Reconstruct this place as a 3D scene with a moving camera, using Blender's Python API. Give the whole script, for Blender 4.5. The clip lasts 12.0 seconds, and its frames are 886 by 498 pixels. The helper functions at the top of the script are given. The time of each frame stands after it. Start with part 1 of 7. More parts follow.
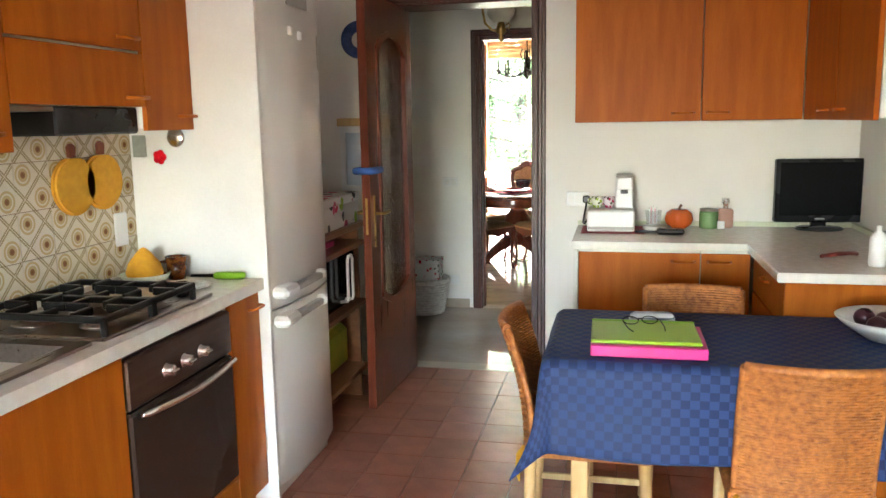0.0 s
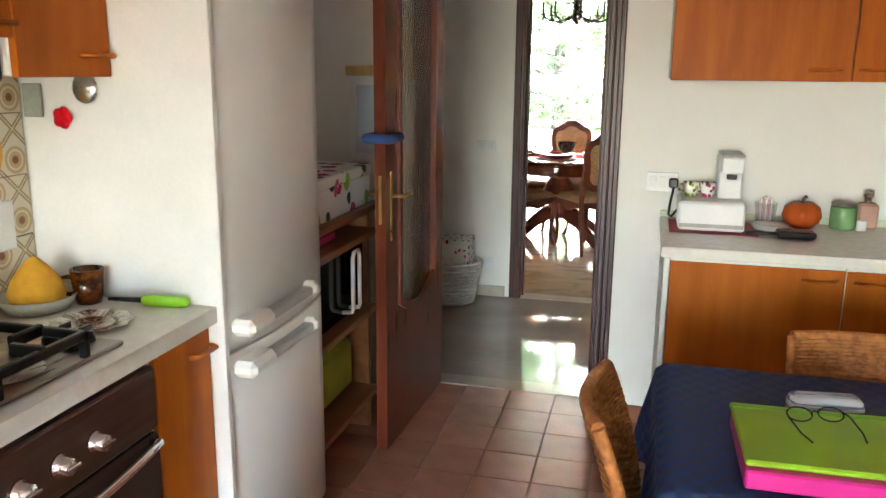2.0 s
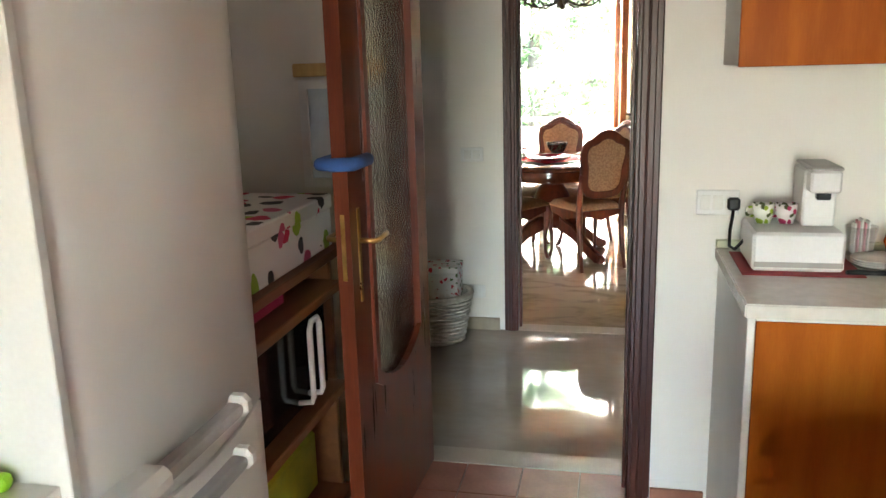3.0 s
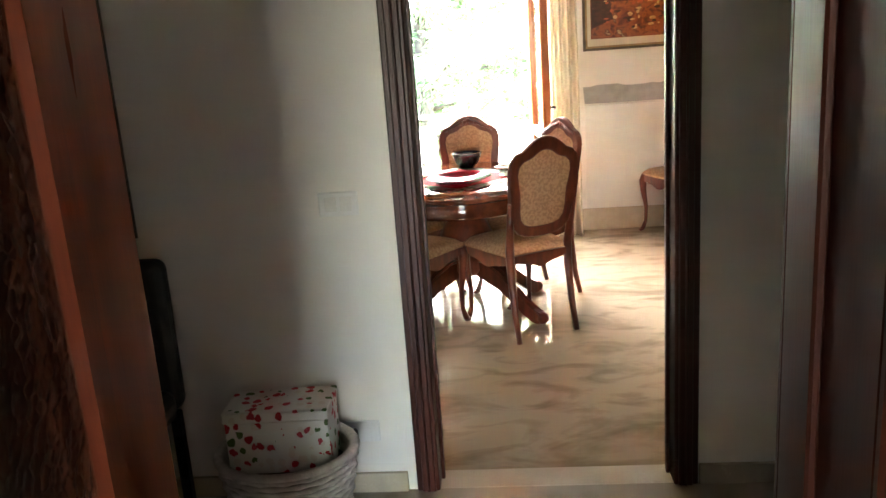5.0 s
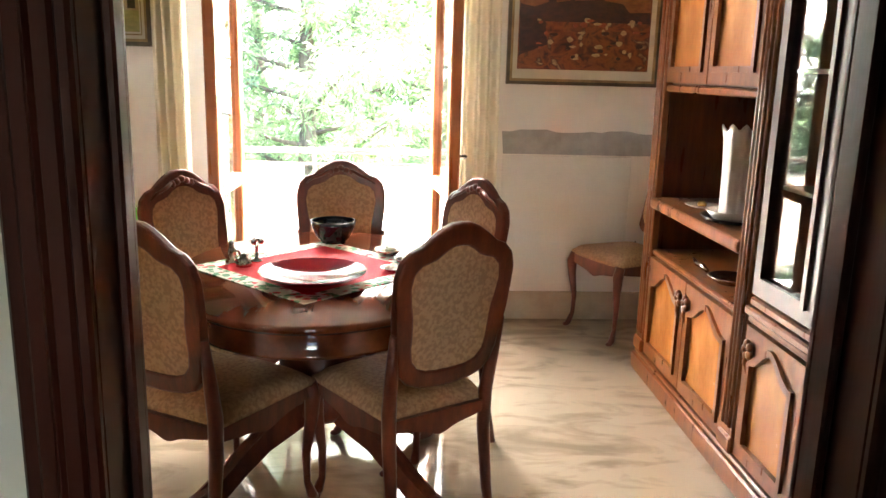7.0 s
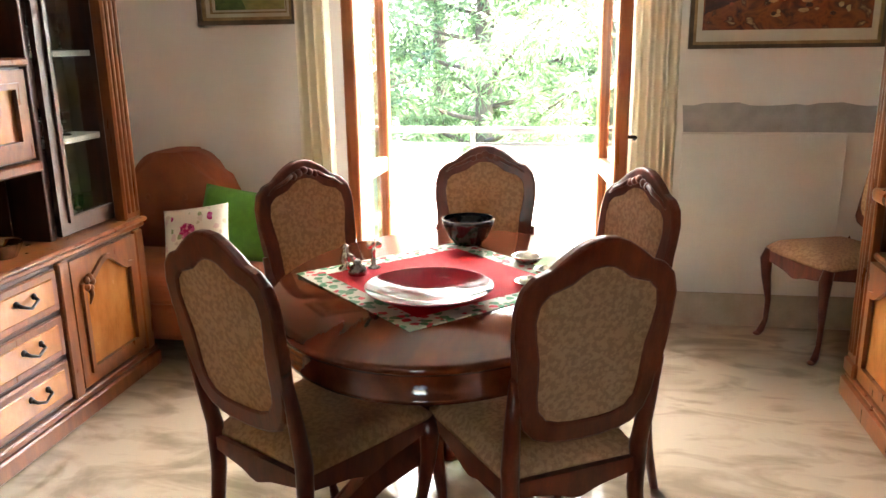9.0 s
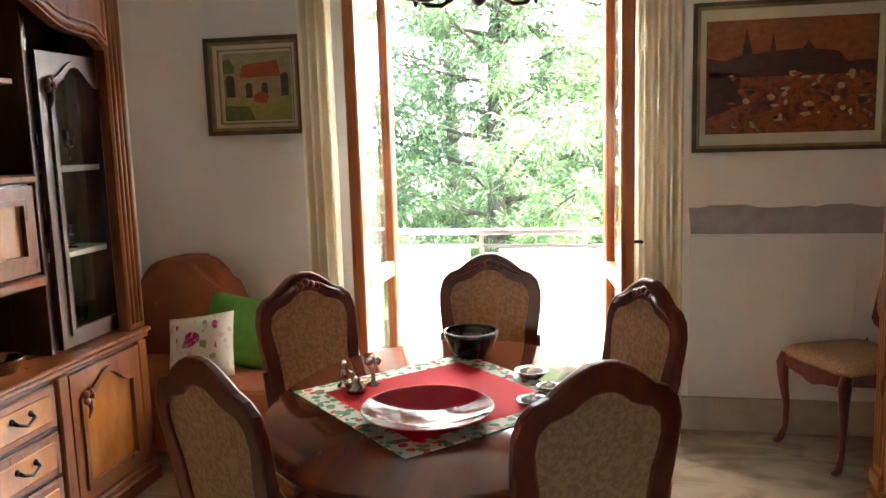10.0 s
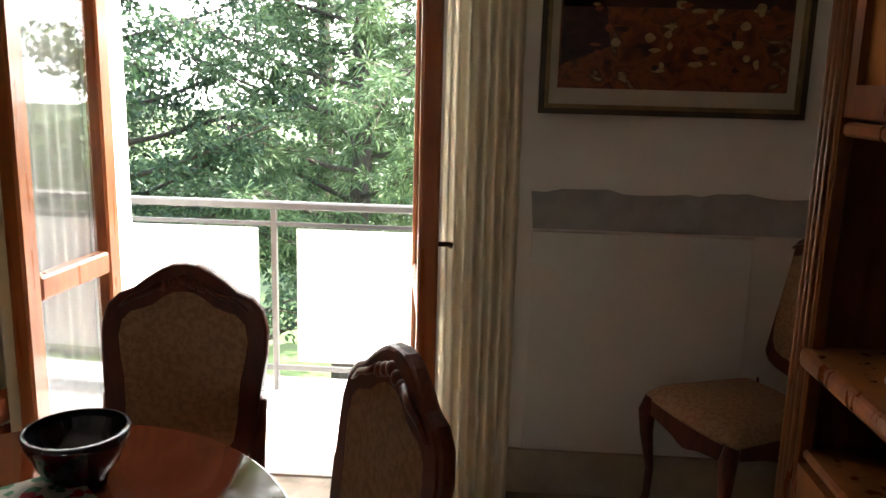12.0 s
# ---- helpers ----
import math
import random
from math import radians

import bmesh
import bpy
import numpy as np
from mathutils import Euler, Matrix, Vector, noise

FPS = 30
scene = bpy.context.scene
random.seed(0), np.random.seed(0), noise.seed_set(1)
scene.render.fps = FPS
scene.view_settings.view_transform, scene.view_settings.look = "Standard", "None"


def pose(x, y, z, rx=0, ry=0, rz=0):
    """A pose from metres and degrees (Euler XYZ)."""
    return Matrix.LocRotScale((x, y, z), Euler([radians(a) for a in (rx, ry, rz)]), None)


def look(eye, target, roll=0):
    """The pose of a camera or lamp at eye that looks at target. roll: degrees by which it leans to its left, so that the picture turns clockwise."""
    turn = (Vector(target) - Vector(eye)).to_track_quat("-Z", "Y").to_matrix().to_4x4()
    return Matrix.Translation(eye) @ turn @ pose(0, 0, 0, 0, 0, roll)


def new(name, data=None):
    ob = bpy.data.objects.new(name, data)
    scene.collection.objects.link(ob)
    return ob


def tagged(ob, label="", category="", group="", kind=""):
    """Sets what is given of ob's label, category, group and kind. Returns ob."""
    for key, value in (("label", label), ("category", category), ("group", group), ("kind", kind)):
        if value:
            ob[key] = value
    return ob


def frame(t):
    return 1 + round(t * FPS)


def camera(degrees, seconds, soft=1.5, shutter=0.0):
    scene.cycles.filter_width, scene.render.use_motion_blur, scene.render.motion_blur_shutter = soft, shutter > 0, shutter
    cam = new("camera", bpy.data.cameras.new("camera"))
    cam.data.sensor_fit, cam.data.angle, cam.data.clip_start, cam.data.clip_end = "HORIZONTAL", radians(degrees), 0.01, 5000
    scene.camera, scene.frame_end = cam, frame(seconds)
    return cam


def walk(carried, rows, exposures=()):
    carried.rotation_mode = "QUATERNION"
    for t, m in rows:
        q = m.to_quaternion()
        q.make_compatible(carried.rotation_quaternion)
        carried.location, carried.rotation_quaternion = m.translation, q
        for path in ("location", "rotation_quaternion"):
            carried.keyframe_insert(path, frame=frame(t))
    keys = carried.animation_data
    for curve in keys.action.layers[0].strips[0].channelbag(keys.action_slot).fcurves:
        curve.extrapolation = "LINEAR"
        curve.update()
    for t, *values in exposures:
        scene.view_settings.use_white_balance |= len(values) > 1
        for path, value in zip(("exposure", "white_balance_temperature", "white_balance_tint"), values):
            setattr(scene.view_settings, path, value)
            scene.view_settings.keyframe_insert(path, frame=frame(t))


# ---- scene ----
cam = camera(58.2, 12.0)
PATH = [
    (0, (-0.137, 0.132, 1.46), (-0.565, 2.059, 1.141), -1.0),
    (0.5, (-0.162, 0.227, 1.458), (-0.609, 2.164, 1.238), -0.4),
    (1, (-0.264, 0.478, 1.487), (-0.61, 2.425, 1.189), 0.0),
    (1.5, (-0.313, 0.744, 1.476), (-0.584, 2.689, 1.099), 0.0),
    (2, (-0.417, 1.124, 1.466), (-0.895, 3.016, 1.026), 0.5),
    (2.5, (-0.582, 1.471, 1.478), (-1.046, 3.363, 1.026), -1.7),
    (2.7, (-0.62, 1.637, 1.471), (-1.066, 3.534, 1.02), -1.8),
    (4.3, (-0.759, 3.169, 1.425), (-1.106, 5.088, 0.979), -0.6),
    (4.5, (-0.816, 3.352, 1.412), (-1.152, 5.268, 0.947), -0.8),
    (5, (-0.887, 3.77, 1.428), (-1.055, 5.703, 0.942), -4.1),
    (5.5, (-0.867, 4.192, 1.433), (-1.045, 6.124, 0.946), -1.9),
    (6, (-0.941, 4.655, 1.423), (-0.927, 6.595, 0.935), -1.3),
    (6.5, (-0.905, 5.033, 1.407), (-0.786, 6.975, 0.947), -1.6),
    (7, (-0.882, 5.418, 1.4), (-0.758, 7.365, 0.963), 1.5),
    (7.5, (-0.857, 5.642, 1.382), (-0.66, 7.571, 0.891), 0.1),
    (7.7, (-0.811, 5.699, 1.382), (-0.832, 7.637, 0.889), 0.5),
    (9.5, (-0.75, 5.924, 1.431), (-1.103, 7.825, 0.918), -1.2),
    (9.7, (-0.746, 5.93, 1.45), (-1.097, 7.858, 1.049), -1.5),
    (10, (-0.711, 5.956, 1.46), (-1.093, 7.899, 1.174), -1.7),
    (10.5, (-0.695, 6.133, 1.434), (-1.117, 8.072, 1.19), -2.9),
    (11, (-0.734, 6.446, 1.437), (-0.851, 8.424, 1.167), -2.2),
    (11.5, (-0.614, 6.787, 1.442), (-0.617, 8.764, 1.135), -0.2),
    (12, (-0.424, 7.198, 1.423), (-0.539, 9.153, 1.017), 1.5),
]
EXPOSURES = [(0.0, 6.32), (1.5, 6.28), (2.5, 6.2), (4.3, 6.3), (5.5, 6.36), (6.5, 5.98), (7.5, 5.32), (9.5, 5.28), (9.8, 4.9), (10.0, 4.7), (10.5, 4.2), (11.0, 3.8), (12.0, 3.1)]
walk(cam, [(t, look(eye, target, roll)) for t, eye, target, roll in PATH], EXPOSURES)

# ---- light ----
world = bpy.data.worlds.new("sky")
scene.world = world
world.use_nodes = True
wn = world.node_tree
sky = wn.nodes.new("ShaderNodeTexSky")
sky.sky_type = "NISHITA"
sky.sun_disc = False
sky.sun_elevation = radians(50)
sky.sun_rotation = radians(74)
wn.links.new(sky.outputs[0], wn.nodes["Background"].inputs[0])
wn.nodes["Background"].inputs[1].default_value = 0.15
sun_data = bpy.data.lights.new("sun", "SUN")
sun_data.energy, sun_data.angle, sun_data.color = 5.0, radians(0.6), (1.0, 0.95, 0.88)
sun = new("sun", sun_data)
sun.matrix_world = look((9, 2.6, 11), (0, 0, 0))


def window_light(x, y, z, w, h, watts, target, colour):
    data = bpy.data.lights.new("daylight_lamp", "AREA")
    data.shape, data.size, data.size_y = "RECTANGLE", w, h
    data.energy, data.color = watts, colour
    ob = new("daylight_lamp", data)
    ob.matrix_world = look((x, y, z), target)


window_light(-0.75, -2.48, 0.98, 1.5, 1.7, 0.45, (-0.60, 4.0, 0.98), (1.0, 0.85, 0.72))

# unseen lamp added over the top of the glazed door, boosting the open sky
window_light(-1.22, 10.62, 2.98, 2.6, 0.7, 5, (-1.22, 8.3, 0.5), (1.0, 0.99, 0.97))


# ---- materials ----
def material(name, base, dark=None, scale=8.0, stretch=(1, 1, 1), rough=0.5, metal=0.0, bump=0.0,
             fine=120.0, mix=(0.35, 0.7), rough_var=0.08, coat=0.0, vary=0.0, spec=0.5, detail=4.0, distort=0.0):
    """A node material with two scales of colour variation, uneven roughness and a fine bump."""
    m = bpy.data.materials.new(name)
    m.use_nodes = True
    nt = m.node_tree
    p = nt.nodes["Principled BSDF"]
    co = nt.nodes.new("ShaderNodeTexCoord")
    mp = nt.nodes.new("ShaderNodeMapping")
    mp.inputs["Scale"].default_value = stretch
    nt.links.new(co.outputs["Object"], mp.inputs[0])
    n1 = nt.nodes.new("ShaderNodeTexNoise")
    n1.inputs["Scale"].default_value, n1.inputs["Detail"].default_value = scale, detail
    n1.inputs["Distortion"].default_value = distort
    nt.links.new(mp.outputs[0], n1.inputs["Vector"])
    n2 = nt.nodes.new("ShaderNodeTexNoise")
    n2.inputs["Scale"].default_value, n2.inputs["Detail"].default_value = fine, 3
    nt.links.new(mp.outputs[0], n2.inputs["Vector"])
    if dark is None:
        dark = tuple(c * 0.86 for c in base)
    r = nt.nodes.new("ShaderNodeValToRGB")
    r.color_ramp.elements[0].position, r.color_ramp.elements[1].position = mix
    r.color_ramp.elements[0].color, r.color_ramp.elements[1].color = (*dark, 1), (*base, 1)
    add = nt.nodes.new("ShaderNodeMath")
    add.operation = "MULTIPLY_ADD"
    add.inputs[1].default_value = 0.25
    nt.links.new(n2.outputs[0], add.inputs[0])
    sub = nt.nodes.new("ShaderNodeMath")
    sub.operation = "SUBTRACT"
    sub.inputs[1].default_value = 0.125
    nt.links.new(n1.outputs[0], sub.inputs[0])
    nt.links.new(sub.outputs[0], add.inputs[2])
    nt.links.new(add.outputs[0], r.inputs[0])
    out = r.outputs[0]
    if vary:
        info = nt.nodes.new("ShaderNodeObjectInfo")
        hsv = nt.nodes.new("ShaderNodeHueSaturation")
        mr = nt.nodes.new("ShaderNodeMapRange")
        mr.inputs["To Min"].default_value, mr.inputs["To Max"].default_value = 1 - vary, 1 + vary
        nt.links.new(info.outputs["Random"], mr.inputs["Value"])
        nt.links.new(mr.outputs[0], hsv.inputs["Value"])
        nt.links.new(out, hsv.inputs["Color"])
        out = hsv.outputs[0]
    nt.links.new(out, p.inputs["Base Color"])
    rr = nt.nodes.new("ShaderNodeMapRange")
    rr.inputs["To Min"].default_value = max(0.0, rough - rough_var)
    rr.inputs["To Max"].default_value = min(1.0, rough + rough_var)
    nt.links.new(n1.outputs[0], rr.inputs["Value"])
    nt.links.new(rr.outputs[0], p.inputs["Roughness"])
    p.inputs["Metallic"].default_value = metal
    p.inputs["Coat Weight"].default_value = coat
    p.inputs["Coat Roughness"].default_value = 0.05
    p.inputs["Specular IOR Level"].default_value = spec
    if bump:
        b = nt.nodes.new("ShaderNodeBump")
        b.inputs["Strength"].default_value, b.inputs["Distance"].default_value = bump, 0.004
        nt.links.new(n2.outputs[0], b.inputs["Height"])
        nt.links.new(b.outputs[0], p.inputs["Normal"])
    return m


def glass_material(name, tint=(0.95, 0.97, 0.96), rough=0.0, bump_scale=0.0, bump=0.0):
    m = bpy.data.materials.new(name)
    m.use_nodes = True
    nt = m.node_tree
    p = nt.nodes["Principled BSDF"]
    p.inputs["Base Color"].default_value = (*tint, 1)
    p.inputs["Transmission Weight"].default_value = 1.0
    p.inputs["Roughness"].default_value = rough
    p.inputs["IOR"].default_value = 1.45
    if bump:
        v = nt.nodes.new("ShaderNodeTexVoronoi")
        v.inputs["Scale"].default_value = bump_scale
        co = nt.nodes.new("ShaderNodeTexCoord")
        nt.links.new(co.outputs["Object"], v.inputs["Vector"])
        b = nt.nodes.new("ShaderNodeBump")
        b.inputs["Strength"].default_value, b.inputs["Distance"].default_value = bump, 0.006
        nt.links.new(v.outputs["Distance"], b.inputs["Height"])
        nt.links.new(b.outputs[0], p.inputs["Normal"])
    return m


def tile_pattern(name):
    """Cream glazed tile with tan rings on a quincunx and diagonal ribbons between them; u along y, v along z."""
    m = bpy.data.materials.new(name)
    m.use_nodes = True
    nt = m.node_tree
    p = nt.nodes["Principled BSDF"]
    co = nt.nodes.new("ShaderNodeTexCoord")
    sep = nt.nodes.new("ShaderNodeSeparateXYZ")
    nt.links.new(co.outputs["Object"], sep.inputs[0])

    def mth(op, a, b=None):
        n = nt.nodes.new("ShaderNodeMath")
        n.operation = op
        for i, v in enumerate((a, b)):
            if v is None:
                continue
            if isinstance(v, (int, float)):
                n.inputs[i].default_value = v
            else:
                nt.links.new(v, n.inputs[i])
        return n.outputs[0]

    k = 1 / 0.15
    u, v = mth("MULTIPLY", sep.outputs["Y"], k), mth("MULTIPLY", sep.outputs["Z"], k)

    def dist(cu, cv):
        du, dv = mth("SUBTRACT", u, cu), mth("SUBTRACT", v, cv)
        return mth("SQRT", mth("ADD", mth("MULTIPLY", du, du), mth("MULTIPLY", dv, dv)))

    d = mth("MINIMUM", dist(0.25, 0.75), dist(0.75, 0.25))
    rings = nt.nodes.new("ShaderNodeValToRGB")
    rings.color_ramp.interpolation = "LINEAR"
    e = rings.color_ramp.elements
    e[0].position, e[0].color = 0.0, (0.22, 0.10, 0.04, 1)
    e[1].position, e[1].color = 0.06, (0.30, 0.15, 0.06, 1)
    cream = (0.74, 0.65, 0.48, 1)
    tan = (0.56, 0.41, 0.20, 1)
    for pos, c in ((0.08, tan), (0.13, tan), (0.145, cream), (0.165, cream), (0.18, tan), (0.215, tan), (0.23, cream)):
        q = e.new(pos)
        q.color = c
    nt.links.new(d, rings.inputs[0])
    # diagonal ribbons crossing at the free quarters
    s1 = mth("ABSOLUTE", mth("SUBTRACT", u, v))
    s2 = mth("ABSOLUTE", mth("SUBTRACT", mth("ADD", u, v), 0.5))
    s3 = mth("ABSOLUTE", mth("SUBTRACT", mth("ADD", u, v), 1.5))
    far = mth("GREATER_THAN", d, 0.225)
    near = mth("MINIMUM", s1, mth("MINIMUM", s2, s3))
    line = mth("MULTIPLY", mth("LESS_THAN", near, 0.06), mth("GREATER_THAN", near, 0.012))
    mx = nt.nodes.new("ShaderNodeMix")
    mx.data_type = "RGBA"
    nt.links.new(mth("MULTIPLY", line, far), mx.inputs["Factor"])
    nt.links.new(rings.outputs[0], mx.inputs["A"])
    mx.inputs["B"].default_value = (0.40, 0.31, 0.17, 1)
    noi = nt.nodes.new("ShaderNodeTexNoise")
    noi.inputs["Scale"].default_value = 60
    mul = nt.nodes.new("ShaderNodeMix")
    mul.data_type, mul.blend_type = "RGBA", "MULTIPLY"
    mul.inputs["Factor"].default_value = 0.25
    nt.links.new(mx.outputs["Result"], mul.inputs["A"])
    nt.links.new(noi.outputs[0], mul.inputs["B"])
    nt.links.new(mul.outputs["Result"], p.inputs["Base Color"])
    p.inputs["Roughness"].default_value = 0.22
    return m


def checks(name, a, b, size):
    """Damask cloth: two close colours in small squares, over object x with y+z."""
    m = bpy.data.materials.new(name)
    m.use_nodes = True
    nt = m.node_tree
    p = nt.nodes["Principled BSDF"]
    co = nt.nodes.new("ShaderNodeTexCoord")
    ch = nt.nodes.new("ShaderNodeTexChecker")
    ch.inputs["Scale"].default_value = 1 / size
    ch.inputs["Color1"].default_value, ch.inputs["Color2"].default_value = (*a, 1), (*b, 1)
    nt.links.new(co.outputs["UV"], ch.inputs["Vector"])
    noi = nt.nodes.new("ShaderNodeTexNoise")
    noi.inputs["Scale"].default_value = 900
    nt.links.new(co.outputs["UV"], noi.inputs["Vector"])
    mul = nt.nodes.new("ShaderNodeMix")
    mul.data_type, mul.blend_type = "RGBA", "MULTIPLY"
    mul.inputs["Factor"].default_value = 0.4
    nt.links.new(ch.outputs[0], mul.inputs["A"])
    nt.links.new(noi.outputs[0], mul.inputs["B"])
    nt.links.new(mul.outputs["Result"], p.inputs["Base Color"])
    rg = nt.nodes.new("ShaderNodeMapRange")
    rg.inputs["To Min"].default_value, rg.inputs["To Max"].default_value = 0.85, 0.5
    nt.links.new(ch.outputs["Fac"], rg.inputs["Value"])
    nt.links.new(rg.outputs[0], p.inputs["Roughness"])
    p.inputs["Specular IOR Level"].default_value = 0.2
    b_ = nt.nodes.new("ShaderNodeBump")
    b_.inputs["Strength"].default_value, b_.inputs["Distance"].default_value = 0.2, 0.002
    nt.links.new(noi.outputs[0], b_.inputs["Height"])
    nt.links.new(b_.outputs[0], p.inputs["Normal"])
    return m


def spots(name, ground, colours, scale, size=0.32, rough=0.6):
    """Printed patches of several colours scattered on a ground."""
    m = bpy.data.materials.new(name)
    m.use_nodes = True
    nt = m.node_tree
    p = nt.nodes["Principled BSDF"]
    co = nt.nodes.new("ShaderNodeTexCoord")
    w = nt.nodes.new("ShaderNodeTexNoise")
    w.inputs["Scale"].default_value = scale * 1.2
    nt.links.new(co.outputs["Object"], w.inputs["Vector"])
    mixv = nt.nodes.new("ShaderNodeMix")
    mixv.data_type, mixv.blend_type = "RGBA", "LINEAR_LIGHT"
    mixv.inputs["Factor"].default_value = 0.35 / scale
    nt.links.new(co.outputs["Object"], mixv.inputs["A"])
    nt.links.new(w.outputs["Color"], mixv.inputs["B"])
    v = nt.nodes.new("ShaderNodeTexVoronoi")
    v.inputs["Scale"].default_value = scale
    nt.links.new(mixv.outputs["Result"], v.inputs["Vector"])
    sep = nt.nodes.new("ShaderNodeSeparateColor")
    nt.links.new(v.outputs["Color"], sep.inputs[0])
    r = nt.nodes.new("ShaderNodeValToRGB")
    r.color_ramp.interpolation = "CONSTANT"
    e = r.color_ramp.elements
    e[0].position, e[0].color = 0, (*colours[0], 1)
    e[1].position, e[1].color = 1 / len(colours), (*colours[1 % len(colours)], 1)
    for i in range(2, len(colours)):
        q = e.new(i / len(colours))
        q.color = (*colours[i], 1)
    nt.links.new(sep.outputs[0], r.inputs[0])
    lt = nt.nodes.new("ShaderNodeMath")
    lt.operation = "LESS_THAN"
    lt.inputs[1].default_value = size
    nt.links.new(v.outputs["Distance"], lt.inputs[0])
    mx = nt.nodes.new("ShaderNodeMix")
    mx.data_type = "RGBA"
    nt.links.new(lt.outputs[0], mx.inputs["Factor"])
    mx.inputs["A"].default_value = (*ground, 1)
    nt.links.new(r.outputs[0], mx.inputs["B"])
    nt.links.new(mx.outputs["Result"], p.inputs["Base Color"])
    p.inputs["Roughness"].default_value = rough
    p.inputs["Specular IOR Level"].default_value = 0.2
    return m


def painting(name, colours, scale, stretch):
    """Loose oil brushwork: blotches of several colours."""
    m = bpy.data.materials.new(name)
    m.use_nodes = True
    nt = m.node_tree
    p = nt.nodes["Principled BSDF"]
    co = nt.nodes.new("ShaderNodeTexCoord")
    mp = nt.nodes.new("ShaderNodeMapping")
    mp.inputs["Scale"].default_value = stretch
    nt.links.new(co.outputs["Object"], mp.inputs[0])
    n = nt.nodes.new("ShaderNodeTexNoise")
    n.inputs["Scale"].default_value, n.inputs["Detail"].default_value = scale, 7
    n.inputs["Distortion"].default_value = 0.8
    nt.links.new(mp.outputs[0], n.inputs["Vector"])
    r = nt.nodes.new("ShaderNodeValToRGB")
    e = r.color_ramp.elements
    e[0].position, e[0].color = 0.3, (*colours[0], 1)
    e[1].position, e[1].color = 0.72, (*colours[-1], 1)
    for i, c in enumerate(colours[1:-1]):
        q = e.new(0.3 + 0.42 * (i + 1) / (len(colours) - 1))
        q.color = (*c, 1)
    nt.links.new(n.outputs[0], r.inputs[0])
    nt.links.new(r.outputs[0], p.inputs["Base Color"])
    p.inputs["Roughness"].default_value = 0.35
    b = nt.nodes.new("ShaderNodeBump")
    b.inputs["Strength"].default_value, b.inputs["Distance"].default_value = 0.3, 0.003
    nt.links.new(n.outputs[0], b.inputs["Height"])
    nt.links.new(b.outputs[0], p.inputs["Normal"])
    return m


WHITE_WALL = material("wall_paint", (0.80, 0.765, 0.71), (0.75, 0.715, 0.66), 1.3, rough=0.75, bump=0.12, fine=160)
CEILING = material("ceiling_paint", (0.82, 0.81, 0.79), rough=0.85, scale=1.0, bump=0.08)
KITCHEN_TILE = material("terracotta_tile", (0.40, 0.165, 0.100), (0.31, 0.12, 0.072), 9, spec=0.3, rough=0.30, bump=0.08, fine=70, vary=0.10)
GROUT = material("floor_grout", (0.27, 0.145, 0.10), rough=0.8, scale=30)
HALL_MARBLE = material("grey_marble", (0.47, 0.42, 0.35), (0.36, 0.31, 0.25), 1.6, stretch=(1, 1.8, 1), rough=0.045, rough_var=0.02, fine=14, mix=(0.3, 0.72))
DINING_MARBLE = material("travertine_floor", (0.385, 0.305, 0.215), (0.24, 0.182, 0.122), 2.7, stretch=(1.0, 2.0, 1), rough=0.085, rough_var=0.04, fine=7, mix=(0.33, 0.54), detail=12, distort=1.3)
THRESHOLD = material("threshold_marble", (0.62, 0.55, 0.45), (0.52, 0.45, 0.36), 5, rough=0.18)
ORANGE_WOOD = material("cherry_veneer", (0.48, 0.126, 0.010), (0.37, 0.086, 0.007), 4, stretch=(5, 5, 0.6), rough=0.42, bump=0.04, fine=60, rough_var=0.05, spec=0.12)
BROWN_WOOD = material("mahogany_stain", (0.070, 0.014, 0.007), (0.036, 0.008, 0.004), 4, stretch=(5, 5, 0.4), rough=0.36, bump=0.03, fine=40, spec=0.35)
DOOR_WOOD = material("red_brown_door_veneer", (0.150, 0.030, 0.010), (0.088, 0.017, 0.007), 4, stretch=(5, 5, 0.4), rough=0.30, bump=0.03, fine=40, spec=0.3)
CHAIR_WOOD = material("walnut_chair_wood", (0.145, 0.028, 0.010), (0.070, 0.013, 0.005), 9, stretch=(3, 3, 0.8), rough=0.33, bump=0.05, fine=60, spec=0.4)
TABLE_WOOD = material("polished_table_wood", (0.125, 0.027, 0.010), (0.072, 0.016, 0.006), 4, stretch=(5, 0.7, 4), rough=0.085, rough_var=0.025, bump=0.01, fine=60)
CABINET_WOOD = material("walnut_cabinet_wood", (0.215, 0.067, 0.015), (0.125, 0.034, 0.008), 7, stretch=(4, 4, 0.6), rough=0.30, bump=0.05, fine=55, spec=0.38)
# darker walnut: shade of the niches put into the colour; also glazed door frames
CABINET_DARK = material("dark_shaded_cabinet_wood", (0.070, 0.019, 0.007), (0.036, 0.010, 0.004), 7, stretch=(4, 4, 0.6), rough=0.32, bump=0.05, fine=55)
BURL = material("burl_panel", (0.44, 0.180, 0.046), (0.31, 0.112, 0.026), 6, stretch=(2, 2, 0.8), rough=0.24, fine=40)
WINDOW_WOOD = material("varnished_window_wood", (0.46, 0.15, 0.042), (0.33, 0.095, 0.026), 6, stretch=(5, 5, 0.5), rough=0.3, bump=0.04, fine=60, coat=0.3)
FRIDGE_WHITE = material("fridge_enamel", (0.80, 0.78, 0.72), (0.77, 0.75, 0.69), 2, rough=0.30, bump=0.04, fine=220)
WHITE_PANEL = material("white_laminate", (0.78, 0.76, 0.70), rough=0.45, scale=2)
WORKTOP = material("cream_worktop", (0.74, 0.70, 0.63), (0.68, 0.64, 0.57), 30, rough=0.22, fine=250)
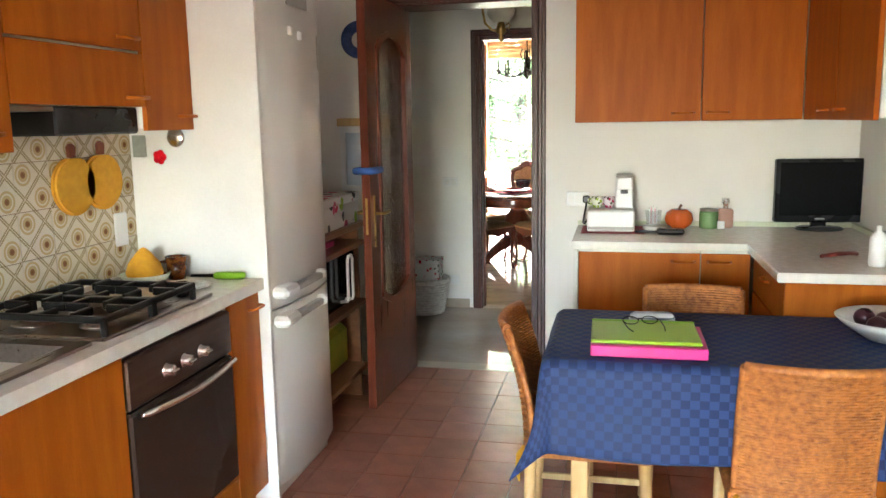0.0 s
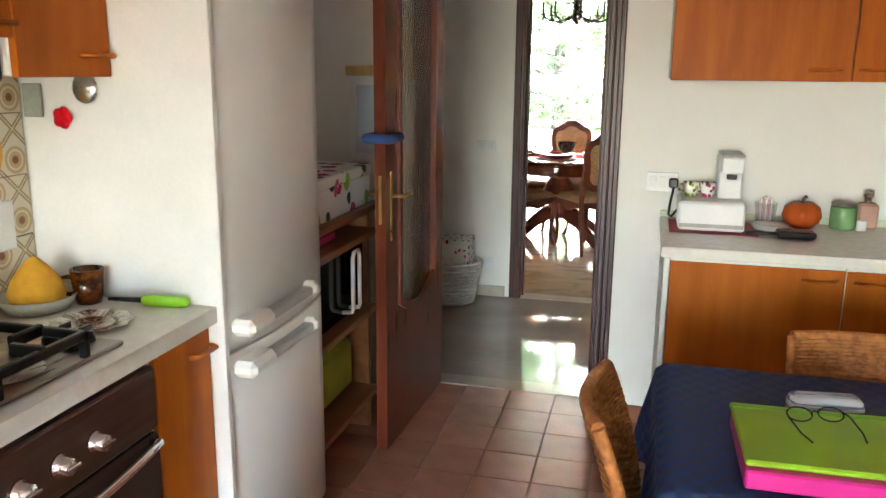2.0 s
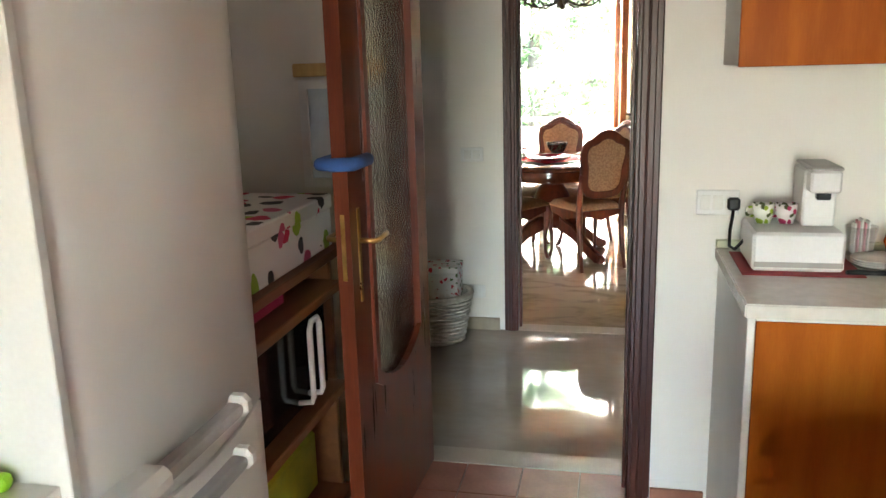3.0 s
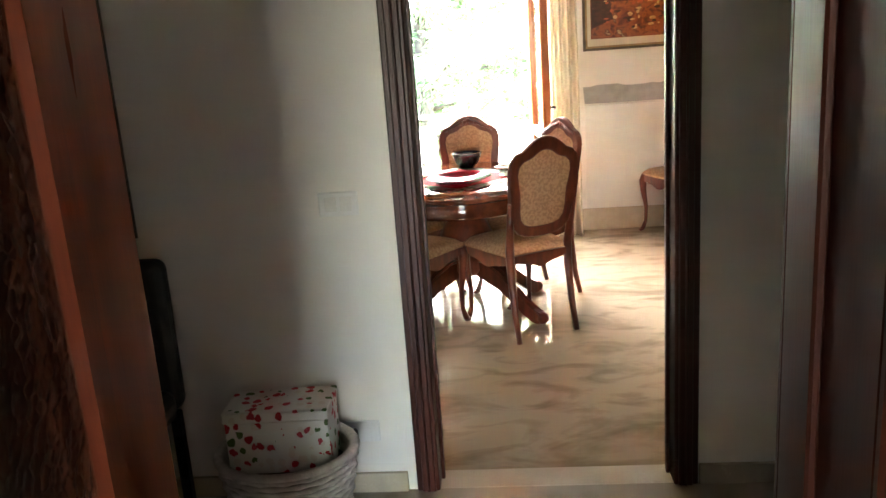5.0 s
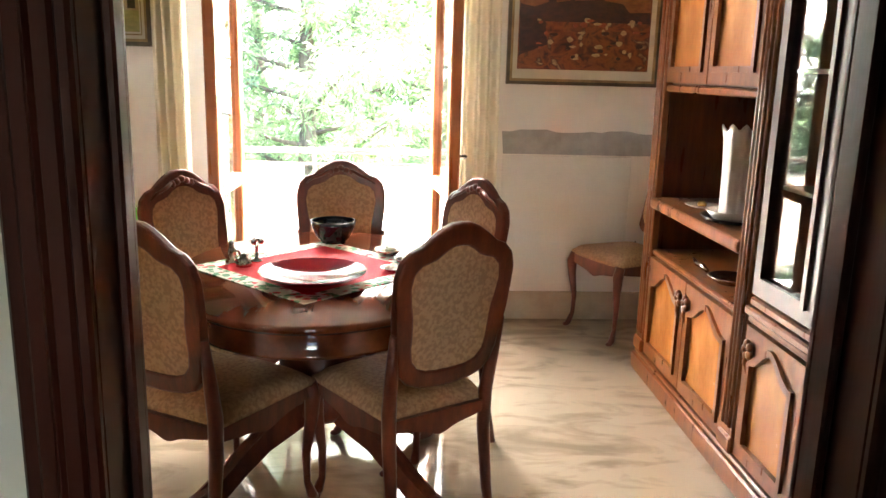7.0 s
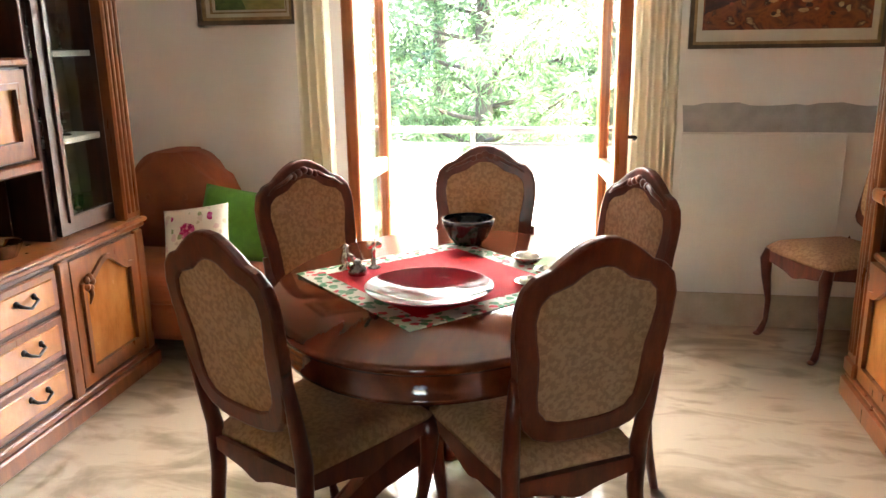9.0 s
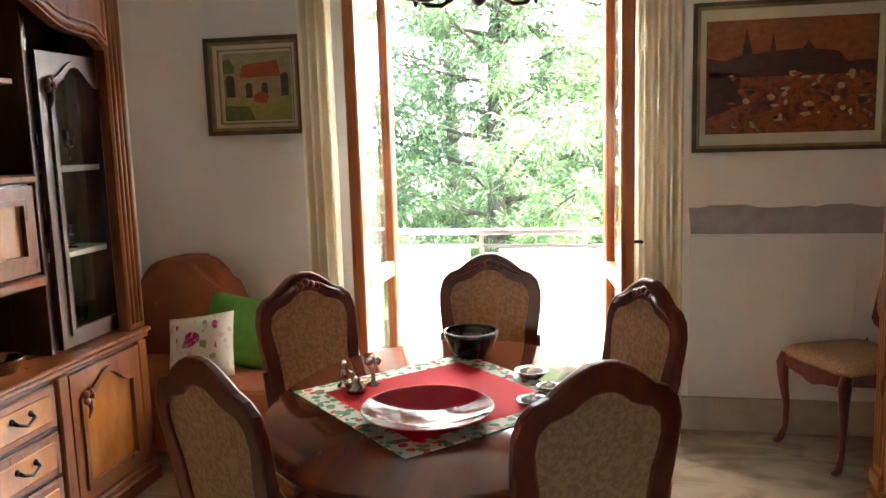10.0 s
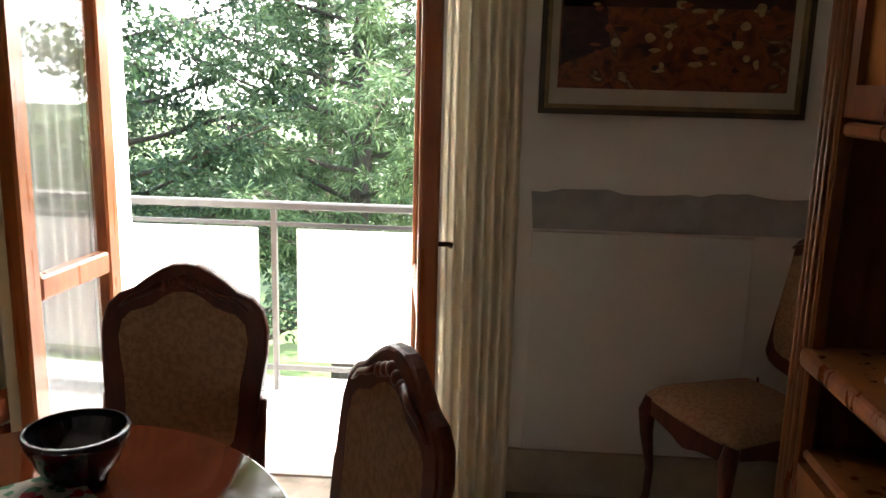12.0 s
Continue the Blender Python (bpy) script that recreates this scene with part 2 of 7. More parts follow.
STEEL = material("brushed_steel", (0.34, 0.29, 0.255), (0.27, 0.23, 0.20), 10, stretch=(8, 0.6, 8), rough=0.30, metal=1.0)
OVEN_STEEL = material("dark_oven_steel", (0.19, 0.135, 0.11), (0.15, 0.105, 0.085), 8, stretch=(8, 0.6, 8), rough=0.32, metal=0.9)
OVEN_GLASS = material("smoked_oven_glass", (0.045, 0.028, 0.022), rough=0.12, scale=3, spec=0.3)
CHROME = material("chrome", (0.78, 0.77, 0.75), rough=0.12, metal=1.0, rough_var=0.04)
BRASS = material("aged_brass", (0.52, 0.35, 0.12), (0.36, 0.22, 0.07), 20, rough=0.3, metal=1.0)
IRON = material("black_cast_iron", (0.010, 0.0095, 0.009), rough=0.38, scale=30, bump=0.2, fine=90, spec=0.25)
BRONZE = material("dark_bronze", (0.06, 0.045, 0.03), (0.03, 0.022, 0.016), 20, rough=0.42, metal=0.7)
BLACK_PLASTIC = material("black_plastic", (0.014, 0.014, 0.015), rough=0.28, scale=5, spec=0.3)
BLACK_SCREEN = material("black_screen", (0.006, 0.006, 0.007), rough=0.10, scale=3, rough_var=0.03, spec=0.15)
WHITE_PLASTIC = material("white_plastic", (0.80, 0.79, 0.77), rough=0.35, scale=4)
WICKER = material("woven_rattan", (0.50, 0.180, 0.036), (0.27, 0.080, 0.016), 60, stretch=(1, 1, 1), rough=0.5, bump=0.6, fine=260, mix=(0.3, 0.65))
PALE_WOOD = material("pale_beech", (0.62, 0.40, 0.17), (0.52, 0.32, 0.12), 8, stretch=(5, 5, 0.5), rough=0.4, fine=60)
CHAIR_FABRIC = material("gold_brocade", (0.42, 0.25, 0.14), (0.31, 0.175, 0.095), 75, spec=0.2, rough=0.7, bump=0.5, fine=320, mix=(0.42, 0.58))
SOFA_FABRIC = material("rust_velvet", (0.32, 0.085, 0.022), (0.22, 0.052, 0.014), 7, rough=0.8, bump=0.3, fine=260)
CURTAIN = material("cream_curtain", (0.90, 0.84, 0.70), (0.85, 0.78, 0.63), 18, spec=0.1, stretch=(3, 3, 0.3), rough=0.85, bump=0.3, fine=400)
BLUE_CLOTH = checks("blue_damask_cloth", (0.019, 0.034, 0.104), (0.043, 0.075, 0.195), 0.027)
GLASS = glass_material("clear_glass")
TEXTURED_GLASS = glass_material("hammered_glass", (0.80, 0.82, 0.70), 0.22, 78, 0.38)
ct_nodes = CURTAIN.node_tree
thin = ct_nodes.nodes.new("ShaderNodeBsdfTranslucent")
thin.inputs[0].default_value = (0.95, 0.91, 0.80, 1)
thin_mix = ct_nodes.nodes.new("ShaderNodeMixShader")
thin_mix.inputs[0].default_value = 0.62
ct_nodes.links.new(ct_nodes.nodes["Principled BSDF"].outputs[0], thin_mix.inputs[1])
ct_nodes.links.new(thin.outputs[0], thin_mix.inputs[2])
ct_nodes.links.new(thin_mix.outputs[0], ct_nodes.nodes["Material Output"].inputs[0])
SHEER = bpy.data.materials.new("sheer_voile")
SHEER.use_nodes = True
sh = SHEER.node_tree
sh.nodes["Principled BSDF"].inputs["Base Color"].default_value = (0.85, 0.85, 0.82, 1)
sh.nodes["Principled BSDF"].inputs["Roughness"].default_value = 0.9
sh_through = sh.nodes.new("ShaderNodeBsdfTransparent")
sh_back = sh.nodes.new("ShaderNodeBsdfTranslucent")
sh_back.inputs[0].default_value = (0.85, 0.85, 0.82, 1)
sh_cloth = sh.nodes.new("ShaderNodeMixShader")
sh_cloth.inputs[0].default_value = 0.5
sh.links.new(sh.nodes["Principled BSDF"].outputs[0], sh_cloth.inputs[1])
sh.links.new(sh_back.outputs[0], sh_cloth.inputs[2])
sh_mix = sh.nodes.new("ShaderNodeMixShader")
sh_mix.inputs[0].default_value = 0.42
sh.links.new(sh_through.outputs[0], sh_mix.inputs[1])
sh.links.new(sh_cloth.outputs[0], sh_mix.inputs[2])
sh.links.new(sh_mix.outputs[0], sh.nodes["Material Output"].inputs[0])
CLEAR = material("clear_thin_glass", (0.90, 0.91, 0.90), rough=0.06, scale=4, rough_var=0.02)
CLEAR.node_tree.nodes["Principled BSDF"].inputs["Alpha"].default_value = 0.22
GREY_PATCH = material("grey_plaster", (0.42, 0.41, 0.39), (0.34, 0.33, 0.31), 14, rough=0.9, bump=0.4, fine=120)


# ---- shapes ----
def box(bm, x0, y0, z0, x1, y1, z1, bevel=0.003, seg=1):
    m = Matrix.Translation(((x0 + x1) / 2, (y0 + y1) / 2, (z0 + z1) / 2)) @ Matrix.Diagonal((abs(x1 - x0), abs(y1 - y0), abs(z1 - z0), 1))
    vs = bmesh.ops.create_cube(bm, size=1, matrix=m)["verts"]
    if bevel > 0:
        es = list({e for v in vs for e in v.link_edges})
        bmesh.ops.bevel(bm, geom=es, offset=min(bevel, 0.45 * min(abs(x1 - x0), abs(y1 - y0), abs(z1 - z0))), segments=seg, affect="EDGES", profile=0.5)
    return bm


def boxes(*rows, bevel=0.003):
    bm = bmesh.new()
    for r in rows:
        box(bm, *r, bevel=bevel)
    return bm


def tube(bm, pts, radii, n=10, cap=True):
    """A round tube along points; radii a number or one for each point."""
    pts = [Vector(p) for p in pts]
    if isinstance(radii, (int, float)):
        radii = [radii] * len(pts)
    rings, side = [], None
    for i, p in enumerate(pts):
        d = (pts[min(i + 1, len(pts) - 1)] - pts[max(i - 1, 0)]).normalized()
        if side is None:
            side = d.orthogonal().normalized()
        side = (side - d * side.dot(d)).normalized()
        up = d.cross(side)
        rings.append([bm.verts.new(p + (side * math.cos(a) + up * math.sin(a)) * radii[i]) for a in (2 * math.pi * k / n for k in range(n))])
    for a, b in zip(rings, rings[1:]):
        for k in range(n):
            f = bm.faces.new((a[k], a[(k + 1) % n], b[(k + 1) % n], b[k]))
            f.smooth = True
    if cap:
        bm.faces.new(rings[0][::-1])
        bm.faces.new(rings[-1])
    return bm


def lathe(bm, profile, n=24, at=(0, 0, 0), sx=1.0, sy=1.0):
    """A turned shape about z from (radius, height) pairs."""
    rings = []
    for r, z in profile:
        if r < 1e-5:
            rings.append([bm.verts.new((at[0], at[1], at[2] + z))])
        else:
            rings.append([bm.verts.new((at[0] + sx * r * math.cos(2 * math.pi * k / n), at[1] + sy * r * math.sin(2 * math.pi * k / n), at[2] + z)) for k in range(n)])
    for a, b in zip(rings, rings[1:]):
        for k in range(n):
            q = [a[k % len(a)], a[(k + 1) % n % len(a)], b[(k + 1) % n % len(b)], b[k % len(b)]]
            q = list(dict.fromkeys(q))
            if len(q) > 2:
                f = bm.faces.new(q)
                f.smooth = True
    return bm


def ball(bm, at, rx, ry=None, rz=None, n=16):
    ry, rz = ry or rx, rz or rx
    k = 8
    return lathe(bm, [(max(0.0, math.sin(math.pi * i / k)) * rx if 0 < i < k else 0, -math.cos(math.pi * i / k) * rz) for i in range(k + 1)], n, at, 1, ry / rx)


def prism(bm, outline, plane, d0, d1):
    """A closed outline of 2D points pushed from d0 to d1: plane 'xz' goes along y, 'yz' along x, 'xy' along z."""
    def put(a, b, d):
        return {"xz": (a, d, b), "yz": (d, a, b), "xy": (a, b, d)}[plane]
    lo = [bm.verts.new(put(a, b, d0)) for a, b in outline]
    hi = [bm.verts.new(put(a, b, d1)) for a, b in outline]
    n = len(outline)
    for k in range(n):
        bm.faces.new((lo[k], lo[(k + 1) % n], hi[(k + 1) % n], hi[k]))
    bm.faces.new(lo[::-1])
    bm.faces.new(hi)
    return bm


def ring(bm, outer, inner, plane, d0, d1):
    """A frame between two outlines of equal length."""
    def put(a, b, d):
        return {"xz": (a, d, b), "yz": (d, a, b), "xy": (a, b, d)}[plane]
    n = len(outer)
    g = [[bm.verts.new(put(a, b, d)) for a, b in o] for o, d in ((outer, d0), (outer, d1), (inner, d1), (inner, d0))]
    for i in range(4):
        a, b = g[i], g[(i + 1) % 4]
        for k in range(n):
            bm.faces.new((a[k], a[(k + 1) % n], b[(k + 1) % n], b[k]))
    return bm


def bend(bm, fn):
    for v in bm.verts:
        v.co = Vector(fn(*v.co))
    return bm


def finish(bm, name, mat):
    bmesh.ops.recalc_face_normals(bm, faces=bm.faces)
    me = bpy.data.meshes.new(name)
    bm.to_mesh(me)
    bm.free()
    me.materials.append(mat)
    return me


def part(name, bm, mat, parent, label=""):
    ob = new(name, finish(bm, name, mat))
    ob.parent = parent
    if label:
        tagged(ob, label)
    return ob


def thing(name, label, category, at=(0, 0, 0), turn=0.0, group=""):
    ob = new(name)
    ob.empty_display_size = 0.1
    ob.matrix_world = pose(*at, 0, 0, turn)
    return tagged(ob, label, category, group)


def solid(name, bm, mat, label, category, at=(0, 0, 0), turn=0.0, group=""):
    ob = new(name, finish(bm, name, mat))
    ob.matrix_world = pose(*at, 0, 0, turn)
    return tagged(ob, label, category, group)


def structure(name, bm, mat, label="", category=""):
    ob = new(name, finish(bm, name, mat))
    return tagged(ob, label, category, kind="structure")



# ---- setting: kitchen, hall, dining room, balcony ----
H = 2.75
floor = new("floor")
tagged(floor, "terracotta, grey marble and travertine floors of three rooms", "floor", kind="structure")
part("kitchen_bed", boxes((-2.1, -2.65, -0.12, 1.2, 4.60, -0.012), bevel=0), GROUT, floor)
part("hall_slab", boxes((-3.45, 4.72, -0.12, 2.4, 6.155, 0.0), bevel=0), HALL_MARBLE, floor, "polished grey-beige marble")
part("threshold_slab", boxes((-1.42, 4.60, -0.12, -0.45, 4.72, 0.002), bevel=0.001), THRESHOLD, floor, "pale marble threshold")
part("threshold_slab", boxes((-1.30, 6.155, -0.12, -0.31, 6.27, 0.002), bevel=0.001), THRESHOLD, floor, "pale marble threshold")
part("dining_slab", boxes((-3.3, 6.27, -0.12, 1.05, 9.95, 0.0), bevel=0), DINING_MARBLE, floor, "polished veined travertine")
structure("ceiling", boxes((-3.5, -2.7, H, 2.5, 10.2, H + 0.2), bevel=0), CEILING, "plain white painted ceiling", "ceiling")


def wall_with_opening(name, x0, x1, y0, y1, ox0, ox1, oz0, oz1, label):
    rows = [(x0, y0, -0.1, ox0, y1, H), (ox1, y0, -0.1, x1, y1, H), (ox0, y0, oz1, ox1, y1, H)]
    if oz0 > 0:
        rows.append((ox0, y0, -0.1, ox1, y1, oz0))
    return structure(name, boxes(*rows, bevel=0), WHITE_WALL, label, "wall")


wall_with_opening("wall_1", -2.1, 1.2, -2.65, -2.45, -1.55, 0.05, 0.1, 1.9, "white painted kitchen wall with a window")
structure("wall_2", boxes((-2.1, -2.45, -0.1, -1.915, 4.40, H), bevel=0), WHITE_WALL, "white painted kitchen side wall", "wall")
structure("wall_3", boxes((1.012, -2.45, -0.1, 1.2, 4.40, H), bevel=0), WHITE_WALL, "white painted kitchen side wall", "wall")
wall_with_opening("wall_4", -3.45, 2.4, 4.40, 4.62, -1.40, -0.552, -0.1, 2.10, "white painted wall with a doorway to the hall")
wall_with_opening("wall_5", -3.45, 2.4, 6.155, 6.27, -1.19, -0.362, -0.1, 2.076, "white painted wall with a doorway to the dining room")
structure("wall_6", boxes((-3.6, 4.40, -0.1, -3.45, 6.27, H), bevel=0), WHITE_WALL, "white painted hall end wall", "wall")
structure("wall_7", boxes((2.4, 4.40, -0.1, 2.55, 6.27, H), bevel=0), WHITE_WALL, "white painted hall end wall", "wall")
structure("wall_8", boxes((-3.3, 6.27, -0.1, -3.15, 9.84, H), bevel=0), WHITE_WALL, "white painted dining room side wall", "wall")
structure("wall_9", boxes((0.90, 6.27, -0.1, 1.05, 9.84, H), bevel=0), WHITE_WALL, "white painted dining room side wall", "wall")
wall_with_opening("wall_10", -3.3, 1.05, 9.84, 10.14, -1.80, -0.64, -0.1, 2.47, "white painted dining room wall with a balcony door")

# skirting
base = material("skirting_marble", (0.52, 0.44, 0.34), (0.42, 0.35, 0.26), 8, rough=0.25)
structure("baseboard", boxes((-3.15, 9.822, 0, -1.82, 9.84, 0.165), (-0.62, 9.822, 0, 0.9, 9.84, 0.165), (-3.45, 6.14, 0, -1.265, 6.155, 0.07), (-0.312, 6.14, 0, 2.4, 6.155, 0.07), (-0.515, 4.62, 0, 2.4, 4.635, 0.07), bevel=0.002), base, "beige marble skirting", "baseboard")
structure("baseboard_kitchen", boxes((-0.515, 4.385, 0, -0.345, 4.40, 0.075), (0.997, -2.45, 0, 1.012, 3.1, 0.075), bevel=0.002), KITCHEN_TILE, "terracotta tile skirting", "baseboard")

# blocks of wall seen above and beside the grey band
patch = bmesh.new()
pts = [(-0.280, 0.958), (0.72, 0.958)]
rnd = random.Random(4)
top = [(0.72 - i * 0.0505, 1.083 + rnd.uniform(-0.006, 0.014)) for i in range(21)]
prism(patch, pts + top, "xz", 9.834, 9.8405)
structure("trim_band", patch, GREY_PATCH, "unpainted grey plaster band with a ragged top", "trim")
structure("trim_panel", boxes((-0.283, 9.828, 0.166, 0.448, 9.8405, 0.950), bevel=0.003), WHITE_PANEL, "white panel closing a radiator niche", "trim")


def door_casing(name, x0, x1, z1, ya, yb, w, t, label):
    """Wood lining of an opening between faces ya and yb, with moulded casings on both faces."""
    d = new(name)
    tagged(d, label, "door frame", kind="structure")
    lin = 0.03
    part("lining", boxes((x0, ya - 0.004, 0, x0 + lin, yb + 0.004, z1), (x1 - lin, ya - 0.004, 0, x1, yb + 0.004, z1), (x0 + lin, ya - 0.004, z1 - lin, x1 - lin, yb + 0.004, z1)), BROWN_WOOD, d)
    part("stop", boxes((x0 + lin, (ya + yb) / 2, 0, x0 + lin + 0.012, yb - 0.03, z1 - lin), (x1 - lin - 0.012, (ya + yb) / 2, 0, x1 - lin, yb - 0.03, z1 - lin)), BROWN_WOOD, d)
    for y, s in ((ya, -1), (yb, 1)):
        for a, b, dep in ((0.0, w, t), (0.012, w - 0.018, t + 0.008), (0.03, w - 0.036, t + 0.013)):
            y0, y1 = sorted((y + s * 0.001, y + s * dep))
            part("casing", boxes((x0 + lin - b, y0, 0, x0 + lin - a, y1, z1 - lin + b), (x1 - lin + a, y0, 0, x1 - lin + b, y1, z1 - lin + b), (x0 + lin - a, y0, z1 - lin + a, x1 - lin + a, y1, z1 - lin + b), bevel=0.004), BROWN_WOOD, d)
    return d


door_casing("door_frame_1", -1.39, -0.562, 2.095, 4.40, 4.62, 0.075, 0.016, "dark brown moulded wooden door frame of the kitchen")
door_casing("door_frame_2", -1.19, -0.362, 2.076, 6.155, 6.27, 0.075, 0.016, "dark brown moulded wooden door frame of the dining room")

# open kitchen door, hinged on the jamb, with a tall glazed panel
door = thing("door_1", "open dark mahogany door with a tall hammered glass panel", "door", (-1.34, 4.60, 0.008), -90 - 2.0)
W, T, HT = 0.745, 0.042, 2.062
g0, g1, gz0, gz1 = 0.125, 0.60, 0.50, 1.90


def glass_outline(grow, n=10):
    """Tall panel with softly pointed, curved ends."""
    a, b, z0, z1 = g0 - grow, g1 + grow, gz0 - grow, gz1 + grow
    mid, o = (a + b) / 2, []
    for i in range(n + 1):
        u = i / n
        o.append((a + (b - a) * u, z0 + 0.07 * (1 - math.sin(math.pi * u) ** 0.8)))
    for i in range(n + 1):
        u = i / n
        o.append((b - (b - a) * u, z1 - 0.09 * (1 - math.sin(math.pi * u) ** 0.8)))
    return o


leaf = bmesh.new()
inner = glass_outline(0.0)
n_half = len(inner) // 2
outer = [(W * i / (n_half - 1), 0.0) for i in range(n_half)] + [(W - W * i / (n_half - 1), HT) for i in range(n_half)]
ring(leaf, outer, inner, "xz", 0, T)
part("leaf", leaf, DOOR_WOOD, door)
mould = bmesh.new()
ring(mould, glass_outline(0.012), glass_outline(-0.018), "xz", -0.010, 0.006)
ring(mould, glass_outline(0.012), glass_outline(-0.018), "xz", T - 0.006, T + 0.010)
part("moulding", mould, DOOR_WOOD, door)
pane = bmesh.new()
prism(pane, glass_outline(0.004), "xz", T / 2 - 0.003, T / 2 + 0.003)
pane_ob = part("glass_pane", pane, TEXTURED_GLASS, door, "hammered translucent glass")
pane_ob.visible_shadow = False
for s, y in ((1, T), (-1, 0.0)):
    bm = bmesh.new()
    box(bm, W - 0.064, min(y, y + s * 0.006), 0.83, W - 0.048, max(y, y + s * 0.006), 1.09, 0.002)
    h = part("handle_plate", bm, BRASS, door, "brass plate")
    bm = bmesh.new()
    tube(bm, [(W - 0.057, y, 1.00), (W - 0.057, y + s * 0.045, 1.00), (W - 0.075, y + s * 0.052, 1.00), (W - 0.15, y + s * 0.050, 1.004), (W - 0.165, y + s * 0.044, 0.996)], [0.008, 0.007, 0.0075, 0.0065, 0.008], 10)
    part("handle", bm, BRASS, door, "brass lever handle")
part("lock", boxes((W - 0.001, 0.015, 0.90, W + 0.002, 0.027, 1.08), bevel=0.001), BRASS, door, "brass lock plate")
bumper = bmesh.new()
BLUE_FOAM = material("blue_foam", (0.03, 0.09, 0.30), rough=0.7, scale=20)
tube(bumper, [(W - 0.10, -0.022, 1.215), (W + 0.02, -0.022, 1.215), (W + 0.034, 0.02, 1.215), (W + 0.02, T + 0.022, 1.215), (W - 0.10, T + 0.022, 1.215)], 0.018, 10)
part("foam_bumper", bumper, BLUE_FOAM, door, "blue foam finger guard clipped on the edge")

# ---- balcony door, its leaves, reveal, shutter box ----
w1 = new("window_1")
tagged(w1, "varnished wooden balcony door with both glazed leaves open inwards", "window", kind="structure")
part("window_frame", boxes((-1.80, 9.835, 0, -1.755, 9.90, 2.47), (-0.685, 9.835, 0, -0.64, 9.90, 2.47), (-1.755, 9.835, 2.425, -0.685, 9.90, 2.47)), WINDOW_WOOD, w1)
part("window_sill", boxes((-1.80, 9.85, -0.03, -0.64, 10.16, 0.008)), THRESHOLD, w1, "pale stone sill")


def window_leaf(hinge_x, angle):
    g = new("leaf")
    g.parent = w1
    g.matrix_world = pose(hinge_x, 9.835, 0.02, 0, 0, angle)
    w, h, t = 0.53, 2.39, 0.055
    part("leaf_frame", boxes((0, 0, 0, 0.075, t, h), (w - 0.075, 0, 0, w, t, h), (0.075, 0, 0, w - 0.075, t, 0.10), (0.075, 0, h - 0.08, w - 0.075, t, h), (0.075, 0, 0.745, w - 0.075, t, 0.82), bevel=0.008), WINDOW_WOOD, g)
    for z0, z1 in ((0.10, 0.745), (0.82, h - 0.08)):
        p = part("pane", boxes((0.072, t / 2 - 0.003, z0 - 0.005, w - 0.072, t / 2 + 0.003, z1 + 0.005), bevel=0), GLASS, g)
        p.visible_shadow = False
    return g


leaf_l = window_leaf(-1.755, -93)
leaf_r = window_leaf(-0.685, -82.5)
# thin voile gathered on the room side of one leaf
bm = bmesh.new()
rows = []
for j in range(9):
    z = 0.06 + j / 8 * 2.28
    rows.append([bm.verts.new((0.065 + i / 72 * 0.40, -0.014 - 0.007 * math.sin(i / 72 * 40 + 0.6 * math.sin(i * 0.21) + 0.1 * j), z)) for i in range(73)])
for lo, hi in zip(rows, rows[1:]):
    for i in range(72):
        bm.faces.new((lo[i], lo[i + 1], hi[i + 1], hi[i])).smooth = True
part("voile", bm, SHEER, leaf_l, "sheer white gathered voile")
bm = bmesh.new()
tube(bm, [(0.50, 0.05, 0.97), (0.50, 0.085, 0.97), (0.495, 0.092, 0.968), (0.455, 0.094, 0.955)], 0.007, 8)
box(bm, 0.487, 0.049, 0.90, 0.513, 0.055, 1.03, 0.002)
part("leaf_handle", bm, BRONZE, leaf_r, "dark metal handle")
structure("trim_shutter_box", boxes((-1.86, 9.78, 2.49, -0.58, 9.84, 2.74), bevel=0.01), WINDOW_WOOD, "varnished roller shutter box above the door", "trim")
part("shutter", boxes(*[(-1.79, 9.96, 2.19 + 0.05 * i, -0.65, 9.975, 2.236 + 0.05 * i) for i in range(6)], bevel=0.004), material("shutter_slats", (0.62, 0.40, 0.18), rough=0.5), w1, "rolled-down tan shutter slats")

balcony = new("balcony")
tagged(balcony, "pale tiled balcony with a metal railing and white panels", "balcony", kind="structure")
PALE_STONE = material("balcony_tile", (0.78, 0.76, 0.72), (0.70, 0.68, 0.64), 6, rough=0.6)
part("slab", boxes((-4.6, 10.14, -0.22, 2.2, 10.92, -0.03), bevel=0.01), PALE_STONE, balcony)
STEEL_RAIL = material("grey_painted_rail", (0.13, 0.125, 0.12), rough=0.4, metal=0.6, scale=15)
bm = bmesh.new()
box(bm, -4.6, 10.72, 0.845, 2.2, 10.77, 0.88, 0.006)
part("handrail", bm, STEEL_RAIL, balcony)
part("rail", boxes((-4.6, 10.735, 0.765, 2.2, 10.755, 0.785), (-4.6, 10.735, 0.07, 2.2, 10.755, 0.095)), STEEL_RAIL, balcony)
PANEL = material("frosted_panel", (0.82, 0.82, 0.80), (0.78, 0.78, 0.76), 3, rough=0.5, bump=0.15, fine=60)
for i in range(7):
    x = -1.412 + (i - 3) * 1.0
    if -4.6 < x < 2.2:
        part("post", boxes((x - 0.013, 10.73, -0.03, x + 0.013, 10.76, 0.86)), STEEL_RAIL, balcony)
        part("panel", boxes((x + 0.115, 10.70, 0.13, x + 0.935, 10.712, 0.762), bevel=0.002), PANEL, balcony, "white ribbed panel")

